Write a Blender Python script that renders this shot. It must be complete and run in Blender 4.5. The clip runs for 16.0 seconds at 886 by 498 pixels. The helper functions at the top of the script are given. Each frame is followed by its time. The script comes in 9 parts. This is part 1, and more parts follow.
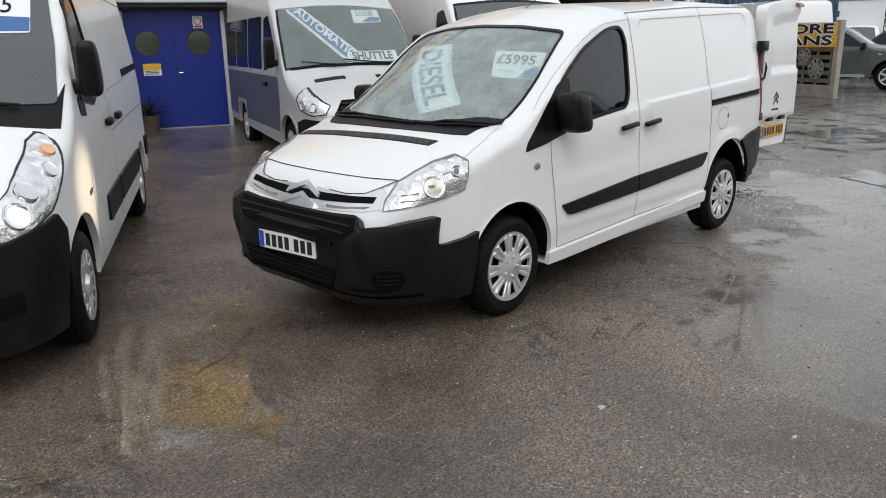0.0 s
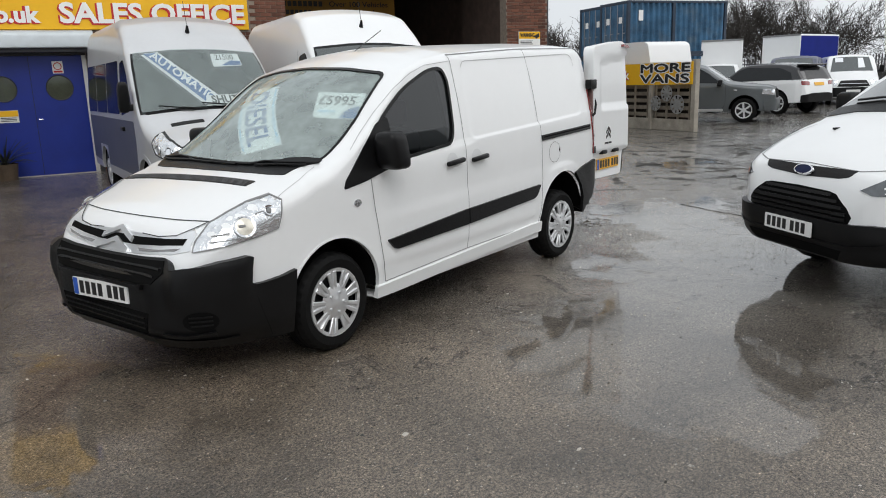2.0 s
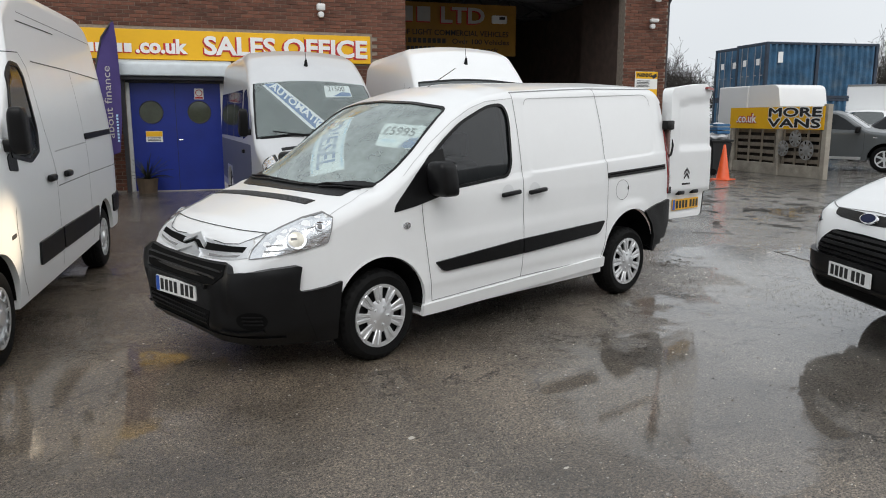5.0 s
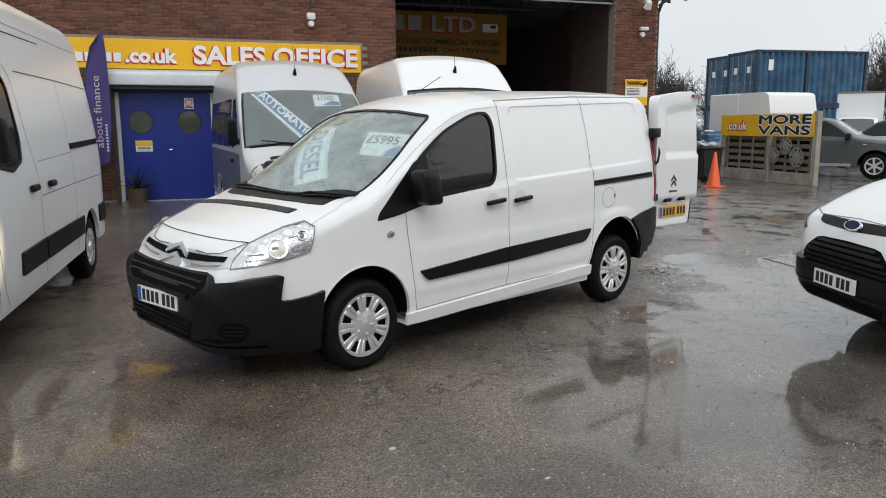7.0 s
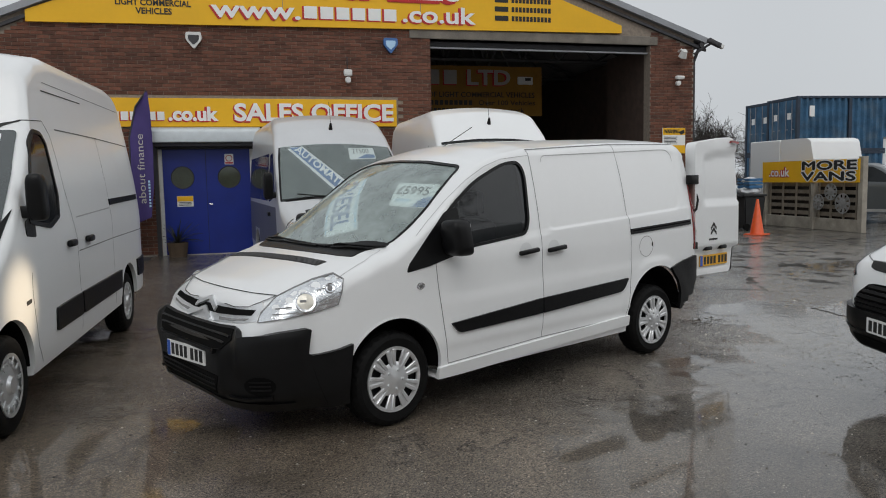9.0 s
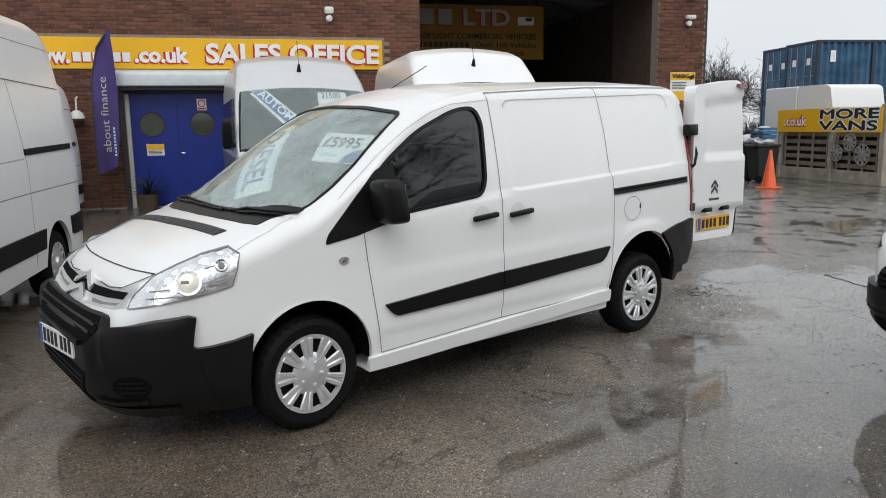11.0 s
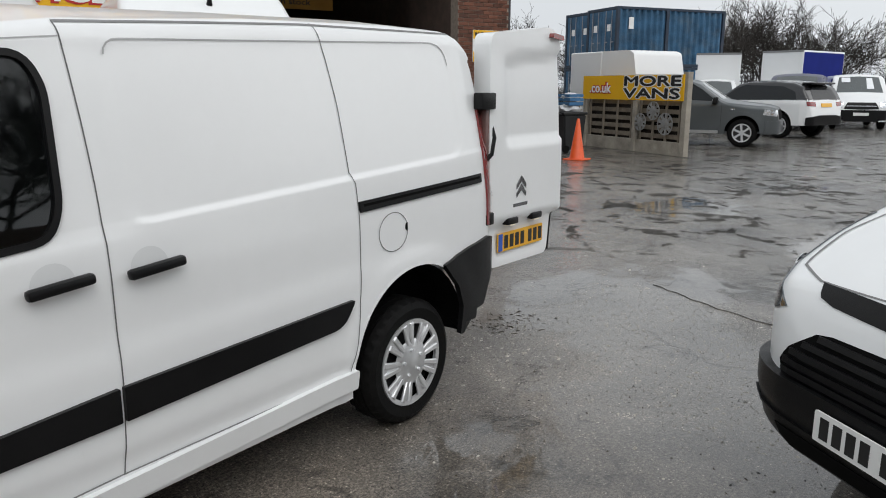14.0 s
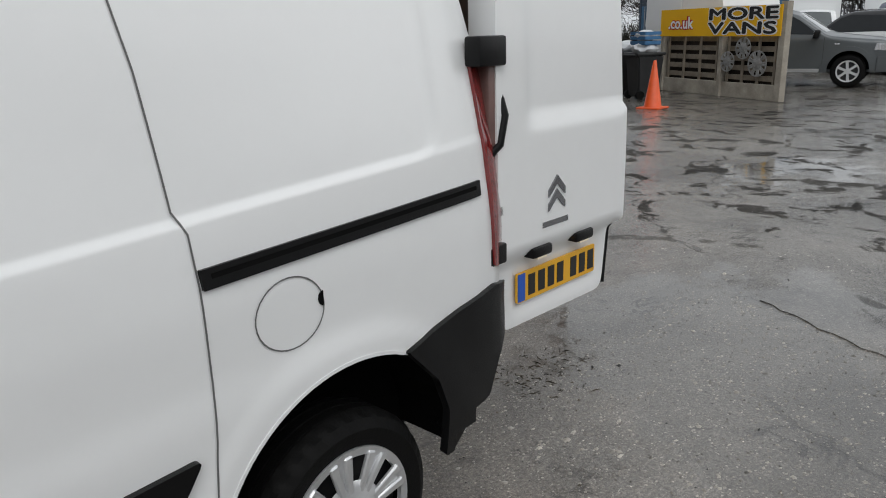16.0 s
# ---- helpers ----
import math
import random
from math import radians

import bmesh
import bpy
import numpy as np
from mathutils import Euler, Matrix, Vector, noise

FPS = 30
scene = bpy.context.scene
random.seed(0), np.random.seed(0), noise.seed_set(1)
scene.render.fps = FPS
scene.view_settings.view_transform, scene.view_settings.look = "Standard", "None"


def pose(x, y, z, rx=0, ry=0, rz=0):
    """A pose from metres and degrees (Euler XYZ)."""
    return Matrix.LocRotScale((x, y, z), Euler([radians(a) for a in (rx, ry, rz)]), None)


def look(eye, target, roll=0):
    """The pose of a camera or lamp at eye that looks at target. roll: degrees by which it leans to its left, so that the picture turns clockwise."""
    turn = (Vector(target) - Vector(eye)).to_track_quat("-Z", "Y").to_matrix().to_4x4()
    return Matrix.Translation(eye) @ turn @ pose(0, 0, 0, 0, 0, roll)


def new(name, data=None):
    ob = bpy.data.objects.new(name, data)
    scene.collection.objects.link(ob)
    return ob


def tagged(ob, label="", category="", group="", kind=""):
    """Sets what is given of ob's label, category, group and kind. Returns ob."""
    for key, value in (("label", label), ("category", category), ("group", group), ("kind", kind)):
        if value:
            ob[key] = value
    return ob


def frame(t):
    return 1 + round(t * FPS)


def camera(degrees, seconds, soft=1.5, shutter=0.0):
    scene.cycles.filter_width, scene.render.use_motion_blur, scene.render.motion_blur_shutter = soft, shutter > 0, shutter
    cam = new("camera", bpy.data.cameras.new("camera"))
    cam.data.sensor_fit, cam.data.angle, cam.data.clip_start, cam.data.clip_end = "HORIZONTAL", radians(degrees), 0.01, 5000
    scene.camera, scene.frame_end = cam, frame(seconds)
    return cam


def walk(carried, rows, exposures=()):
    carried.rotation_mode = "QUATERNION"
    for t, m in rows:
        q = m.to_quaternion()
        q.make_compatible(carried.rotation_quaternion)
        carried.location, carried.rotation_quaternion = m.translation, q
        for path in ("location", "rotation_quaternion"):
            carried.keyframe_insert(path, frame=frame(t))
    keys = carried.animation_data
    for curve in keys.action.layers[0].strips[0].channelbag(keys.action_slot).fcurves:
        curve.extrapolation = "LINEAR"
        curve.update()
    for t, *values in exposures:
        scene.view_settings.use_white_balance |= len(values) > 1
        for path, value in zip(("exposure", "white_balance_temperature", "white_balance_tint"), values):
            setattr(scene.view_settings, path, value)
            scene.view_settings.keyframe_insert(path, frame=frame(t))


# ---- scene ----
cam = camera(61.5, 16.0, 1.0)
PATH = [
    (0, (-3.518, -2.919, 1.719), (-2.158, -1.554, 1.182), -1.2),
    (0.5, (-3.517, -3.176, 1.707), (-2.13, -1.843, 1.16), -1.0),
    (1, (-3.486, -3.322, 1.707), (-2.061, -2.026, 1.169), -2.4),
    (1.5, (-3.378, -3.337, 1.691), (-1.876, -2.11, 1.206), -2.1),
    (2, (-3.241, -3.389, 1.705), (-1.697, -2.196, 1.263), -1.9),
    (2.5, (-3.074, -3.633, 1.679), (-1.577, -2.386, 1.23), -0.8),
    (3, (-3.066, -3.77, 1.692), (-1.625, -2.451, 1.263), -0.5),
    (3.5, (-3.19, -3.796, 1.697), (-1.789, -2.42, 1.317), 0.1),
    (4, (-3.212, -3.872, 1.703), (-1.843, -2.458, 1.347), 0.4),
    (4.2, (-3.191, -3.932, 1.695), (-1.839, -2.499, 1.352), 0.4),
    (6.5, (-3.031, -4.066, 1.694), (-1.713, -2.603, 1.341), -0.1),
    (7, (-3.025, -4.064, 1.693), (-1.683, -2.617, 1.367), -0.2),
    (7.5, (-3.015, -4.054, 1.699), (-1.679, -2.584, 1.47), -0.7),
    (8, (-2.997, -4.046, 1.73), (-1.659, -2.56, 1.755), -0.8),
    (8.5, (-2.989, -4.065, 1.723), (-1.682, -2.552, 1.772), -1.0),
    (9, (-2.91, -4.023, 1.676), (-1.634, -2.494, 1.488), -1.1),
    (9.2, (-2.854, -3.96, 1.666), (-1.572, -2.444, 1.427), -0.9),
    (11.3, (-1.723, -3.399, 1.69), (-0.51, -1.846, 1.345), -1.2),
    (11.5, (-1.573, -3.258, 1.706), (-0.423, -1.656, 1.372), -1.1),
    (12, (-1.165, -3.115, 1.728), (-0.178, -1.394, 1.486), -0.7),
    (12.4, (-0.907, -2.977, 1.682), (0.274, -1.396, 1.353), 1.9),
    (12.5, (-0.840, -2.934, 1.685), (0.414, -1.409, 1.365), 0.8),
    (13, (-0.523, -2.697, 1.708), (0.984, -1.434, 1.344), 1.4),
    (13.5, (-0.095, -2.472, 1.714), (1.411, -1.212, 1.335), 0.4),
    (14, (0.232, -2.277, 1.698), (1.793, -1.102, 1.271), 0.2),
    (14.5, (0.623, -2.075, 1.68), (2.175, -0.932, 1.147), -0.6),
    (15, (1.066, -1.918, 1.715), (2.526, -0.653, 1.198), -1.7),
    (15.5, (1.443, -1.651, 1.699), (2.892, -0.382, 1.164), -1.2),
    (16, (1.832, -1.462, 1.687), (3.243, -0.162, 1.121), -1.6),
]
EXPOSURES = [(0.0, 0.28), (7.5, 0.26), (8.0, 0.02), (8.5, -0.28), (9.2, -0.12), (11.3, 0.28), (12.5, 0.2), (13.5, 0.22), (14.5, 0.08), (16.0, 0.04)]
walk(cam, [(t, look(eye, target, roll)) for t, eye, target, roll in PATH], EXPOSURES)
# world, light -------------------------------------------------------------
world = bpy.data.worlds.new("overcast")
scene.world = world
world.use_nodes = True
wn = world.node_tree.nodes
wl = world.node_tree.links
for node in list(wn):
    wn.remove(node)
sky = wn.new("ShaderNodeTexSky")
sky.sky_type = "NISHITA"
sky.sun_disc = False
sky.sun_elevation, sky.sun_rotation = radians(32), radians(140)
sky.air_density, sky.dust_density = 1.0, 4.0
grey = wn.new("ShaderNodeHueSaturation")
grey.inputs["Saturation"].default_value = 0.12
wl.new(sky.outputs["Color"], grey.inputs["Color"])
cloud = wn.new("ShaderNodeMix")
cloud.data_type = "RGBA"
cloud.inputs[0].default_value = 0.8
wl.new(grey.outputs["Color"], cloud.inputs[6])
cnoise = wn.new("ShaderNodeTexNoise")
cnoise.inputs["Scale"].default_value = 1.6
cnoise.inputs["Detail"].default_value = 4
cramp = wn.new("ShaderNodeValToRGB")
cramp.color_ramp.elements[0].color = (6.5, 6.87, 7.25, 1)
cramp.color_ramp.elements[1].color = (8.25, 8.66, 9.05, 1)
wl.new(cnoise.outputs["Fac"], cramp.inputs["Fac"])
wl.new(cramp.outputs["Color"], cloud.inputs[7])
back = wn.new("ShaderNodeBackground")
back.inputs["Strength"].default_value = 0.1
wl.new(cloud.outputs[2], back.inputs["Color"])
wout = wn.new("ShaderNodeOutputWorld")
wl.new(back.outputs[0], wout.inputs[0])
sun_data = bpy.data.lights.new("sun", "SUN")
sun_data.energy, sun_data.angle, sun_data.color = 1.05, radians(45), (1.0, 0.98, 0.96)
sun = new("sun", sun_data)
sun.matrix_world = look((-6.5, -8, 13), (0, 0, 0))

# materials ----------------------------------------------------------------


def material(name, colour, rough=0.5, metal=0.0, var=0.12, scale=6.0, bump=0.0, bump_scale=60.0, dirt=0.0, dirt_colour=(0.12, 0.1, 0.08), coat=0.0, rand=0.0, emit=0.0, spec=0.5):
    """Principled material with colour variation at two scales, optional dirt, relief and per-object variation."""
    m = bpy.data.materials.new(name)
    m.use_nodes = True
    nt, b = m.node_tree, m.node_tree.nodes["Principled BSDF"]
    b.inputs["Roughness"].default_value, b.inputs["Metallic"].default_value = rough, metal
    b.inputs["Coat Weight"].default_value, b.inputs["Coat Roughness"].default_value = coat, 0.06
    b.inputs["Specular IOR Level"].default_value = spec
    tc = nt.nodes.new("ShaderNodeTexCoord")
    big = nt.nodes.new("ShaderNodeTexNoise")
    big.inputs["Scale"].default_value, big.inputs["Detail"].default_value = scale, 5
    nt.links.new(tc.outputs["Object"], big.inputs["Vector"])
    fine = nt.nodes.new("ShaderNodeTexNoise")
    fine.inputs["Scale"].default_value, fine.inputs["Detail"].default_value = scale * 12, 3
    nt.links.new(tc.outputs["Object"], fine.inputs["Vector"])
    add = nt.nodes.new("ShaderNodeMath")
    add.operation = "MULTIPLY_ADD"
    add.inputs[1].default_value = 0.35
    nt.links.new(fine.outputs["Fac"], add.inputs[0])
    nt.links.new(big.outputs["Fac"], add.inputs[2])
    rng = nt.nodes.new("ShaderNodeMapRange")
    rng.inputs[1].default_value, rng.inputs[2].default_value = 0.35, 1.0
    rng.inputs[3].default_value, rng.inputs[4].default_value = 1 - var, 1 + var
    nt.links.new(add.outputs[0], rng.inputs[0])
    mul = nt.nodes.new("ShaderNodeMix")
    mul.data_type, mul.blend_type = "RGBA", "MULTIPLY"
    mul.inputs[0].default_value = 1.0
    mul.inputs[6].default_value = (*colour, 1)
    nt.links.new(rng.outputs[0], mul.inputs[7])
    out = mul.outputs[2]
    if rand:
        info = nt.nodes.new("ShaderNodeObjectInfo")
        rr = nt.nodes.new("ShaderNodeMapRange")
        rr.inputs[3].default_value, rr.inputs[4].default_value = 1 - rand, 1 + rand
        geo = nt.nodes.new("ShaderNodeNewGeometry")
        sm = nt.nodes.new("ShaderNodeMath")
        sm.operation = "ADD"
        nt.links.new(info.outputs["Random"], sm.inputs[0])
        nt.links.new(geo.outputs["Random Per Island"], sm.inputs[1])
        fr = nt.nodes.new("ShaderNodeMath")
        fr.operation = "FRACT"
        nt.links.new(sm.outputs[0], fr.inputs[0])
        nt.links.new(fr.outputs[0], rr.inputs[0])
        m2 = nt.nodes.new("ShaderNodeMix")
        m2.data_type, m2.blend_type = "RGBA", "MULTIPLY"
        m2.inputs[0].default_value = 1.0
        nt.links.new(out, m2.inputs[6])
        nt.links.new(rr.outputs[0], m2.inputs[7])
        out = m2.outputs[2]
    if dirt:
        dn = nt.nodes.new("ShaderNodeTexNoise")
        dn.inputs["Scale"].default_value, dn.inputs["Detail"].default_value = scale * 0.6, 8
        dn.inputs["Roughness"].default_value = 0.7
        nt.links.new(tc.outputs["Object"], dn.inputs["Vector"])
        dr = nt.nodes.new("ShaderNodeMapRange")
        dr.inputs[1].default_value, dr.inputs[2].default_value = 0.5, 0.78
        dr.inputs[3].default_value, dr.inputs[4].default_value = 0.0, dirt
        nt.links.new(dn.outputs["Fac"], dr.inputs[0])
        m3 = nt.nodes.new("ShaderNodeMix")
        m3.data_type = "RGBA"
        m3.inputs[7].default_value = (*dirt_colour, 1)
        nt.links.new(dr.outputs[0], m3.inputs[0])
        nt.links.new(out, m3.inputs[6])
        out = m3.outputs[2]
    nt.links.new(out, b.inputs["Base Color"])
    if bump:
        bn = nt.nodes.new("ShaderNodeTexNoise")
        bn.inputs["Scale"].default_value, bn.inputs["Detail"].default_value = bump_scale, 4
        nt.links.new(tc.outputs["Object"], bn.inputs["Vector"])
        bp = nt.nodes.new("ShaderNodeBump")
        bp.inputs["Strength"].default_value, bp.inputs["Distance"].default_value = bump, 0.01
        nt.links.new(bn.outputs["Fac"], bp.inputs["Height"])
        nt.links.new(bp.outputs["Normal"], b.inputs["Normal"])
    if emit:
        b.inputs["Emission Color"].default_value = (*colour, 1)
        b.inputs["Emission Strength"].default_value = emit
    return m


def glass_material(name, tint, alpha_mix, film=0.0):
    """Thin pane: clear part mixed with a glossy coat; tint darkens what is seen through."""
    m = bpy.data.materials.new(name)
    m.use_nodes = True
    nt = m.node_tree
    for node in list(nt.nodes):
        nt.nodes.remove(node)
    out = nt.nodes.new("ShaderNodeOutputMaterial")
    tr = nt.nodes.new("ShaderNodeBsdfTransparent")
    tr.inputs[0].default_value = (*tint, 1)
    gl = nt.nodes.new("ShaderNodeBsdfGlossy")
    gl.inputs["Roughness"].default_value = 0.03
    gl.inputs["Color"].default_value = (0.95, 0.97, 1, 1)
    fr = nt.nodes.new("ShaderNodeFresnel")
    fr.inputs[0].default_value = 1.52
    mr = nt.nodes.new("ShaderNodeMath")
    mr.operation = "ADD"
    mr.inputs[1].default_value = alpha_mix
    nt.links.new(fr.outputs[0], mr.inputs[0])
    mix = nt.nodes.new("ShaderNodeMixShader")
    nt.links.new(mr.outputs[0], mix.inputs[0])
    nt.links.new(tr.outputs[0], mix.inputs[1])
    nt.links.new(gl.outputs[0], mix.inputs[2])
    if film:
        # thin film of drops and dust; its pale colour also stands for reflected sky
        df = nt.nodes.new("ShaderNodeBsdfDiffuse")
        df.inputs[0].default_value = (0.56, 0.66, 0.63, 1)
        tc = nt.nodes.new("ShaderNodeTexCoord")
        dn = nt.nodes.new("ShaderNodeTexNoise")
        dn.inputs["Scale"].default_value, dn.inputs["Detail"].default_value = 7, 8
        nt.links.new(tc.outputs["Object"], dn.inputs["Vector"])
        dr = nt.nodes.new("ShaderNodeMapRange")
        dr.inputs[1].default_value, dr.inputs[2].default_value = 0.3, 0.7
        dr.inputs[3].default_value, dr.inputs[4].default_value = film * 0.7, film * 1.3
        nt.links.new(dn.outputs["Fac"], dr.inputs[0])
        mx = nt.nodes.new("ShaderNodeMixShader")
        nt.links.new(dr.outputs[0], mx.inputs[0])
        nt.links.new(mix.outputs[0], mx.inputs[1])
        nt.links.new(df.outputs[0], mx.inputs[2])
        mix = mx
    nt.links.new(mix.outputs[0], out.inputs[0])
    return m


WHITE = material("white_car_paint", (0.825, 0.835, 0.835), 0.28, var=0.02, scale=1.5, coat=0.4, dirt=0.06, dirt_colour=(0.45, 0.43, 0.40))
SILVER = material("silver_car_paint", (0.62, 0.63, 0.64), 0.35, 0.3, var=0.05, scale=2, coat=0.4)
BLUEGREY = material("blue_grey_car_paint", (0.105, 0.112, 0.15), 0.45, 0.15, var=0.1, scale=2, coat=0.15, dirt=0.2, dirt_colour=(0.22, 0.21, 0.2))
DARKGREY = material("dark_grey_car_paint", (0.10, 0.11, 0.115), 0.35, 0.3, var=0.08, scale=2, coat=0.3)
BLACKPAINT = material("black_car_paint", (0.012, 0.012, 0.014), 0.15, var=0.1, coat=0.5)
PLASTIC = material("black_bumper_plastic", (0.0065, 0.0065, 0.007), 0.36, var=0.25, scale=5, bump=0.12, bump_scale=300, dirt=0.2, dirt_colour=(0.015, 0.014, 0.013), spec=0.22)
RUBBER = material("tyre_rubber", (0.006, 0.006, 0.006), 0.6, var=0.2, scale=8, bump=0.2, bump_scale=120, dirt=0.35, dirt_colour=(0.018, 0.017, 0.015), spec=0.12)
SEAM = material("panel_gap_dark", (0.03, 0.03, 0.03), 0.8)
RECESS = material("shaded_white_paint", (0.70, 0.71, 0.71), 0.35, var=0.03)
SEAMPALE = material("pale_panel_edge", (0.42, 0.42, 0.42), 0.6)
SEAMDARK = material("panel_gap_soft", (0.13, 0.13, 0.13), 0.8)
SEAMGREY = material("panel_gap_shadow", (0.22, 0.22, 0.22), 0.8)
DARK = material("dark_cavity", (0.004, 0.004, 0.004), 0.9, spec=0.1)
# chrome darkened in its colour for the black it mirrors
DARKCHROME = material("dark_mirroring_chrome", (0.22, 0.22, 0.23), 0.15, 1.0, var=0.05)
PILLAR = material("bare_primer_pillar", (0.15, 0.085, 0.075), 0.3, var=0.3, scale=12)
BRIGHTBAR = material("satin_chrome_bar", (0.86, 0.87, 0.88), 0.28, 0.75, var=0.04)
CHROME = material("chrome", (0.82, 0.83, 0.85), 0.12, 1.0, var=0.03)
HUBCAP = material("silver_wheel_trim", (0.68, 0.69, 0.70), 0.3, 0.6, var=0.08, scale=10, dirt=0.2, dirt_colour=(0.25, 0.24, 0.22))
WHEELDARK = material("dark_wheel_steel", (0.03, 0.03, 0.032), 0.5, 0.4, var=0.2, scale=10)
OLDTRIM = material("dulled_wheel_trim", (0.30, 0.30, 0.29), 0.5, 0.3, var=0.3, scale=10, dirt=0.5, dirt_colour=(0.12, 0.11, 0.10))
LENS = material("clear_headlight_lens", (0.80, 0.82, 0.84), 0.1, 0.75, var=0.3, scale=16, coat=1.0, bump=0.6, bump_scale=28)
BULBGLASS = material("bulb_glass", (0.74, 0.70, 0.60), 0.15, 0.2, var=0.3, scale=20, coat=1.0)
LAMPON = material("lit_lamp_bulb", (0.9, 0.82, 0.66), 0.3, emit=0.15)
REDLENS = material("red_tail_lens", (0.20, 0.012, 0.012), 0.12, var=0.15, coat=1.0)
AMBER = material("amber_lens", (0.78, 0.42, 0.24), 0.15, var=0.1, coat=1.0)
PLATEW = material("white_number_plate", (0.82, 0.82, 0.80), 0.3, var=0.04)
PLATEY = material("yellow_number_plate", (0.80, 0.42, 0.02), 0.3, var=0.04)
EUBLUE = material("blue_plate_band", (0.02, 0.10, 0.50), 0.35)
BLACKINK = material("black_lettering", (0.015, 0.015, 0.015), 0.5)
INTERIOR = material("grey_cabin_trim", (0.10, 0.10, 0.105), 0.8, var=0.15)
LIGHTTRIM = material("pale_cabin_panel", (0.55, 0.56, 0.55), 0.7, var=0.08)
SEATCLOTH = material("seat_cloth", (0.05, 0.055, 0.065), 0.9, var=0.2, scale=20)
WETPANE = glass_material("wet_clear_glass", (0.86, 0.92, 0.90), 0.06, 0.16)
GLASS = glass_material("windscreen_glass", (0.78, 0.88, 0.84), 0.10, 0.34)
TINTDARK = glass_material("dark_far_glass", (0.05, 0.055, 0.055), 0.05)
TINTED = glass_material("tinted_side_glass", (0.16, 0.18, 0.18), 0.0)
DARKPANE = material("dark_tinted_glass", (0.012, 0.014, 0.016), 0.08, spec=0.3, var=0.1)
SCREENPANE = material("reflecting_windscreen", (0.045, 0.055, 0.055), 0.06, spec=0.9, var=0.2, scale=3, coat=1.0)
BANNERW = material("white_banner_print", (0.82, 0.84, 0.86), 0.5, var=0.04)
BANNERB = material("blue_banner_print", (0.05, 0.14, 0.36), 0.5, var=0.05)
PALEBLUE = material("pale_blue_print", (0.45, 0.66, 0.86), 0.5, var=0.05)

# mesh helpers -------------------------------------------------------------


def part(name, bm, mat, parent=None, label="", smooth=False):
    me = bpy.data.meshes.new(name)
    bm.to_mesh(me)
    bm.free()
    return part_mesh(name, me, mat, parent, label, smooth)


def part_mesh(name, me, mat, parent=None, label="", smooth=False):
    if mat is not None and not me.materials:
        me.materials.append(mat)
    if smooth:
        me.polygons.foreach_set("use_smooth", [True] * len(me.polygons))
        me.set_sharp_from_angle(angle=radians(smooth if smooth is not True else 38))
    ob = new(name, me)
    ob.parent = parent
    if label:
        tagged(ob, label)
    return ob


def thing(name, m, label, category, group="", kind=""):
    ob = new(name)
    ob.empty_display_size = 0.1
    ob.matrix_basis = m
    return tagged(ob, label, category, group, kind)


def from_lists(verts, faces):
    bm = bmesh.new()
    vs = [bm.verts.new(v) for v in verts]
    for f in faces:
        try:
            bm.faces.new([vs[k] for k in f])
        except ValueError:
            pass
    return bm


def box(x0, x1, y0, y1, z0, z1, bevel=0.0, bm=None, m=None):
    bm = bm or bmesh.new()
    r = bmesh.ops.create_cube(bm, size=1.0)
    for v in r["verts"]:
        v.co = Vector(((x0 + x1) / 2 + v.co.x * (x1 - x0), (y0 + y1) / 2 + v.co.y * (y1 - y0), (z0 + z1) / 2 + v.co.z * (z1 - z0)))
    if bevel:
        es = {e for v in r["verts"] for e in v.link_edges}
        out = bmesh.ops.bevel(bm, geom=list(es), offset=bevel, segments=2, affect="EDGES", profile=0.5)
        vs = {v for f in out["faces"] for v in f.verts} | {v for v in r["verts"] if v.is_valid}
    else:
        vs = set(r["verts"])
    if m is not None:
        for v in vs:
            v.co = m @ v.co
    return bm


def tube(points, r, seg=8, bm=None, r2=None):
    """Round bar along a polyline."""
    bm = bm or bmesh.new()
    pts = [Vector(p) for p in points]
    rings = []
    for k, p in enumerate(pts):
        d = (pts[min(k + 1, len(pts) - 1)] - pts[max(k - 1, 0)]).normalized()
        a = d.orthogonal().normalized()
        if k and rings:
            a = (rings[-1][1] - d * rings[-1][1].dot(d)).normalized()
        c = d.cross(a)
        rr = r if r2 is None else r + (r2 - r) * k / (len(pts) - 1)
        rings.append(([bm.verts.new(p + (a * math.cos(q) + c * math.sin(q)) * rr) for q in (2 * math.pi * s / seg for s in range(seg))], a))
    for (r0, _), (r1, _) in zip(rings, rings[1:]):
        for s in range(seg):
            bm.faces.new((r0[s], r0[(s + 1) % seg], r1[(s + 1) % seg], r1[s]))
    bm.faces.new(list(reversed(rings[0][0])))
    bm.faces.new(rings[-1][0])
    return bm


def lathe(profile, seg=32, m=None, bm=None):
    """Turn (radius, along) pairs round the y axis."""
    bm = bm or bmesh.new()
    rings = []
    for r, y in profile:
        ring = []
        for s in range(seg):
            a = 2 * math.pi * s / seg
            p = Vector((r * math.cos(a), y, r * math.sin(a)))
            ring.append(bm.verts.new(m @ p if m is not None else p))
        rings.append(ring)
    for r0, r1 in zip(rings, rings[1:]):
        for s in range(seg):
            bm.faces.new((r0[s], r0[(s + 1) % seg], r1[(s + 1) % seg], r1[s]))
    for ring, flip, r in ((rings[0], True, profile[0][0]), (rings[-1], False, profile[-1][0])):
        if r < 0.03 or len(profile) == 2:
            bm.faces.new(list(reversed(ring)) if flip else ring)
    bmesh.ops.recalc_face_normals(bm, faces=bm.faces)
    return bm


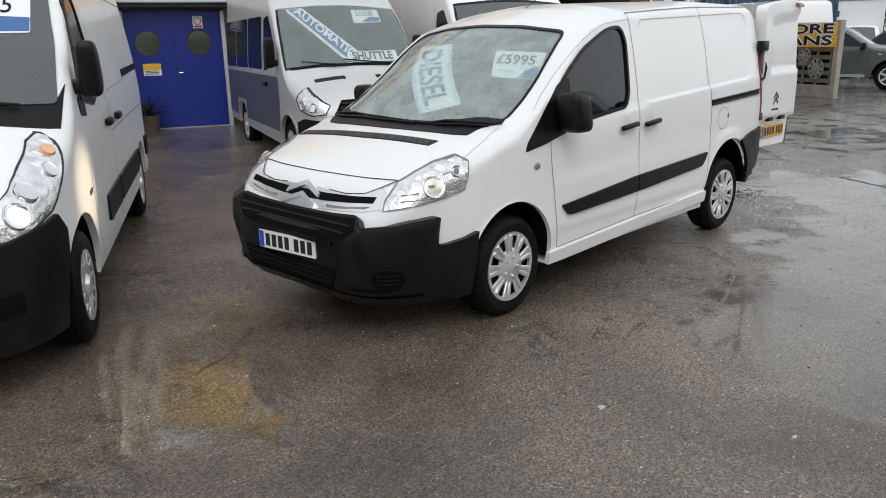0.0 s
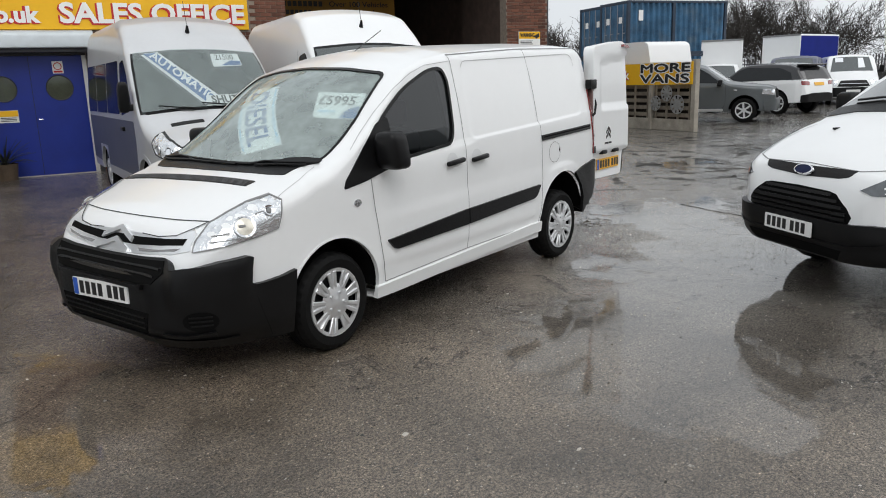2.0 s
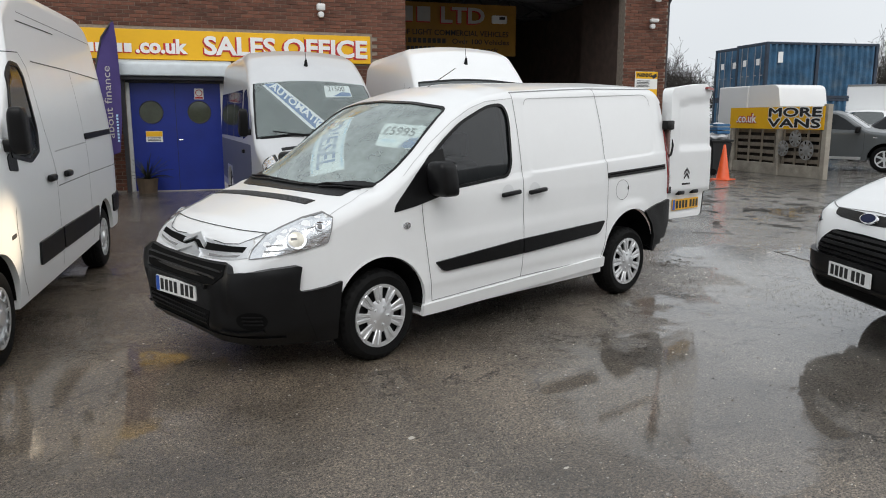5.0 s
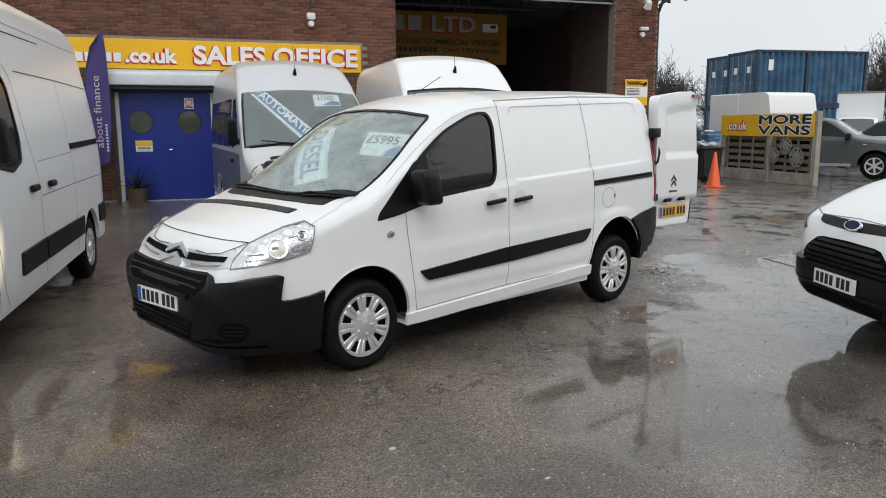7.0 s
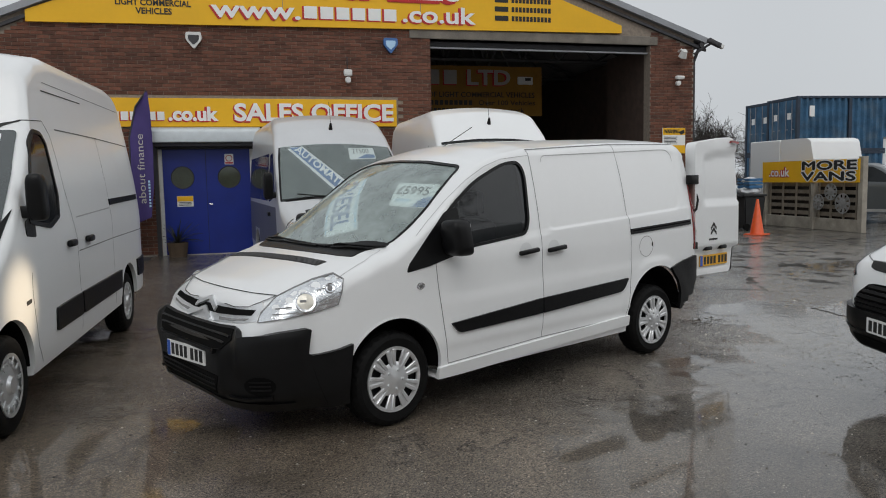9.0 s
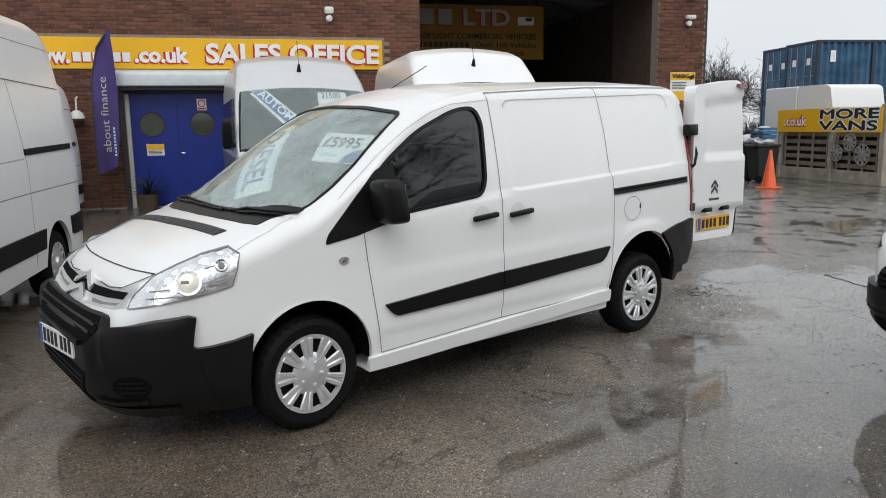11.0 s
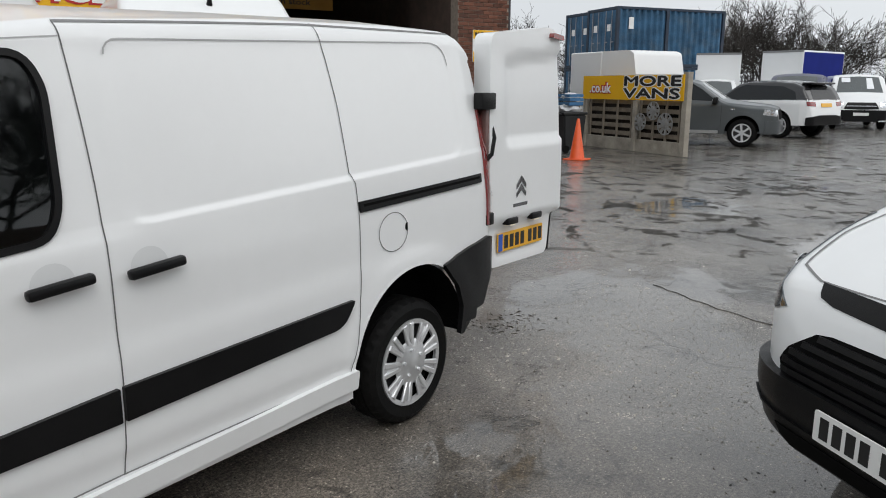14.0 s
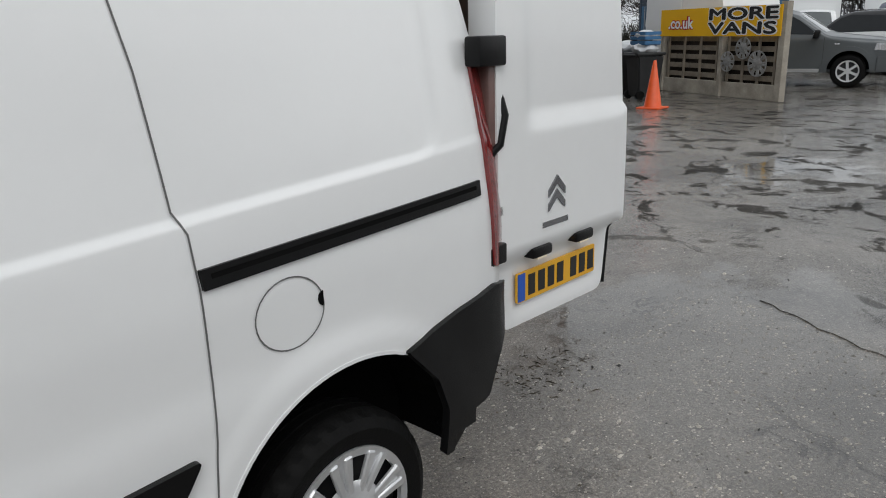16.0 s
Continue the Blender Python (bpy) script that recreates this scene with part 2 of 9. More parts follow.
def prism(poly, axis, a, b, bm=None):
    """Polygon in the two other axes, from a to b along axis."""
    bm = bm or bmesh.new()

    def at(p, w):
        q = list(p)
        q.insert(axis, w)
        return bm.verts.new(q)
    lo, hi = [at(p, a) for p in poly], [at(p, b) for p in poly]
    n = len(poly)
    fs = [bm.faces.new(lo), bm.faces.new(list(reversed(hi)))]
    for k in range(n):
        fs.append(bm.faces.new((lo[(k + 1) % n], lo[k], hi[k], hi[(k + 1) % n])))
    bmesh.ops.recalc_face_normals(bm, faces=fs)
    return bm


def rounded(poly, r, seg=4):
    """Corners rounded by quadratic arcs; r is one radius or one for each corner."""
    out, n = [], len(poly)
    for k in range(n):
        a, p, b = (Vector(poly[j % n]) for j in (k - 1, k, k + 1))
        rk = r[k] if isinstance(r, (list, tuple)) else r
        if rk <= 0:
            out.append(tuple(p))
            continue
        d0, d1 = a - p, b - p
        s = p + d0.normalized() * min(rk, d0.length * 0.48)
        e = p + d1.normalized() * min(rk, d1.length * 0.48)
        for q in range(seg + 1):
            w = q / seg
            out.append(tuple(s * (1 - w) ** 2 + p * 2 * w * (1 - w) + e * w * w))
    return out


def flat(poly, step=0.0):
    """A polygon in the plane, cut along a grid."""
    bm = bmesh.new()
    f = bm.faces.new([bm.verts.new((p[0], p[1], 0)) for p in poly])
    f.normal_update()
    if f.normal.z < 0:
        f.normal_flip()
    if step:
        sx, sy = step if isinstance(step, tuple) else (step, step)
        for ax, st in ((0, sx), (1, sy)):
            lo, hi = min(p[ax] for p in poly), max(p[ax] for p in poly)
            k = math.floor(lo / st) + 1
            while k * st < hi - 1e-6:
                co, no = [0, 0, 0], [0, 0, 0]
                co[ax], no[ax] = k * st, 1
                bmesh.ops.bisect_plane(bm, geom=bm.verts[:] + bm.edges[:] + bm.faces[:], plane_co=co, plane_no=no)
                k += 1
        if any(len(q.verts) > 4 for q in bm.faces):
            bmesh.ops.triangulate(bm, faces=[q for q in bm.faces if len(q.verts) > 4])
    return bm


def ribbon(points, width, step=0.05):
    """A thin band along a polyline in the plane."""
    pts = []
    for p, q in zip(points, points[1:]):
        p, q = Vector(p), Vector(q)
        k = max(1, int((q - p).length / step))
        pts += [p.lerp(q, j / k) for j in range(k)]
    pts.append(Vector(points[-1]))
    bm, last = bmesh.new(), None
    for k, p in enumerate(pts):
        d = (pts[min(k + 1, len(pts) - 1)] - pts[max(k - 1, 0)]).normalized()
        nrm = Vector((-d.y, d.x)) * width / 2
        pair = [bm.verts.new((*(p + nrm), 0)), bm.verts.new((*(p - nrm), 0))]
        if last:
            bm.faces.new((last[0], last[1], pair[1], pair[0]))
        last = pair
    return bm


def drape(bm, hit, off, thick):
    """Lay a plane mesh on a surface: hit(u, v) gives place and normal; off proud of it, thick deep."""
    bm.verts.ensure_lookup_table()
    out, top, low = bmesh.new(), {}, {}
    for v in bm.verts:
        p, nrm = hit(v.co.x, v.co.y)
        top[v] = out.verts.new(p + nrm * off)
        if thick:
            low[v] = out.verts.new(p + nrm * (off - thick))
    for f in bm.faces:
        out.faces.new([top[v] for v in f.verts])
    if thick:
        for e in bm.edges:
            if e.is_boundary:
                lp = e.link_loops[0]
                a, b = lp.vert, lp.link_loop_next.vert
                out.faces.new((top[b], top[a], low[a], low[b]))
    bm.free()
    bmesh.ops.recalc_face_normals(out, faces=out.faces)
    return out


def lettering(text, height, depth=0.004, align="CENTER", squeeze=1.0, bold=0.0):
    """Built-in font as a mesh in the xy plane, height of capitals given."""
    cu = bpy.data.curves.new("lettering", "FONT")
    cu.body, cu.size, cu.align_x, cu.align_y = text, height / 0.69, align, "CENTER"
    cu.extrude, cu.offset, cu.resolution_u = depth / 2, bold, 3
    ob = new("lettering", cu)
    deps = bpy.context.evaluated_depsgraph_get()
    me = bpy.data.meshes.new_from_object(ob.evaluated_get(deps))
    bpy.data.objects.remove(ob)
    bpy.data.curves.remove(cu)
    bm = bmesh.new()
    bm.from_mesh(me)
    bpy.data.meshes.remove(me)
    for v in bm.verts:
        v.co.x *= squeeze
    return bm


def moved(bm, m):
    bm.transform(m)
    return bm


def cut(bm, cutters):
    """The mesh less the cutters (closed bmeshes)."""
    me = bpy.data.meshes.new("solid")
    bm.to_mesh(me)
    bm.free()
    ob = new("solid", me)
    used = []
    for c in cutters:
        cm = bpy.data.meshes.new("cutter")
        c.to_mesh(cm)
        c.free()
        co = new("cutter", cm)
        md = ob.modifiers.new("cut", "BOOLEAN")
        md.operation, md.solver, md.object = "DIFFERENCE", "EXACT", co
        used.append((co, cm))
    deps = bpy.context.evaluated_depsgraph_get()
    res = bpy.data.meshes.new_from_object(ob.evaluated_get(deps))
    bpy.data.objects.remove(ob)
    bpy.data.meshes.remove(me)
    for co, cm in used:
        bpy.data.objects.remove(co)
        bpy.data.meshes.remove(cm)
    return res
# ground --------------------------------------------------------------------
TURN = radians(-25.0)
FACADE = Matrix.Rotation(TURN, 4, "Z") @ Matrix.Translation((0, 11.39, 0))


def ramp(v, a, b):
    t = min(max((v - a) / (b - a), 0.0), 1.0)
    return t * t * (3 - 2 * t)


def ground_z(x, y):
    """The yard rises a little towards the building."""
    s = x * math.cos(TURN) + y * math.sin(TURN)
    b = -x * math.sin(TURN) + y * math.cos(TURN)
    return 0.2 * ramp(b, 5.0, 11.0) * (1 - ramp(s, 8.5, 14.0))


def ground_material():
    m = bpy.data.materials.new("wet_worn_yard")
    m.use_nodes = True
    nt = m.node_tree
    b = nt.nodes["Principled BSDF"]
    tc = nt.nodes.new("ShaderNodeTexCoord")

    def noise_node(scale, detail=6, rough=0.55, dist=0.0):
        n = nt.nodes.new("ShaderNodeTexNoise")
        n.inputs["Scale"].default_value, n.inputs["Detail"].default_value = scale, detail
        n.inputs["Roughness"].default_value, n.inputs["Distortion"].default_value = rough, dist
        nt.links.new(tc.outputs["Object"], n.inputs["Vector"])
        return n

    def rng(src, a, b2, c, d):
        r = nt.nodes.new("ShaderNodeMapRange")
        r.inputs[1].default_value, r.inputs[2].default_value, r.inputs[3].default_value, r.inputs[4].default_value = a, b2, c, d
        nt.links.new(src, r.inputs[0])
        return r.outputs[0]

    def math2(op, p, q):
        n = nt.nodes.new("ShaderNodeMath")
        n.operation = op
        for k, v in ((0, p), (1, q)):
            if isinstance(v, (int, float)):
                n.inputs[k].default_value = v
            else:
                nt.links.new(v, n.inputs[k])
        return n.outputs[0]
    wet = noise_node(0.30, 5, 0.6, 0.4)
    wet2 = noise_node(2.2, 6, 0.65, 0.3)
    wetness = math2("ADD", wet.outputs["Fac"], math2("MULTIPLY", wet2.outputs["Fac"], 0.4))
    grit = noise_node(64, 5, 0.8)
    lumps = noise_node(19, 6, 0.72)
    fine = noise_node(150, 3, 0.75)
    stones = nt.nodes.new("ShaderNodeTexVoronoi")
    stones.inputs["Scale"].default_value = 55
    stones.inputs["Randomness"].default_value = 1.0
    nt.links.new(tc.outputs["Object"], stones.inputs["Vector"])
    patch = noise_node(0.7, 8, 0.62, 0.4)
    brown = noise_node(0.45, 6, 0.62, 0.3)
    tone = nt.nodes.new("ShaderNodeValToRGB")
    e = tone.color_ramp.elements
    e[0].position, e[0].color = 0.30, (0.053, 0.048, 0.042, 1)
    e[1].position, e[1].color = 0.68, (0.218, 0.200, 0.177, 1)
    nt.links.new(patch.outputs["Fac"], tone.inputs["Fac"])
    # brown silt washed over the near part of the yard
    sep = nt.nodes.new("ShaderNodeSeparateXYZ")
    nt.links.new(tc.outputs["Object"], sep.inputs[0])
    reach = math2("ADD", math2("MULTIPLY", brown.outputs["Fac"], 7.0), math2("MULTIPLY", sep.outputs["X"], -1.0))
    silt = rng(reach, -0.5, 3.5, 0.0, 1.0)
    warm = nt.nodes.new("ShaderNodeMix")
    warm.data_type, warm.blend_type = "RGBA", "MULTIPLY"
    warm.inputs[7].default_value = (1.0, 0.87, 0.73, 1)
    nt.links.new(silt, warm.inputs[0])
    nt.links.new(tone.outputs["Color"], warm.inputs[6])
    speck = math2("MULTIPLY", rng(lumps.outputs["Fac"], 0.36, 0.62, 0.68, 1.3), math2("MULTIPLY", rng(grit.outputs["Fac"], 0.40, 0.60, 0.2, 1.95), rng(fine.outputs["Fac"], 0.36, 0.64, 0.35, 1.75)))
    worn = rng(math2("ADD", sep.outputs["X"], math2("MULTIPLY", patch.outputs["Fac"], 3.0)), 3.2, 6.2, 0.0, 0.5)
    speck = math2("ADD", math2("MULTIPLY", math2("MULTIPLY", speck, 0.82), math2("SUBTRACT", 1.0, worn)), math2("MULTIPLY", worn, 1.2))
    pale = rng(stones.outputs["Distance"], 0.12, 0.32, 3.2, 1.0)
    pick = nt.nodes.new("ShaderNodeSeparateColor")
    nt.links.new(stones.outputs["Color"], pick.inputs[0])
    some = math2("GREATER_THAN", pick.outputs[0], 0.86)
    stone_gain = math2("ADD", 1.0, math2("MULTIPLY", some, math2("SUBTRACT", pale, 1.0)))
    holes = noise_node(5.5, 8, 0.72)
    pit0 = rng(holes.outputs["Fac"], 0.33, 0.385, 0.3, 1.0)
    # ragged ridges and scrapes: thin level lines of a coarse noise, broken up
    level = noise_node(1.7, 9, 0.62, 0.6)
    scrape0 = rng(math2("ABSOLUTE", math2("SUBTRACT", level.outputs["Fac"], 0.5), 0.0), 0.004, 0.022, 1.0, 0.0)
    scrape = math2("MULTIPLY", scrape0, rng(noise_node(0.9, 4).outputs["Fac"], 0.53, 0.61, 0.0, 1.0))
    pit = math2("MULTIPLY", pit0, rng(scrape, 0, 1, 1.0, 0.4))
    # settling cracks, broken up along their length
    warp = nt.nodes.new("ShaderNodeMix")
    warp.data_type, warp.blend_type = "RGBA", "LINEAR_LIGHT"
    warp.inputs[0].default_value = 0.35
    nt.links.new(tc.outputs["Object"], warp.inputs[6])
    nt.links.new(noise_node(1.1, 6, 0.65).outputs["Color"], warp.inputs[7])
    cells = nt.nodes.new("ShaderNodeTexVoronoi")
    cells.feature = "DISTANCE_TO_EDGE"
    cells.inputs["Scale"].default_value = 0.33
    nt.links.new(warp.outputs[2], cells.inputs["Vector"])
    line = rng(cells.outputs["Distance"], 0.002, 0.009, 1.0, 0.0)
    broken = rng(noise_node(0.6, 3).outputs["Fac"], 0.57, 0.63, 0.0, 1.0)
    crack = math2("MULTIPLY", line, broken)
    # standing water lies in a few shallow hollows, ragged at the rim
    hollow = -0.085
    for cx, cy, rx, ry in ((-1.6, 0.9, 1.1, 1.9), (2.9, -0.9, 2.0, 1.1), (1.5, -1.95, 1.7, 0.8), (3.6, -2.0, 1.2, 1.0), (10.3, 1.2, 1.7, 0.9), (6.2, 0.3, 1.5, 0.8), (8.0, -2.0, 3.0, 1.6), (-1.0, 4.5, 0.9, 1.2), (14.5, 1.0, 2.2, 1.2)):
        off = nt.nodes.new("ShaderNodeVectorMath")
        off.operation = "MULTIPLY_ADD"
        off.inputs[1].default_value = (1 / rx, 1 / ry, 0)
        off.inputs[2].default_value = (-cx / rx, -cy / ry, 0)
        nt.links.new(tc.outputs["Object"], off.inputs[0])
        far = nt.nodes.new("ShaderNodeVectorMath")
        far.operation = "LENGTH"
        nt.links.new(off.outputs[0], far.inputs[0])
        hollow = math2("ADD", hollow, rng(far.outputs["Value"], 0.55, 1.35, 0.185, 0.0))
    pool = rng(math2("ADD", wetness, hollow), 0.73, 0.80, 0.0, 1.0)
    # the top skin has broken away in ragged holes across the far part of the yard
    broke = noise_node(2.1, 10, 0.72, 0.6)
    breadth = rng(sep.outputs["X"], 4.0, 9.0, 0.0, 0.10)
    hole = math2("MULTIPLY", rng(math2("SUBTRACT", broke.outputs["Fac"], breadth), 0.335, 0.36, 1.0, 0.0), rng(sep.outputs["X"], 5.0, 8.0, 0.0, 1.0))
    gain = math2("MULTIPLY", math2("MULTIPLY", math2("MULTIPLY", speck, rng(pool, 0.0, 1.0, 1.0, 0.8)), stone_gain), math2("MULTIPLY", math2("MULTIPLY", pit, rng(hole, 0, 1, 1.0, 0.30)), rng(crack, 0, 1, 1.0, 0.55)))
    mul = nt.nodes.new("ShaderNodeMix")
    mul.data_type, mul.blend_type = "RGBA", "MULTIPLY"
    mul.inputs[0].default_value = 1.0
    nt.links.new(warm.outputs[2], mul.inputs[6])
    nt.links.new(gain, mul.inputs[7])
    nt.links.new(mul.outputs[2], b.inputs["Base Color"])
    b.inputs["Roughness"].default_value = 0.55
    nt.links.new(rng(hole, 0.0, 1.0, 0.4, 0.04), b.inputs["Specular IOR Level"])
    bp = nt.nodes.new("ShaderNodeBump")
    bp.inputs["Distance"].default_value, bp.inputs["Strength"].default_value = 0.01, 0.6
    h = math2("SUBTRACT", math2("ADD", grit.outputs["Fac"], math2("MULTIPLY", stones.outputs["Distance"], -0.5)), math2("ADD", math2("MULTIPLY", crack, 1.5), math2("MULTIPLY", scrape, 1.2)))
    nt.links.new(h, bp.inputs["Height"])
    nt.links.new(bp.outputs["Normal"], b.inputs["Normal"])
    # film of water: smooth in the puddles, broken by the grit elsewhere
    nt.links.new(math2("MULTIPLY", rng(pool, 0.0, 1.0, 0.95, 1.0), rng(hole, 0, 1, 1.0, 0.05)), b.inputs["Coat Weight"])
    b.inputs["Coat IOR"].default_value = 1.6
    nt.links.new(rng(pool, 0.0, 1.0, 0.085, 0.035), b.inputs["Coat Roughness"])
    wave = noise_node(5.0, 4, 0.6)
    ripple = noise_node(26.0, 2, 0.5)
    film = nt.nodes.new("ShaderNodeBump")
    film.inputs["Distance"].default_value = 0.012
    rough_h = math2("ADD", math2("ADD", math2("MULTIPLY", grit.outputs["Fac"], 0.7), math2("MULTIPLY", lumps.outputs["Fac"], 1.5)), math2("MULTIPLY", stones.outputs["Distance"], -0.6))
    wet_h = math2("ADD", math2("MULTIPLY", wave.outputs["Fac"], 0.2), math2("MULTIPLY", ripple.outputs["Fac"], 0.09))
    dry_h = math2("ADD", math2("MULTIPLY", wave.outputs["Fac"], 0.5), math2("SUBTRACT", math2("MULTIPLY", rough_h, rng(worn, 0.0, 0.5, 1.0, 0.65)), math2("MULTIPLY", scrape, 0.8)))
    fh = nt.nodes.new("ShaderNodeMix")
    nt.links.new(pool, fh.inputs[0])
    nt.links.new(dry_h, fh.inputs[2])
    nt.links.new(wet_h, fh.inputs[3])
    nt.links.new(fh.outputs[0], film.inputs["Height"])
    film.inputs["Strength"].default_value = 0.40
    nt.links.new(film.outputs["Normal"], b.inputs["Coat Normal"])
    return m


def build_ground():
    axis_x = sorted(set(np.round(np.concatenate([np.linspace(-25, 45, 90), [-900, -300, -100, -50, 70, 120, 300, 900]]), 3)))
    axis_y = sorted(set(np.round(np.concatenate([np.linspace(-25, 35, 80), [-900, -300, -100, -50, 55, 100, 300, 900]]), 3)))
    verts = [(x, y, ground_z(x, y)) for x in axis_x for y in axis_y]
    n = len(axis_y)
    faces = [(i * n + j, (i + 1) * n + j, (i + 1) * n + j + 1, i * n + j + 1) for i in range(len(axis_x) - 1) for j in range(n - 1)]
    g = part("ground", from_lists(verts, faces), ground_material(), None, "", True)
    tagged(g, "wet worn asphalt and concrete yard with puddles", "ground", kind="structure")


build_ground()


def build_patches():
    """Asphalt repairs laid a little proud of the old surface, with ragged edges."""
    mat = bpy.data.materials["wet_worn_yard"]
    random.seed(21)
    for pts in ([(6.4, 0.04), (6.0, -0.61), (5.88, -0.92), (5.77, -1.15), (5.6, -1.7), (7.4, -2.6), (9.2, -1.5), (8.1, -0.5), (6.99, -0.13)],):
        ring = []
        for k in range(len(pts)):
            a, b2 = Vector(pts[k]), Vector(pts[(k + 1) % len(pts)])
            n = max(3, int((b2 - a).length / 0.09))
            for j in range(n):
                ring.append(a.lerp(b2, j / n) + Vector((random.uniform(-1, 1), random.uniform(-1, 1))) * 0.02)
        bm = prism([tuple(q) for q in ring], 2, -0.02, 0.007)
        g = part("pavement", bm, mat)
        tagged(g, "smoother asphalt repair patch in the wet yard", "pavement", kind="structure")


build_patches()


def build_grit(name, count, near, wide, size, spread, mat, label, seed, low=0.25, high=0.7):
    """Loose stones and bits of dirt on the wet ground: near and wide are plan boxes, two thirds of them in the near one."""
    random.seed(seed)
    verts, faces = [], []
    for k in range(count):
        x0, x1, y0, y1 = near if k % 3 else wide
        x, y = random.uniform(x0, x1), random.uniform(y0, y1)
        r = min(size * math.exp(random.gauss(0.0, spread)), 0.02)
        z = ground_z(x, y)
        o, a = len(verts), random.uniform(0, 6.3)
        sx, sy = random.uniform(0.7, 1.4), random.uniform(0.6, 1.1)
        for q in range(5):
            b2 = a + q * 2 * math.pi / 5
            rr = r * random.uniform(0.7, 1.3)
            verts.append((x + rr * sx * math.cos(b2), y + rr * sy * math.sin(b2), z - 0.002))
        verts.append((x + r * random.uniform(-0.3, 0.3), y, z + r * random.uniform(low, high)))
        faces += [(o + q, o + (q + 1) % 5, o + 5) for q in range(5)]
    me = bpy.data.meshes.new(name)
    me.from_pydata(verts, [], faces)
    tagged(part_mesh(name, me, mat), label, name, kind="stuff")


build_grit("grit", 9000, (-3.5, 9.0, -4.5, 3.0), (-6.0, 18.0, -6.0, 6.0), 0.0036, 0.55, material("dark_wet_grit", (0.022, 0.020, 0.018), 0.5, var=0.6, scale=3, rand=0.8), "loose dark stones and dirt scattered on the yard", 5)

def build_litter():
    """Wet twigs and leaf scraps lying about the yard."""
    random.seed(31)
    verts, faces = [], []
    for k in range(520):
        x, y = random.uniform(-3.2, 4.5), random.uniform(-3.2, 2.2)
        if k % 3 == 0:
            x, y = random.gauss(4.68, 0.16), random.gauss(0.53, 0.13)
        a, ln, w = random.uniform(0, 6.3), 0.007 * math.exp(random.gauss(0.3, 0.5)), random.uniform(0.002, 0.007)
        if k % 9 == 0:
            ln, w = random.uniform(0.02, 0.045), 0.002
        z, o = ground_z(x, y), len(verts)
        for u, v, h in ((-1, -0.3, 0.0), (-0.2, -1, 0.0), (0.8, -0.7, 0.0), (1, 0.4, 0.0), (0.1, 1, 0.0), (-0.7, 0.6, 0.0), (0.1, 0.1, 1.0)):
            du, dv = u * ln * random.uniform(0.8, 1.1), v * w * random.uniform(0.8, 1.2)
            verts.append((x + du * math.cos(a) - dv * math.sin(a), y + du * math.sin(a) + dv * math.cos(a), z - 0.001 + h * random.uniform(0.004, 0.009)))
        faces += [(o + q, o + (q + 1) % 6, o + 6) for q in range(6)]
    me = bpy.data.meshes.new("litter")
    me.from_pydata(verts, [], faces)
    tagged(part_mesh("litter", me, material("wet_leaf_litter", (0.055, 0.042, 0.028), 0.55, var=0.5, scale=4, rand=0.7)), "dark wet twigs and leaf scraps on the yard", "litter", kind="stuff")


build_litter()
PALEGRAVEL = material("pale_wet_gravel", (0.27, 0.25, 0.22), 0.4, var=0.5, scale=3, rand=0.7)
build_grit("gravel", 14000, (-1.2, 7.5, -3.4, 1.0), (-4.0, 10.0, -4.5, 2.5), 0.0042, 0.45, PALEGRAVEL, "pale gravel bedded in the worn yard surface", 6)
# where the binder has washed out behind the van the flat stones stand bare
build_grit("gravel", 15000, (3.7, 6.3, -1.9, 0.5), (3.2, 7.6, -3.0, 1.2), 0.0066, 0.40, PALEGRAVEL, "bare flat pale stones of the worn yard surface", 8, 0.18, 0.42)
# vehicle building kit -----------------------------------------------------
from mathutils.bvhtree import BVHTree


def smooth_table(keys, xs, width):
    v = np.interp(xs, [k[0] for k in keys], [k[1] for k in keys])
    if width > 0:
        pad = 40
        dx = (xs[-1] - xs[0]) / (len(xs) - 1)
        w = max(1, int(width / dx))
        ker = np.hanning(2 * w + 3)
        ker /= ker.sum()
        ext = np.concatenate([np.full(pad, v[0]) - (np.arange(pad, 0, -1)) * (v[1] - v[0]), v, np.full(pad, v[-1]) + np.arange(1, pad + 1) * (v[-1] - v[-2])])
        v = np.convolve(ext, ker, "same")[pad:-pad]
    return v


def row_levels(z0, z1, marks, n):
    """n heights from z0 to z1, crowded round the marks."""
    span = z1 - z0
    zs = np.linspace(z0, z1, 1200)
    w = np.ones(1200)
    for k, mk in enumerate(marks):
        mk = min(mk, z0 + span * (0.80 + 0.15 * k))
        w += 7.0 * np.exp(-((zs - mk) / 0.03) ** 2)
    c = np.concatenate([[0], np.cumsum((w[1:] + w[:-1]) / 2)])
    return np.interp(np.linspace(0, c[-1], n), c, zs)


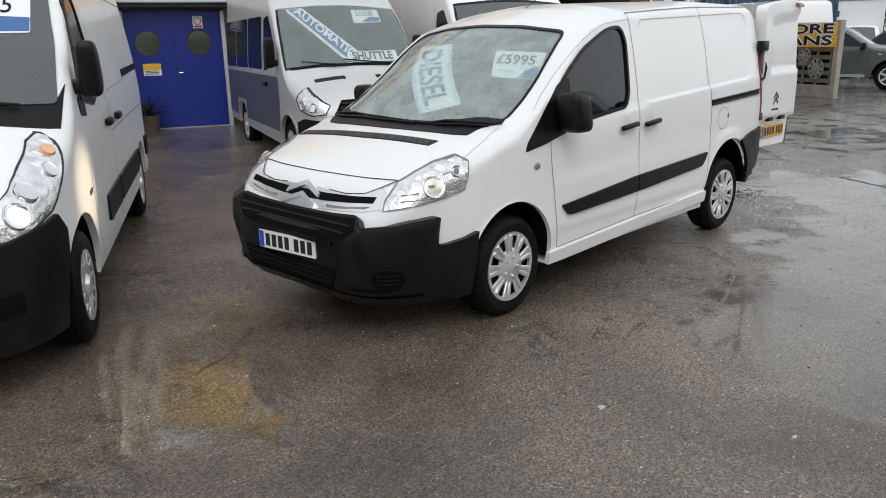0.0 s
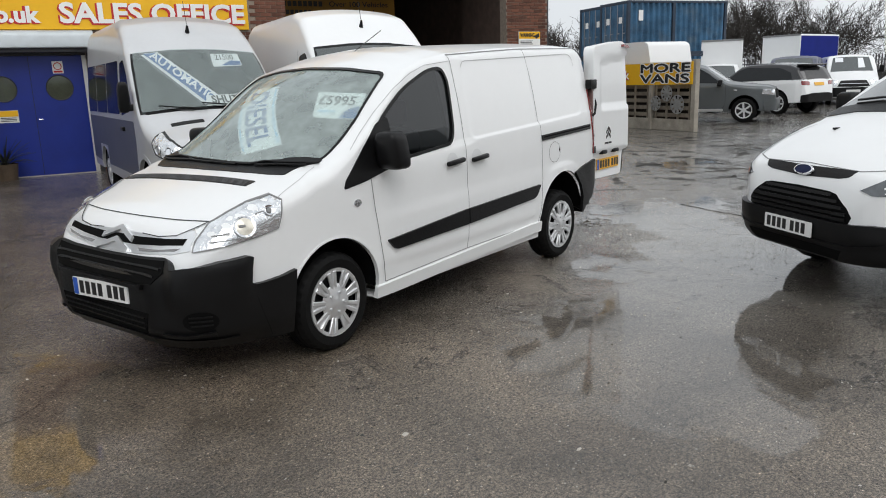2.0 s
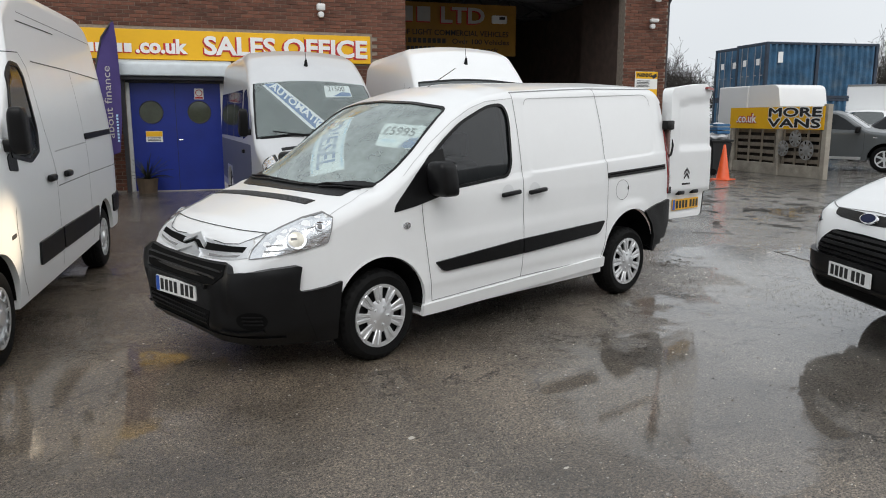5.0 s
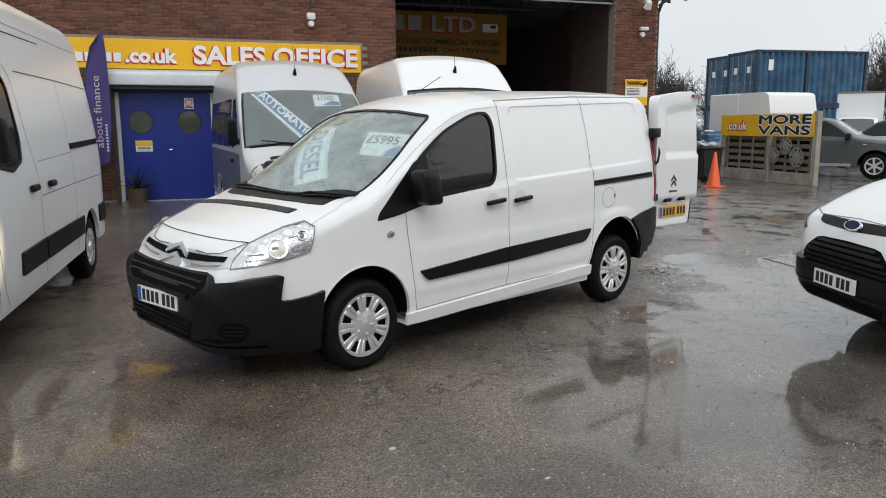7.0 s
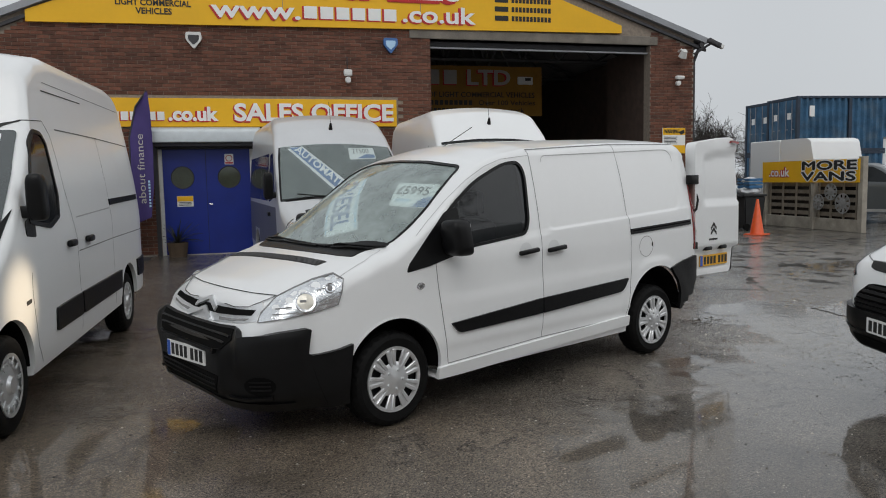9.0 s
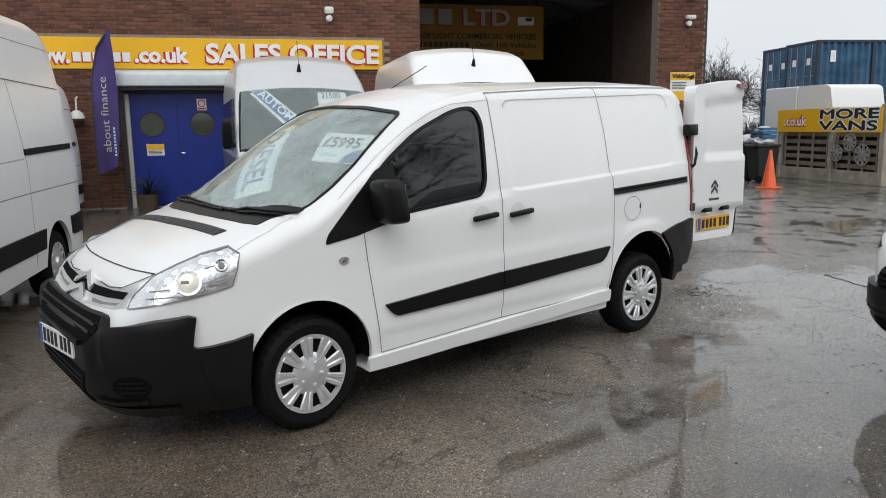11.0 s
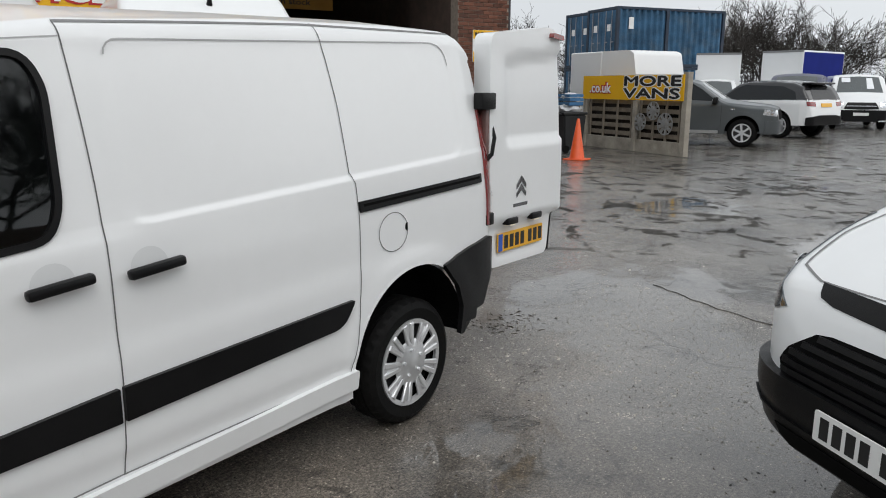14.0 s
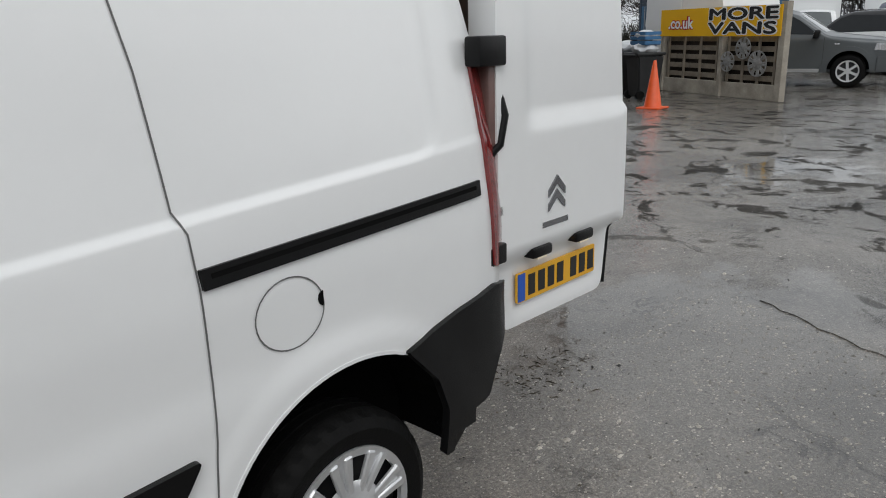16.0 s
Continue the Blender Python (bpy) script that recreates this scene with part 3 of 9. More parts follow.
class Body:
    """Lofted vehicle shell: x to the rear from the front wheel, y across from the wheel faces, z up."""

    def __init__(self, height, plan, yc, sill, belt, tumble, radius, crown, press=None, nx=130, ns=46, lines=None, bow=2.0, warp=None):
        self.yc = yc
        x0, x1 = height[0][0], height[-1][0]
        u = np.linspace(0, 1, nx)
        xs = np.sort(np.concatenate([x0 + (x1 - x0) * u, x0 + 0.16 * np.linspace(0, 1, 14)[1:-1] ** 1.5, x1 - 0.12 * np.linspace(0, 1, 10)[1:-1] ** 1.5]))
        fine = np.linspace(x0, x1, 600)

        def tab(k, w):
            return np.interp(xs, fine, smooth_table(k, fine, w))
        H, P, R, C, ZB = tab(height, 0.05), tab(plan, 0.02), tab(radius, 0.08), tab(crown, 0.06), tab(sill, 0.0)
        self.x0, self.x1 = x0, x1
        nc, nk = 8, 12
        grid = []
        for i, x in enumerate(xs):
            E = H[i] - C[i]
            zs = max(E - R[i], ZB[i] + 0.03)
            half = []
            levels = np.linspace(ZB[i], zs, ns)
            if lines:
                levels = row_levels(ZB[i], zs, [f(x) for f in lines], ns)
            for z in levels:
                t = tumble * max(0.0, z - belt) ** 1.4 + 0.05 * (max(0.0, 0.55 - z) / 0.35) ** 2
                w = P[i] - t
                if press:
                    w -= press(x, z)
                half.append((w, z))
            w0, r = half[-1][0], E - zs
            for a in np.linspace(0, math.pi / 2, nc + 1)[1:]:
                half.append((w0 - R[i] + R[i] * math.cos(a), zs + r * math.sin(a)))
            w1 = half[-1][0]
            for q in np.linspace(0, 1, nk + 1)[1:]:
                yy = w1 * (1 - q)
                half.append((yy, E + C[i] * (1 - (yy / w1) ** bow)))
            row = [(x, yc - w, z) for w, z in half] + [(x, yc + w, z) for w, z in reversed(half[:-1])]
            grid.append([warp(*p) for p in row] if warp else row)
        self.grid, self.n, self.m = grid, len(xs), len(grid[0])
        verts, faces = self.surface(grid)
        self.tree = BVHTree.FromPolygons([Vector(v) for v in verts], faces)

    def surface(self, grid, base=0, flip=False):
        n, m = self.n, self.m
        verts = [p for row in grid for p in row]
        faces = []
        for i in range(n - 1):
            for j in range(m - 1):
                f = (base + i * m + j, base + (i + 1) * m + j, base + (i + 1) * m + j + 1, base + i * m + j + 1)
                faces.append(f[::-1] if flip else f)
        for i, fl in ((0, False), (n - 1, True)):
            for j in range(m // 2):
                k, l = j + 1, m - 2 - j
                f = (base + i * m + j, base + i * m + k, base + i * m + l, base + i * m + m - 1 - j)
                f = f if k != l else f[:2] + f[3:]
                faces.append(f[::-1] if fl != flip else f)
        return verts, faces

    def shell(self, t=0.03):
        n, m = self.n, self.m
        inner = []
        for row in self.grid:
            top = row[m // 2][2]
            r2 = []
            for x, y, z in row:
                d = y - self.yc
                s = max(abs(d) - t, 0.0) * (1 if d > 0 else -1)
                up = (z - row[0][2]) / (top - row[0][2])
                r2.append((min(max(x, self.x0 + t), self.x1 - t), self.yc + s, z - t * up ** 3))
            inner.append(r2)
        va, fa = self.surface(self.grid)
        vb, fb = self.surface(inner, len(va), True)
        o = len(va)
        faces = fa + fb
        for j in (0, m - 1):
            for i in range(n - 1):
                f = (i * m + j, o + i * m + j, o + (i + 1) * m + j, (i + 1) * m + j)
                faces.append(f if j == 0 else f[::-1])
        for i in (0, n - 1):
            f = (i * m, i * m + m - 1, o + i * m + m - 1, o + i * m)
            faces.append(f if i == 0 else f[::-1])
        bm = from_lists(va + vb, faces)
        bmesh.ops.remove_doubles(bm, verts=bm.verts, dist=1e-5)
        bmesh.ops.recalc_face_normals(bm, faces=bm.faces)
        return bm

    def solid(self):
        v, f = self.surface(self.grid)
        m = self.m
        f += [(i * m, i * m + m - 1, (i + 1) * m + m - 1, (i + 1) * m) for i in range(self.n - 1)]
        bm = from_lists(v, f)
        bmesh.ops.recalc_face_normals(bm, faces=bm.faces)
        return bm

    def cast(self, o, d):
        p, nrm, _, _ = self.tree.ray_cast(Vector(o), Vector(d))
        if p is None:
            p, nrm, _, _ = self.tree.find_nearest(Vector(o) + Vector(d) * 5)
        if nrm.dot(Vector(d)) > 0:
            nrm = -nrm
        return p, nrm

    def near(self, x, z):
        return self.cast((x, self.yc - 5, z), (0, 1, 0))

    def far(self, x, z):
        return self.cast((x, self.yc + 5, z), (0, -1, 0))

    def front(self, y, z):
        """y measured from the middle."""
        return self.cast((self.x0 - 4.5, self.yc + y, z), (1, 0, 0))

    def rear(self, y, z):
        return self.cast((self.x1 + 4.5, self.yc + y, z), (-1, 0, 0))

    def round_nose(self, phi, z):
        """phi: degrees to the near side from straight ahead, about an axis above the front wheels."""
        a = radians(phi)
        d = Vector((-math.cos(a), -math.sin(a), 0))
        c = Vector((0.05, self.yc, z))
        return self.cast(c + d * 5, -d)

    def slope(self, x, z):
        """From outside and above, through the near side at height z."""
        return self.cast((x, -2.97, z + 3.0), (0, 1, -1))

    def top(self, x, y):
        return self.cast((x, self.yc + y, 6.5), (0, 0, -1))


def lay(name, poly, hit, mat, parent, off=0.004, thick=0.012, step=0.06, r=0.0, label="", smooth=40):
    if r:
        poly = rounded(poly, r)
    return part(name, drape(flat(poly, step), hit, off, thick), mat, parent, label, smooth)


def seam(name, pts, hit, parent, width=0.007, mat=None, off=0.0025):
    return part(name, drape(ribbon(pts, width, 0.02), hit, off, 0.0), mat or SEAM, parent)


def nose_ring(B, pts, width, off, thick):
    """Band along a line given in degrees and heights round the nose."""
    return drape(ribbon([(a / 60, z) for a, z in pts], width, 0.03), lambda u, z: B.round_nose(u * 60, z), off, thick)


def islands(bm):
    """Split a bmesh into its loose pieces."""
    bm.verts.ensure_lookup_table()
    seen, out = set(), []
    for v0 in bm.verts:
        if v0 in seen:
            continue
        stack, group = [v0], []
        seen.add(v0)
        while stack:
            v = stack.pop()
            group.append(v)
            for e in v.link_edges:
                o = e.other_vert(v)
                if o not in seen:
                    seen.add(o)
                    stack.append(o)
        nb, mp = bmesh.new(), {}
        for v in group:
            mp[v] = nb.verts.new(v.co)
        for f in {f for v in group for f in v.link_faces}:
            nb.faces.new([mp[v] for v in f.verts])
        out.append(nb)
    bm.free()
    return out


def letters(name, bm, mat, parent, label=""):
    """Each character of a lettering mesh as a part of its own."""
    for piece in islands(bm):
        part(name, piece, mat, parent, label)


WHEELS = {}


def wheel_meshes(R, W, rim_r, style):
    key = (R, W, rim_r, style)
    if key in WHEELS:
        return WHEELS[key]
    prof = [(rim_r, 0.02), (rim_r + 0.012, 0.004), (R * 0.86, -0.004), (R * 0.95, 0.012), (R * 0.985, 0.03)]
    for g in (0.055, 0.095, 0.135, 0.17):
        if g < W - 0.03:
            prof += [(R, g - 0.015), (R, g - 0.004), (R - 0.008, g - 0.003), (R - 0.008, g + 0.003), (R, g + 0.004)]
    prof += [(R * 0.985, W - 0.025), (R * 0.95, W - 0.01), (R * 0.86, W), (rim_r, W - 0.01)]
    tyre = lathe(prof, 128)
    # tread grooves across both shoulders
    for v in tyre.verts:
        r = math.hypot(v.co.x, v.co.z)
        if r > R * 0.98 and (v.co.y < 0.048 or v.co.y > W - 0.048):
            k = int(round((math.atan2(v.co.z, v.co.x) % (2 * math.pi)) * 128 / (2 * math.pi)))
            if k % 4 < 2:
                v.co.x, v.co.z = v.co.x * (r - 0.007) / r, v.co.z * (r - 0.007) / r
    back = lathe([(0.001, 0.05), (rim_r * 0.98, 0.05), (rim_r * 0.98, 0.09), (0.001, 0.09)], 32)
    cap = bmesh.new()
    if style == "trim":
        lathe([(rim_r * 0.92, 0.004), (rim_r * 1.03, 0.000), (rim_r * 1.035, 0.012), (rim_r * 0.92, 0.02)], 48, None, cap)
        lathe([(0.001, -0.008), (0.032, -0.008), (0.04, -0.003), (rim_r * 0.46, -0.004), (rim_r * 0.56, 0.010), (0.001, 0.02)], 36, None, cap)
        for s in range(9):
            for da, wd, dp in ((-0.13, 0.98, -0.004), (0.13, 0.98, -0.004), (0.0, 1.25, 0.008)):
                a = 2 * math.pi * s / 9 + da
                mrot = Matrix.Rotation(a, 4, "Y")
                v = [(rim_r * 0.40, -0.012 * wd), (rim_r * 0.40, 0.012 * wd), (rim_r * 0.97, 0.0155 * wd), (rim_r * 0.97, -0.0155 * wd)]
                bmq = prism([(q[0], q[1]) for q in v], 1, dp, dp + 0.018)
                bmesh.ops.bevel(bmq, geom=bmq.edges[:], offset=0.005, segments=1, affect="EDGES")
                bmq.transform(mrot)
                tmp = bpy.data.meshes.new("t")
                bmq.to_mesh(tmp)
                bmq.free()
                cap.from_mesh(tmp)
                bpy.data.meshes.remove(tmp)
        for s in range(5):
            a = 2 * math.pi * s / 5 + 0.3
            lathe([(0.001, -0.010), (0.009, -0.010), (0.012, 0.006), (0.001, 0.008)], 10, Matrix.Translation((0.068 * math.cos(a), -0.004, 0.068 * math.sin(a))), cap)
    elif style == "alloy":
        lathe([(rim_r * 0.90, 0.004), (rim_r * 1.03, 0.0), (rim_r * 1.03, 0.014), (rim_r * 0.9, 0.03)], 48, None, cap)
        lathe([(0.001, 0.0), (rim_r * 0.24, 0.004), (rim_r * 0.28, 0.025), (0.001, 0.03)], 30, None, cap)
        for s in range(6):
            mrot = Matrix.Rotation(2 * math.pi * s / 6, 4, "Y")
            bmq = prism([(rim_r * 0.18, -0.026), (rim_r * 0.18, 0.026), (rim_r * 0.95, 0.03), (rim_r * 0.95, -0.03)], 1, 0.0, 0.03)
            bmq.transform(mrot)
            tmp = bpy.data.meshes.new("t")
            bmq.to_mesh(tmp)
            bmq.free()
            cap.from_mesh(tmp)
            bpy.data.meshes.remove(tmp)
    else:
        lathe([(rim_r * 0.9, 0.004), (rim_r * 1.03, 0.0), (rim_r * 1.03, 0.014), (rim_r * 0.9, 0.03)], 48, None, cap)
        lathe([(0.001, -0.012), (0.055, -0.012), (0.07, 0.01), (rim_r * 0.62, 0.022), (rim_r * 0.74, 0.008), (rim_r * 0.86, 0.02), (rim_r * 0.86, 0.04), (0.001, 0.04)], 36, None, cap)
        for s in range(12):
            a = 2 * math.pi * s / 12
            box(-0.028, 0.028, 0.0, 0.012, -0.012, 0.012, 0.003, cap, Matrix.Rotation(a, 4, "Y") @ Matrix.Translation((rim_r * 0.8, 0, 0)))
    out = []
    for bm, mt in ((tyre, RUBBER), (back, WHEELDARK), (cap, HUBCAP)):
        me = bpy.data.meshes.new("wheel")
        bm.to_mesh(me)
        bm.free()
        me.materials.append(mt)
        me.polygons.foreach_set("use_smooth", [True] * len(me.polygons))
        me.set_sharp_from_angle(angle=radians(35))
        out.append(me)
    WHEELS[key] = out
    return out


def wheels(parent, base, yc, R=0.328, W=0.21, rim=0.215, style="trim", steer=0.0, z=0.0):
    """Four wheels at x = 0 and base, faces at y = 0 and 2 yc."""
    tyre, back, cap = wheel_meshes(R, W, rim, style)
    for x, spin in ((0.0, 0.4), (base, 1.1)):
        for side in (0, 1):
            m = Matrix.Translation((x, 2 * yc if side else 0.0, R + z)) @ Matrix.Rotation(math.pi if side else 0, 4, "Z") @ Matrix.Rotation(radians(steer) if x == 0 else 0, 4, "Z") @ Matrix.Rotation(spin, 4, "Y")
            w = part_mesh("wheel", back, None, parent)
            w.matrix_basis = m
            part_mesh("tyre", tyre, None, w, "wet black rubber tyre")
            part_mesh("wheel_trim", cap, None, w, "silver wheel trim")


def liners(parent, base, yc, r=0.40, zc=0.33, depth=0.32, rear=None, under=0.0):
    """Dark wheel arch linings; rear is (r, zc) where the rear arches differ, under the angle by which they go on below the axle."""
    for x, rr, zz in ((0.0, r, zc), (base,) + (rear or (r, zc))):
        arc = [(x + rr * math.cos(a), zz + rr * math.sin(a)) for a in np.linspace(-under, math.pi + under, 21)]
        for side in (0, 1):
            y0, y1 = (0.012, depth) if not side else (2 * yc - depth, 2 * yc - 0.012)
            verts = [(px, yy, pz) for px, pz in arc for yy in (y0, y1)]
            bm = from_lists(verts, [(2 * q, 2 * q + 1, 2 * q + 3, 2 * q + 2) for q in range(20)])
            bm.faces.new([bm.verts.new((px, y1 if not side else y0, pz)) for px, pz in arc])
            part("wheel_arch_liner", bm, DARK, parent)


def plate_on(parent, m, yellow, band=True, w=0.52, h=0.111):
    """Flat number plate in the xy plane of m: blue band and seven bars."""
    p = part("number_plate", moved(prism(rounded([(-w / 2, -h / 2), (w / 2, -h / 2), (w / 2, h / 2), (-w / 2, h / 2)], 0.008), 2, 0, 0.008), m), PLATEY if yellow else PLATEW, parent, "yellow number plate" if yellow else "white number plate")
    x = -w / 2 + 0.03
    if band:
        part("plate_band", moved(prism([(-w / 2 + 0.004, -h / 2 + 0.004), (-w / 2 + 0.046, -h / 2 + 0.004), (-w / 2 + 0.046, h / 2 - 0.004), (-w / 2 + 0.004, h / 2 - 0.004)], 2, 0.008, 0.0095), m), EUBLUE, p, "blue band")
        x += 0.035
    for k in range(7):
        xx = x + k * 0.0595 + (0.028 if k > 3 else 0)
        part("plate_bar", moved(prism([(xx, -0.039), (xx + 0.04, -0.039), (xx + 0.04, 0.039), (xx, 0.039)], 2, 0.008, 0.0098), m), BLACKINK, p)
    return p


def mirror_unit(parent, m, size=(0.16, 0.19, 0.26)):
    """Door mirror: rounded black case on an arm, with a glass at the back. Built round its middle."""
    a, b, c = size
    bm = bmesh.new()
    bmesh.ops.create_uvsphere(bm, u_segments=28, v_segments=18, radius=1.0)
    for v in bm.verts:
        q = [math.copysign(abs(w) ** 0.48, w) for w in v.co]
        q[0] = min(q[0], 0.55)
        v.co = Vector((q[0] * a * 0.62 - 0.02 * q[2], q[1] * b / 2 * (1 - 0.06 * q[2]), q[2] * c / 2))
    ob = part("door_mirror", moved(bm, m), PLASTIC, parent, "black plastic door mirror", 50)
    part("mirror_arm", moved(box(-0.05, 0.05, b / 2 - 0.03, b / 2 + 0.13, -c / 2 + 0.02, -c / 2 + 0.11, 0.02), m), PLASTIC, ob, "", 40)
    part("mirror_glass", moved(box(a * 0.33, a * 0.36, -b / 2 + 0.025, b / 2 - 0.025, -c / 2 + 0.03, c / 2 - 0.03, 0.002), m), CHROME, ob, "mirror glass")
    return ob


def wiper(parent, pts, hit, r=0.010, off=0.03):
    ps = []
    for p, q in zip(pts, pts[1:]):
        for k in range(6):
            ps.append((p[0] + (q[0] - p[0]) * k / 6, p[1] + (q[1] - p[1]) * k / 6))
    ps.append(pts[-1])
    line = []
    for y, z in ps:
        p, nrm = hit(y, z)
        line.append(p + nrm * off)
    bm = tube(line, r, 6)
    blade = [q + Vector((-0.01, 0, -0.028)) for q in line[3:]]
    tube(blade, r * 0.7, 5, bm)
    return part("windscreen_wiper", bm, PLASTIC, parent)
# white panel van in the middle ---------------------------------------------


def ease(v, w):
    t = min(max(v / w, 0.0), 1.0)
    return t * t * (3 - 2 * t)


def waist(x):
    return 1.25 + 0.052 * (x - 1.5)


def panel_top(x):
    return 1.84 + 0.04 * (x - 1.5)


def van_press(x, z):
    """Sunken panel above the waist line, crease, handle dishes and flared rear arch."""
    line = waist(x)
    # rounded box in coordinates that follow the waist line
    cx, hx, r = 2.475, 0.945, 0.09
    hz = (panel_top(x) - line) / 2
    qx, qz = abs(x - cx) - hx + r, abs(z - line - hz) - hz + r
    d = math.hypot(max(qx, 0.0), max(qz, 0.0)) - r + min(max(qx, qz), 0.0)
    panel = 0.008 * ease(0.014 - d, 0.028) * ease(x - 1.49, 0.12)
    crease = 0.007 * ease(z - line + 0.05, 0.05) * ease(x - 0.40, 0.2) * ease(1.62 - x, 0.15)
    shoulder = -0.003 * ease(z - line + 0.13, 0.12) * ease(line + 0.02 - z, 0.03) * ease(x - 0.5, 0.3)
    low = 0.008 * ease(0.86 + 0.03 * x - z, 0.10) * ease(x - 0.3, 0.25) * ease(3.3 - x, 0.3) * ease(z - 0.45, 0.06)
    flare = -0.008 * ease(0.56 - math.hypot(x - 3.0, z - 0.385), 0.06)
    return panel + crease + shoulder - low + flare


def tail_lean(x, y, z):
    """The tail leans forward towards the roof."""
    return x - (0.02 + 0.055 * ease(z - 1.1, 0.85)) * ease(x - 3.42, 0.26), y, z


HERO_SHAPE = dict(
    bow=2.2, warp=tail_lean,
    height=[(-1.035, 0.66), (-0.985, 0.745), (-0.93, 0.82), (-0.86, 0.915), (-0.72, 1.003), (-0.5, 1.085), (-0.3, 1.152), (-0.17, 1.20), (-0.11, 1.265), (-0.03, 1.345), (0.10, 1.455), (0.24, 1.56), (0.41, 1.67), (0.53, 1.74), (0.70, 1.815), (0.876, 1.873), (1.15, 1.945), (1.44, 1.985), (2.2, 2.012), (3.0, 2.035), (3.45, 2.03), (3.62, 2.005), (3.72, 1.945), (3.765, 1.85)],
    plan=[(-1.035, 0.50), (-1.0, 0.62), (-0.95, 0.705), (-0.88, 0.775), (-0.78, 0.835), (-0.62, 0.872), (-0.45, 0.898), (-0.25, 0.912), (0.0, 0.918), (0.5, 0.92), (3.2, 0.92), (3.55, 0.915), (3.68, 0.90), (3.74, 0.87), (3.765, 0.83)],
    yc=0.89, sill=[(-1.035, 0.212), (-0.9, 0.212), (-0.45, 0.212), (0.2, 0.26), (2.5, 0.28), (3.2, 0.34), (3.42, 0.38), (3.6, 0.50), (3.7, 0.60), (3.765, 0.64)],
    belt=1.08, tumble=0.165,
    radius=[(-1.035, 0.10), (-0.8, 0.11), (-0.4, 0.12), (-0.1, 0.11), (0.3, 0.06), (1.0, 0.055), (1.5, 0.09), (3.4, 0.10), (3.765, 0.10)],
    crown=[(-1.035, 0.01), (-0.85, 0.035), (-0.3, 0.035), (-0.15, 0.05), (-0.03, 0.15), (0.05, 0.20), (0.24, 0.25), (0.41, 0.245), (0.53, 0.205), (0.70, 0.145), (0.876, 0.09), (1.15, 0.08), (1.6, 0.075), (2.2, 0.055), (3.765, 0.05)])
NOSE_SILL = [(-1.035, 0.45), (-0.62, 0.45), (-0.42, 0.42), (-0.36, 0.30)] + HERO_SHAPE["sill"][3:]
hero_body = Body(press=van_press, nx=250, ns=90, lines=(waist, panel_top), **dict(HERO_SHAPE, sill=NOSE_SILL))
glazing_body = Body(nx=70, ns=40, **HERO_SHAPE)


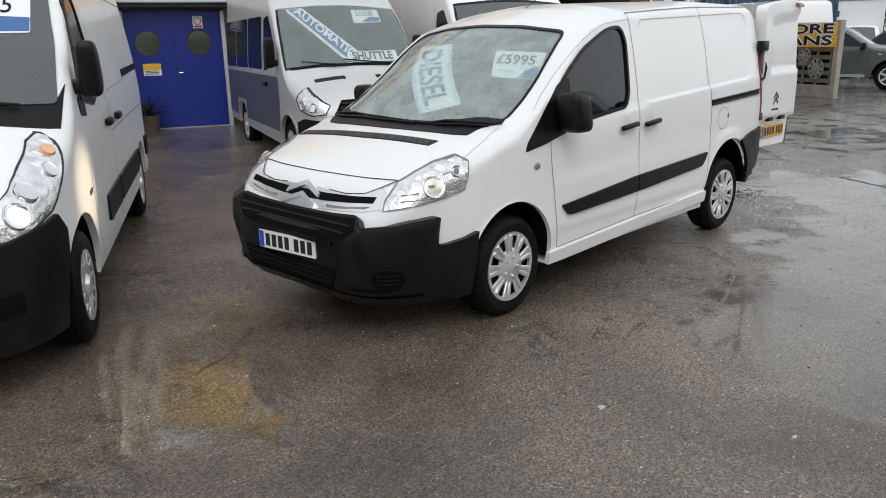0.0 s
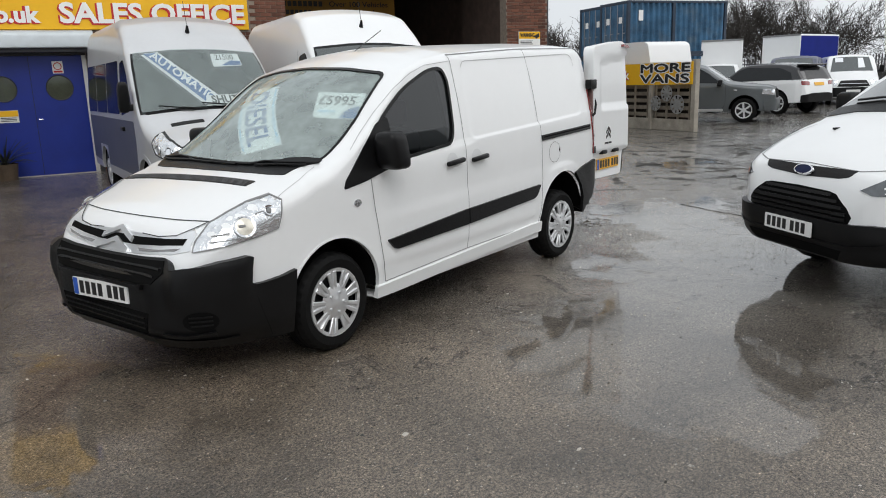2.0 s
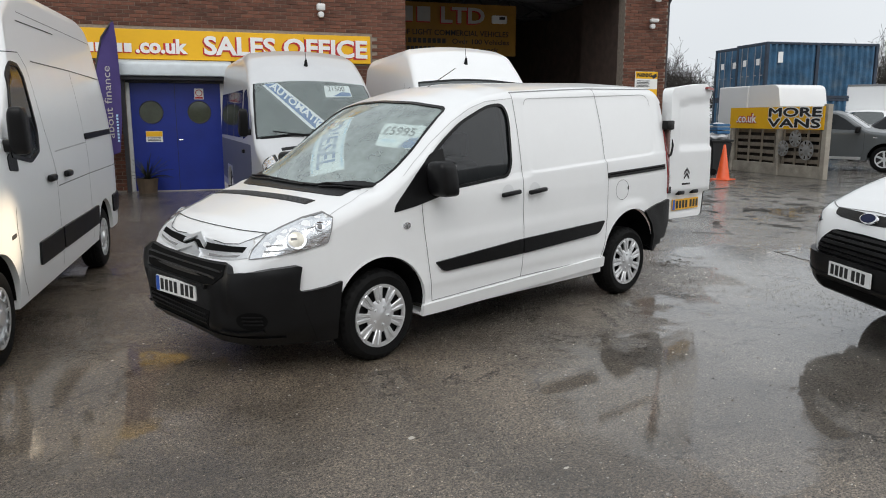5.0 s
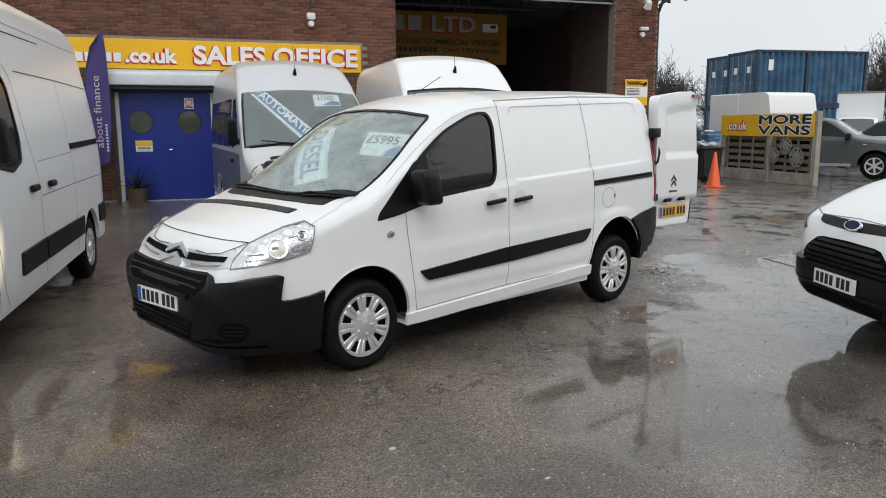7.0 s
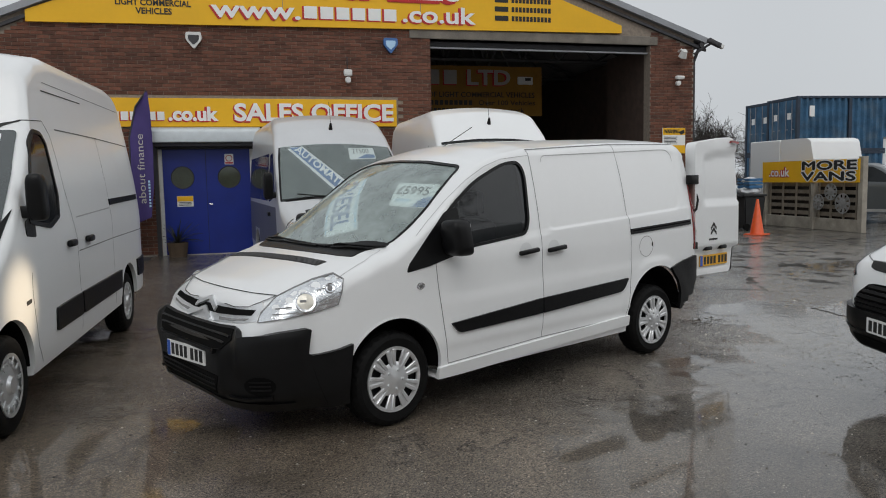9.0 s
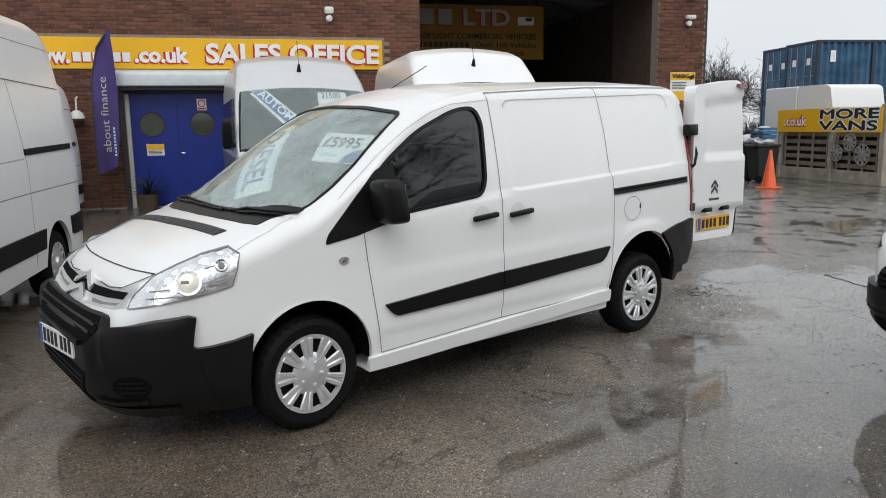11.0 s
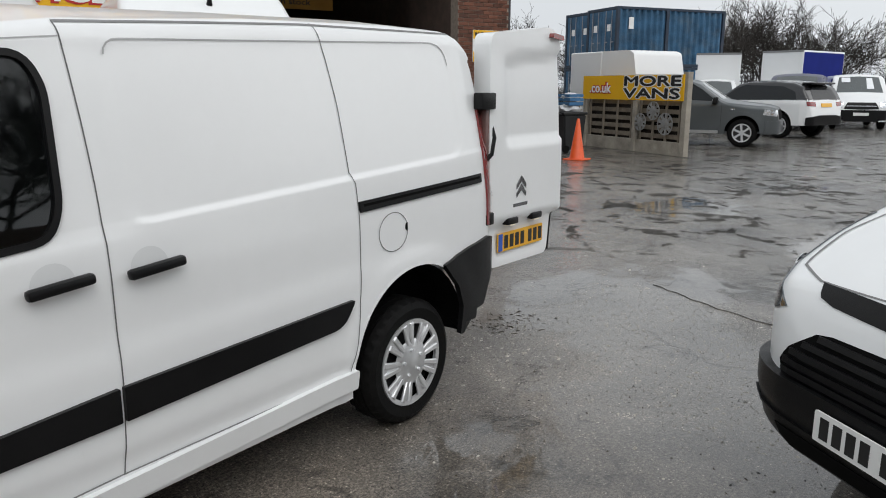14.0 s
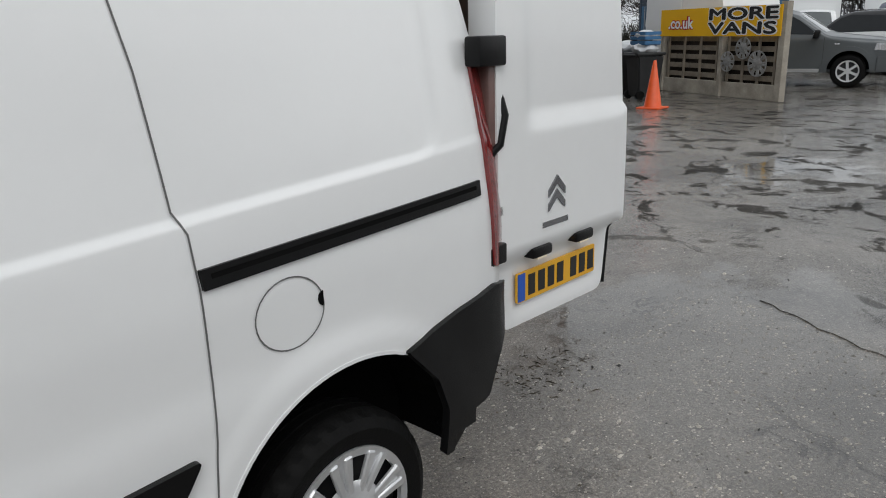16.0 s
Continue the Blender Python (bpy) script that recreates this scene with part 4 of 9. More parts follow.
def build_hero():
    B = hero_body
    van = thing("panel_van", Matrix.Identity(4), "white panel van with black bumpers, price card and open rear door", "van")
    side_win = rounded([(0.40, 1.155), (1.27, 1.24), (1.315, 1.33), (1.332, 1.70), (1.285, 1.795), (1.12, 1.785), (0.80, 1.655), (0.56, 1.49), (0.43, 1.37)], [0.03, 0.05, 0.05, 0.05, 0.06, 0.1, 0.1, 0.1, 0.06])
    screen = rounded([(-0.79, 1.228), (-0.40, 1.218), (0.0, 1.215), (0.40, 1.218), (0.79, 1.228), (0.775, 1.38), (0.735, 1.60), (0.69, 1.765), (0.36, 1.808), (0, 1.822), (-0.36, 1.808), (-0.69, 1.765), (-0.735, 1.60), (-0.775, 1.38)], 0.05)

    def arch(x, r, z0):
        return lathe([(r, -0.3), (r, 0.26)], 48, Matrix.Translation((x, 0, z0)))

    def arch_far(x, r, z0):
        return lathe([(r, 1.54), (r, 2.1)], 48, Matrix.Translation((x, 0, z0)))
    shell = B.shell()
    cutters = [arch(0.0, 0.395, 0.355), arch(3.0, 0.455, 0.385), arch_far(0.0, 0.395, 0.355), arch_far(3.0, 0.455, 0.385),
               prism(side_win, 1, -0.5, 0.35), prism(side_win, 1, 1.45, 2.4),
               prism([(B.yc + y, z) for y, z in screen], 0, -0.75, 0.88),
               prism(rounded([(0.02, 0.42), (0.88, 0.42), (0.88, 1.86), (0.10, 1.86), (0.06, 1.3)], 0.04), 0, 3.6, 4.2)]
    cutters.append(prism([(3.40, 0.15), (3.41, 0.40), (3.47, 0.42), (3.585, 0.52), (3.65, 0.635), (3.95, 0.70), (3.95, 0.15)], 1, -0.4, 2.3))
    me = cut(shell, cutters)
    part_mesh("body", me, WHITE, van, "glossy white painted bodywork", 32)
    liners(van, 3.0, B.yc, 0.391, 0.355, 0.257, (0.451, 0.385), 0.03)
    wheels(van, 3.0, B.yc, 0.325, 0.205, 0.218, "trim", 2.0)
    part("underbody", box(-0.80, 3.5, 0.27, 1.53, 0.27, 0.46, 0.03), DARK, van)
    # cabin
    part("load_floor", box(0.1, 3.66, 0.3, 1.5, 0.52, 0.58), INTERIOR, van)
    part("bulkhead", prism([(0.08, 0.42), (1.70, 0.42), (1.70, 1.2), (1.56, 1.78), (0.22, 1.78), (0.08, 1.2)], 0, 1.36, 1.40), LIGHTTRIM, van, "pale steel bulkhead")
    dash = prism(rounded([(-0.42, 0.95), (-0.22, 1.10), (0.10, 1.13), (0.30, 1.05), (0.34, 0.80), (-0.3, 0.7)], 0.05), 1, 0.08, 1.72)
    part("dashboard", dash, INTERIOR, van, "dark grey dashboard", 40)
    for y0 in (0.16, 0.62, 1.16):
        seat = part("seat_back", box(0.98, 1.16, y0, y0 + 0.44, 0.75, 1.36, 0.07), SEATCLOTH, van, "dark cloth seat", 40)
        part("headrest", box(1.02, 1.12, y0 + 0.1, y0 + 0.34, 1.38, 1.58, 0.045), SEATCLOTH, seat, "", 40)
    part("steering_wheel", lathe([(0.175, -0.012), (0.19, 0), (0.175, 0.012), (0.165, 0)], 28, Matrix.Translation((0.42, 1.36, 1.12)) @ Matrix.Rotation(radians(62), 4, "Z") @ Matrix.Rotation(radians(90), 4, "Z") @ Matrix.Rotation(radians(25), 4, "X")), INTERIOR, van, "", 40)
    for y0, y1 in ((0.26, 0.80), (0.98, 1.52)):
        part("sun_visor", moved(box(-0.09, 0.09, y0, y1, -0.012, 0.012, 0.01), Matrix.Translation((0.93, 0, 1.715)) @ Matrix.Rotation(radians(-24), 4, "Y")), INTERIOR, van, "grey fabric sun visor", 40)
    part("rear_view_mirror", box(0.74, 0.77, 0.78, 1.00, 1.60, 1.66, 0.012), INTERIOR, van, "", 40)
    # glazing
    lay("windscreen", [(y * 1.02, z) for y, z in screen], B.front, GLASS, van, -0.004, 0.0, 0.08, 0, "wet raked windscreen").visible_shadow = False
    lay("side_window", side_win, glazing_body.near, TINTED, van, -0.010, 0, 0.06, 0, "tinted door glass")
    lay("side_window", side_win, glazing_body.far, TINTDARK, van, -0.010, 0, 0.06, 0, "tinted door glass")
    rim = [(y, z) for y, z in screen]
    part("windscreen_seal", drape(ribbon(rim + rim[:1], 0.014, 0.02), glazing_body.front, 0.004, 0.010), PLASTIC, van)
    part("window_seal", drape(ribbon(side_win + side_win[:1], 0.022, 0.02), glazing_body.near, 0.004, 0.016), PLASTIC, van)
    part("window_seal", drape(ribbon(side_win + side_win[:1], 0.022, 0.02), glazing_body.far, 0.004, 0.016), PLASTIC, van)
    for hit in (B.near, B.far):
        lay("mirror_panel", [(0.10, 1.045), (0.12, 1.10), (0.30, 1.28), (0.47, 1.44), (0.60, 1.475), (0.63, 1.15), (0.45, 1.11), (0.30, 1.075)], hit, PLASTIC, van, 0.004, 0.008, 0.04, 0.02, "black corner panel below the door mirror")
    mirror_unit(van, Matrix.Translation((0.48, -0.125, 1.265)), (0.15, 0.20, 0.255))
    mirror_unit(van, Matrix.Translation((0.48, 1.925, 1.265)) @ Matrix.Rotation(math.pi, 4, "Z") @ Matrix.Diagonal((-1, 1, 1, 1)), (0.15, 0.20, 0.255))
    # scuttle, wipers, bonnet
    lay("scuttle_panel", [(-0.25, 0.0), (-0.24, 0.3), (-0.215, 0.56), (-0.185, 0.69), (0.02, 0.79), (0.06, 0.79), (-0.09, 0.55), (-0.15, 0.3), (-0.17, 0.0), (-0.15, -0.3), (-0.09, -0.55), (0.06, -0.79), (0.02, -0.79), (-0.185, -0.69), (-0.215, -0.56), (-0.24, -0.3)], B.top, PLASTIC, van, 0.006, 0.01, 0.05, 0.015, "black scuttle below the windscreen")
    for pts in ([(0.74, 1.21), (0.46, 1.232), (0.0, 1.216), (-0.33, 1.206)], [(0.70, 1.203), (0.30, 1.212), (-0.22, 1.202)], [(-0.34, 1.206), (-0.46, 1.228), (-0.80, 1.215)], [(-0.40, 1.203), (-0.58, 1.212), (-0.76, 1.206)]):
        wiper(van, pts, B.front, 0.008, 0.014)
    lay("bonnet_vent", [(-0.378, -0.55), (-0.308, -0.57), (-0.328, 0.1), (-0.33, 0.78), (-0.392, 0.80), (-0.402, 0.1)], B.top, PLASTIC, van, 0.004, 0.01, 0.06, 0.01, "black slotted bonnet vent")
    for k in range(5):
        d = k * 0.0125
        part("vent_slat", drape(ribbon([(-0.319 - d, -0.53), (-0.338 - d, 0.1), (-0.336 - d * 0.9, 0.75)], 0.004, 0.05), B.top, 0.007, 0.005), SEAMDARK, van)
    cap = [(13, 0.876), (22, 0.87), (30, 0.885), (36, 0.926), (40.3, 0.958)]
    seam("bonnet_seam", [(-40.8, 0.962), (-27, 0.956), (0, 0.955), (27, 0.956), (40.8, 0.962)], B.round_nose, van, 0.0042, SEAM)
    for s in (1, -1):
        part("nose_cap_seam", nose_ring(B, [(s * a, z) for a, z in cap], 0.0045, 0.007, 0.0), SEAM, van)
        seam("bonnet_seam", [(x, -s * y) for x, y in [(-0.46, 0.862), (-0.25, 0.842), (-0.12, 0.827), (-0.03, 0.80)]], B.top, van, 0.004, SEAMPALE)
    for s in (1, -1):
        # headlight
        outline = [(s * 64.0, 1.05), (s * 63.0, 0.97), (s * 61.5, 0.895), (s * 54.0, 0.865), (s * 48.5, 0.85), (s * 43.5, 0.835), (s * 37.0, 0.815), (s * 37.5, 0.87), (s * 40.5, 0.955), (s * 45.5, 1.0), (s * 52.0, 1.045), (s * 60.5, 1.08)]
        hl = lay("headlight", outline, B.round_nose, LENS, van, 0.006, 0.02, (4, 0.04), 0.0, "clear headlight with chrome reflector", 30)
        p, nrm = B.round_nose(51 * s, 0.93)
        m = Matrix.Translation(p + nrm * 0.004) @ nrm.to_track_quat("Y", "Z").to_matrix().to_4x4()
        part("lamp_reflector", lathe([(0.066, 0.003), (0.064, 0.010), (0.060, 0.010), (0.05, 0.005), (0.001, 0.004)], 28, m), LENS, hl, "", 40)
        part("lamp_bulb", lathe([(0.001, 0.014), (0.035, 0.012), (0.054, 0.005), (0.001, 0.004)], 20, m), BULBGLASS, hl, "pale warm bulb glass", 40)
        part("lamp_hood", moved(box(-0.004, 0.036, 0.010, 0.017, -0.006, 0.010, 0.003), m), SEAMGREY, hl)
        p, nrm = B.round_nose(59 * s, 1.0)
        m = Matrix.Translation(p + nrm * 0.004) @ nrm.to_track_quat("Y", "Z").to_matrix().to_4x4()
        part("lamp_reflector", lathe([(0.034, 0.006), (0.031, 0.012), (0.02, 0.006), (0.001, 0.004)], 20, m), CHROME, hl, "", 40)
        part("lamp_socket", lathe([(0.001, 0.012), (0.014, 0.011), (0.016, 0.005), (0.001, 0.004)], 12, m), SEAMGREY, hl)
        for line in ([(s * 42, 0.895), (s * 47, 0.905)], [(s * 41.5, 0.865), (s * 49, 0.872)], [(s * 54.5, 0.99), (s * 58, 1.005)], [(s * 55, 0.925), (s * 60.5, 0.955)], [(s * 55, 0.905), (s * 59, 0.915)]):
            part("reflector_step", nose_ring(B, line, 0.004, 0.0075, 0.002), SEAMGREY, hl)
        part("lens_edge", nose_ring(B, outline + outline[:1], 0.006, 0.008, 0.004), SEAMGREY, hl)
    # grille band with chevrons
    def both(pts):
        return [(-a, z) for a, z in reversed(pts)] + [q for q in pts if q[0]]
    band = both([(0, 0.882), (13, 0.874), (22, 0.868), (30, 0.882), (36, 0.922), (37.5, 0.90), (36.5, 0.85), (36.3, 0.822), (30, 0.795)]) 
    bottom = both([(0, 0.765), (13, 0.772), (22, 0.782), (29, 0.793)])
    lay("grille_surround", band + bottom[::-1], B.round_nose, BRIGHTBAR, van, 0.005, 0.01, (2, 0.03), 0.0, "chrome grille surround", 40)
    slot = both([(0, 0.858), (12, 0.856), (26, 0.864), (34.5, 0.876)]) + both([(0, 0.815), (12, 0.815), (24, 0.828), (33.5, 0.845)])[::-1]
    lay("upper_grille", slot, B.round_nose, DARK, van, 0.008, 0.004, (2, 0.02), 0.0, "narrow black upper grille")
    for s in (1, -1):
        lay("grille_inset", [(s * a, z) for a, z in ((14, 0.800), (24, 0.806), (33, 0.828), (31, 0.812), (22, 0.793), (15, 0.785))], B.round_nose, SEAMGREY, van, 0.007, 0.004, (2, 0.02))
    for zz in (0.828, 0.765):
        part("chevron", drape(ribbon([(-9.5, zz + 0.006), (0, zz + 0.060), (9.5, zz + 0.006)], 0.027, 1.2), B.round_nose, 0.022, 0.022), BRIGHTBAR, van, "chrome chevron badge", 40)
    # front bumper: proud shoulder blocks beside the intake, lower edge tucked under
    G = glazing_body

    def bumper_hit(phi, z):
        p, nrm = G.round_nose(phi, z)
        a = abs(phi)
        d = 0.034 * ease(a - 30.0, 2.5) * ease(51.8 - a, 1.6) * ease(z - 0.40, 0.22) * ease(0.82 - z, 0.10)
        d -= 0.13 * ease(0.40 - z, 0.24) * (1 - 0.6 * ease(a - 50, 9))
        r = Vector((-math.cos(radians(phi)), -math.sin(radians(phi)), 0))
        return p + r * d, nrm
    half = [(0, 0.755), (20, 0.758), (29.5, 0.768), (31, 0.76), (32, 0.724), (37, 0.742), (44, 0.764), (50.8, 0.772), (52.2, 0.76), (51.6, 0.69), (51.2, 0.615), (52.2, 0.60), (55, 0.60), (61, 0.612), (66.2, 0.632), (65.0, 0.47), (64.3, 0.35), (64.5, 0.235), (50, 0.235), (24, 0.255), (0, 0.26)]
    bump = lay("front_bumper", half + [(-q[0], q[1]) for q in reversed(half[1:-1])], bumper_hit, PLASTIC, van, 0.036, 0.055, (1.5, 0.03), 0.0, "textured black front bumper", 50)
    lay("main_grille", [(-29.8, 0.752), (-20, 0.744), (0, 0.740), (20, 0.744), (29.8, 0.752), (29.5, 0.70), (25.5, 0.638), (-25.5, 0.638), (-29.5, 0.70)], bumper_hit, DARK, bump, 0.040, 0.01, (3, 0.05), 0, "black air intake")
    lay("lower_grille", [(-24, 0.47), (24, 0.47), (22, 0.345), (-22, 0.345)], bumper_hit, DARK, bump, 0.040, 0.01, (3, 0.03), 0, "black lower air intake")
    for zz, w in ((0.712, 28.5), (0.676, 26.5), (0.44, 22.5), (0.41, 22.5), (0.38, 22.5)):
        part("grille_slat", drape(ribbon([(-w, zz), (w, zz)], 0.010, 2), bumper_hit, 0.046, 0.010), PLASTIC, bump)
    part("plate_plinth", drape(ribbon([(-23, 0.622), (23, 0.622)], 0.02, 2), bumper_hit, 0.062, 0.03), PLASTIC, bump)
    part("lower_lip", drape(ribbon([(-46, 0.30), (-24, 0.315), (0, 0.318), (24, 0.315), (46, 0.30)], 0.022, 2), bumper_hit, 0.050, 0.02), PLASTIC, bump)
    for s in (1, -1):
        ring = [(s * (38 + 4.3 * math.cos(a)), 0.435 + 0.058 * math.sin(a)) for a in np.linspace(0, 2 * math.pi, 21)[:-1]]
        lay("fog_lamp_recess", ring, bumper_hit, DARK, bump, 0.040, 0.008, (2, 0.03))
        for zz in (0.412, 0.437, 0.462):
            part("grille_slat", drape(ribbon([(s * 35.4, zz), (s * 40.8, zz)], 0.009, 2), bumper_hit, 0.046, 0.008), PLASTIC, bump)
        part("bumper_lip", drape(ribbon([(s * 28, 0.352), (s * 34, 0.345), (s * 41, 0.362)], 0.02, 1), bumper_hit, 0.056, 0.02), PLASTIC, bump)
        part("bumper_seam", drape(ribbon([(s * 51.4, 0.60), (s * 53, 0.46), (s * 55, 0.33), (s * 56, 0.26)], 0.008, 0.5), bumper_hit, 0.038, 0.0), DARK, bump)
    mp = Matrix.Translation((-1.098, 0.85, 0.556)) @ Matrix.Rotation(radians(-84), 4, "Z") @ Matrix.Rotation(radians(90), 4, "X")
    part("plate_holder", moved(box(-0.24, 0.24, -0.05, 0.05, -0.04, 0.0, 0.01), mp), PLASTIC, bump)
    plate_on(van, mp, False)
    # sides
    for hit, nearside in ((B.near, True), (B.far, False)):
        lay("rubbing_strip", [(0.475, 0.65), (0.55, 0.572), (1.425, 0.602), (1.425, 0.722)], hit, PLASTIC, van, 0.018, 0.024, 0.1, [0.02, 0.03, 0.004, 0.004], "black side rubbing strip")
        lay("rubbing_strip", [(1.44, 0.602), (2.47, 0.66), (2.545, 0.77), (1.44, 0.722)], hit, PLASTIC, van, 0.018, 0.024, 0.1, [0.004, 0.06, 0.02, 0.004], "black side rubbing strip")
        seam("door_seam", [(0.355, 1.085), (0.37, 0.95), (0.41, 0.68), (0.46, 0.36)], hit, van, 0.005, SEAMDARK)
        seam("door_seam", [(0.46, 0.36), (1.42, 0.405)], hit, van, 0.006, SEAMGREY)
        seam("door_seam", [(1.41, 1.89), (1.42, 1.75), (1.43, 1.58), (1.438, 1.39), (1.443, 1.1), (1.446, 0.73), (1.43, 0.405)], hit, van, 0.005, SEAMDARK)
        if nearside:
            seam("door_seam", [(0.22, 1.27), (0.34, 1.39), (0.50, 1.53), (0.72, 1.69), (0.92, 1.805), (1.10, 1.87), (1.41, 1.905)], B.slope, van, 0.005, SEAMPALE)
            seam("door_seam", [(2.50, 1.955), (2.53, 1.80), (2.555, 1.62), (2.572, 1.33), (2.595, 1.28), (2.602, 1.16), (2.602, 0.93), (2.592, 0.79), (2.56, 0.56), (2.52, 0.43)], hit, van, 0.005, SEAMDARK)
            seam("door_seam", [(1.42, 0.405), (2.49, 0.42)], hit, van, 0.006, SEAMGREY)
            lay("sliding_door_rail", [(2.608, 1.150), (3.575, 1.19), (3.575, 1.238), (2.604, 1.198)], hit, PLASTIC, van, 0.010, 0.014, 0.08, 0.003, "black sliding door rail")
            part("sliding_door_rail_slot", drape(ribbon([(2.63, 1.180), (3.55, 1.218)], 0.012, 0.1), hit, 0.012, 0.004), DARK, van)
            circ = [(2.83 + 0.102 * math.cos(a), 1.03 + 0.092 * math.sin(a)) for a in np.linspace(0, 2 * math.pi, 33)]
            seam("fuel_flap_seam", circ, hit, van, 0.004, SEAMDARK)
            lay("fuel_flap_catch", [(2.932 - 0.016 * math.sin(a), 1.043 - 0.02 * math.cos(a)) for a in np.linspace(0, math.pi, 9)], hit, DARK, van, 0.003, 0.004, 0.05)
        for hx in (1.27, 1.592):
            # flat half disc in darker white paints the shade of the handle dish
            dish = [(hx - 0.01 + 0.07 * math.cos(a), 1.105 + 0.068 * math.sin(a)) for a in np.linspace(0.0, math.pi, 17)]
            lay("handle_recess", dish, hit, RECESS, van, 0.0018, 0.0, 0.03)
            p, nrm = hit(hx, 1.103)
            sgn = -1 if nearside else 1
            hb = box(-0.105, 0.105, -0.018, 0.018, -0.018, 0.018, 0.012)
            hb.transform(Matrix.Translation(p + Vector((0, sgn * 0.03, 0))) @ Matrix.Rotation(radians(-5), 4, "Y"))
            part("door_handle", hb, PLASTIC, van, "black door handle", 40)
        rep = lay("side_repeater", [(0.215 + 0.034 * math.cos(a), 0.946 + 0.024 * math.sin(a)) for a in np.linspace(0, 2 * math.pi, 17)[:-1]], hit, LENS, van, 0.006, 0.008, 0.05, 0.0, "oval side indicator")
        lay("indicator_bulb", [(0.217 + 0.013 * math.cos(a), 0.944 + 0.012 * math.sin(a)) for a in np.linspace(0, 2 * math.pi, 11)[:-1]], hit, SEAMDARK, rep, 0.0085, 0.003, 0.05)
        lay("sill", [(0.37, 0.255), (2.56, 0.345), (2.56, 0.435), (0.37, 0.345)], hit, WHITE, van, 0.022, 0.03, 0.1, 0.012, "white painted sill", 40)
        lay("rear_bumper_corner", [(3.36, 0.385), (3.47, 0.40), (3.585, 0.50), (3.655, 0.63), (3.71, 0.68), (3.735, 0.86), (3.64, 0.885), (3.44, 0.855), (3.20, 0.80), (3.235, 0.765), (3.325, 0.67), (3.37, 0.55)], hit, PLASTIC, van, 0.020, 0.03, 0.05, 0.015, "black rear bumper corner", 40)
        part("wheel_arch_lip", drape(ribbon([(3.0 + 0.458 * math.cos(a), 0.385 + 0.458 * math.sin(a)) for a in np.linspace(1.12, math.pi, 25)], 0.010, 0.05), hit, 0.002, 0.008), WHITE, van)
        part("wheel_arch_lip", drape(ribbon([(0.398 * math.cos(a), 0.355 + 0.398 * math.sin(a)) for a in np.linspace(0.05, math.pi * 0.86, 25)], 0.012, 0.05), hit, 0.004, 0.012), WHITE, van)
        # grey line paints the shade along the sunken panel's top edge
        seam("panel_groove", [(1.543, 1.795), (1.547, 1.815), (1.56, 1.832), (1.58, 1.842), (1.61, 1.846), (2.4, 1.876), (3.22, 1.908), (3.28, 1.908), (3.33, 1.898), (3.365, 1.878), (3.385, 1.85), (3.395, 1.80)], hit, van, 0.006, SEAMPALE)
        seam("roof_gutter", [(1.41, 1.89), (1.9, 1.918), (2.44, 1.945), (3.55, 1.965)], hit, van, 0.008, SEAMGREY)
    # aerial
    bm = tube([(1.06, 0.86, 1.86), (1.10, 0.86, 1.90)], 0.02, 8)
    ant = part("aerial_base", bm, PLASTIC, van)
    part("aerial", tube([(1.08, 0.86, 1.89), (1.52, 0.86, 2.12)], 0.0035, 5), PLASTIC, ant)
    # rear lamps and the closed rear door
    for hit in (B.near, B.far):
        lay("tail_lamp", [(3.645, 0.94), (3.735, 0.94), (3.70, 1.62), (3.60, 1.60)], hit, REDLENS, van, 0.012, 0.04, 0.05, 0.01, "red tail lamp", 40)
    part("door_pillar", box(3.66, 3.735, 0.012, 0.07, 0.98, 1.60, 0.008), PILLAR, van, "bare brown rear door pillar", 40)
    part("rear_bumper", box(3.55, 3.68, 0.30, 1.50, 0.54, 0.66, 0.03), PLASTIC, van, "black rear bumper", 40)
    seam("door_seam", [(0.02, 1.85), (0.02, 0.62)], B.rear, van)
    # banner and price card inside the screen, picture coordinates across
    def quad(tl, tr, br, bl):
        tl, tr, br, bl = Vector(tl), Vector(tr), Vector(br), Vector(bl)

        def f(u, v):
            p = (tl * (1 - u) + tr * u) * (1 - v) + (bl * (1 - u) + br * u) * v
            return B.front(-p.x, p.y)
        return f
    q = quad((-0.47, 1.69), (-0.07, 1.712), (0.45, 1.337), (0.18, 1.268))
    unit = [(0, 0), (1, 0), (1, 1), (0, 1)]
    bn = lay("banner", unit, q, BANNERW, van, -0.014, 0.0, 0.08, 0, "white diesel banner with blue lettering")
    for pts in ([(0.06, 0.04), (0.06, 0.96)], [(0.94, 0.04), (0.94, 0.96)]):
        part("banner_edge", drape(ribbon(pts, 0.05, 0.05), q, -0.0125, 0.0), PALEBLUE, bn)

    def fit_words(words, u0, u1, v0, v1, down):
        tx = lettering(words, 1.0, 0.0, "CENTER", 1.0, 0.02)
        xs, ys = [v.co.x for v in tx.verts], [v.co.y for v in tx.verts]
        for v in tx.verts:
            a = (v.co.x - min(xs)) / (max(xs) - min(xs))
            b = (v.co.y - min(ys)) / (max(ys) - min(ys))
            v.co = Vector((u0 + b * (u1 - u0), v0 + a * (v1 - v0), 0)) if down else Vector((u0 + a * (u1 - u0), v1 - b * (v1 - v0), 0))
        return tx
    letters("letter", drape(fit_words("DIESEL", 0.2, 0.78, 0.08, 0.92, True), q, -0.0115, 0.0), BANNERB, bn, "blue diesel letter")
    qc = quad((0.36, 1.666), (0.69, 1.645), (0.755, 1.478), (0.49, 1.50))
    cd = lay("price_card", rounded(unit, 0.06), qc, BANNERW, van, -0.014, 0.0, 0.1, 0, "white and blue price card")
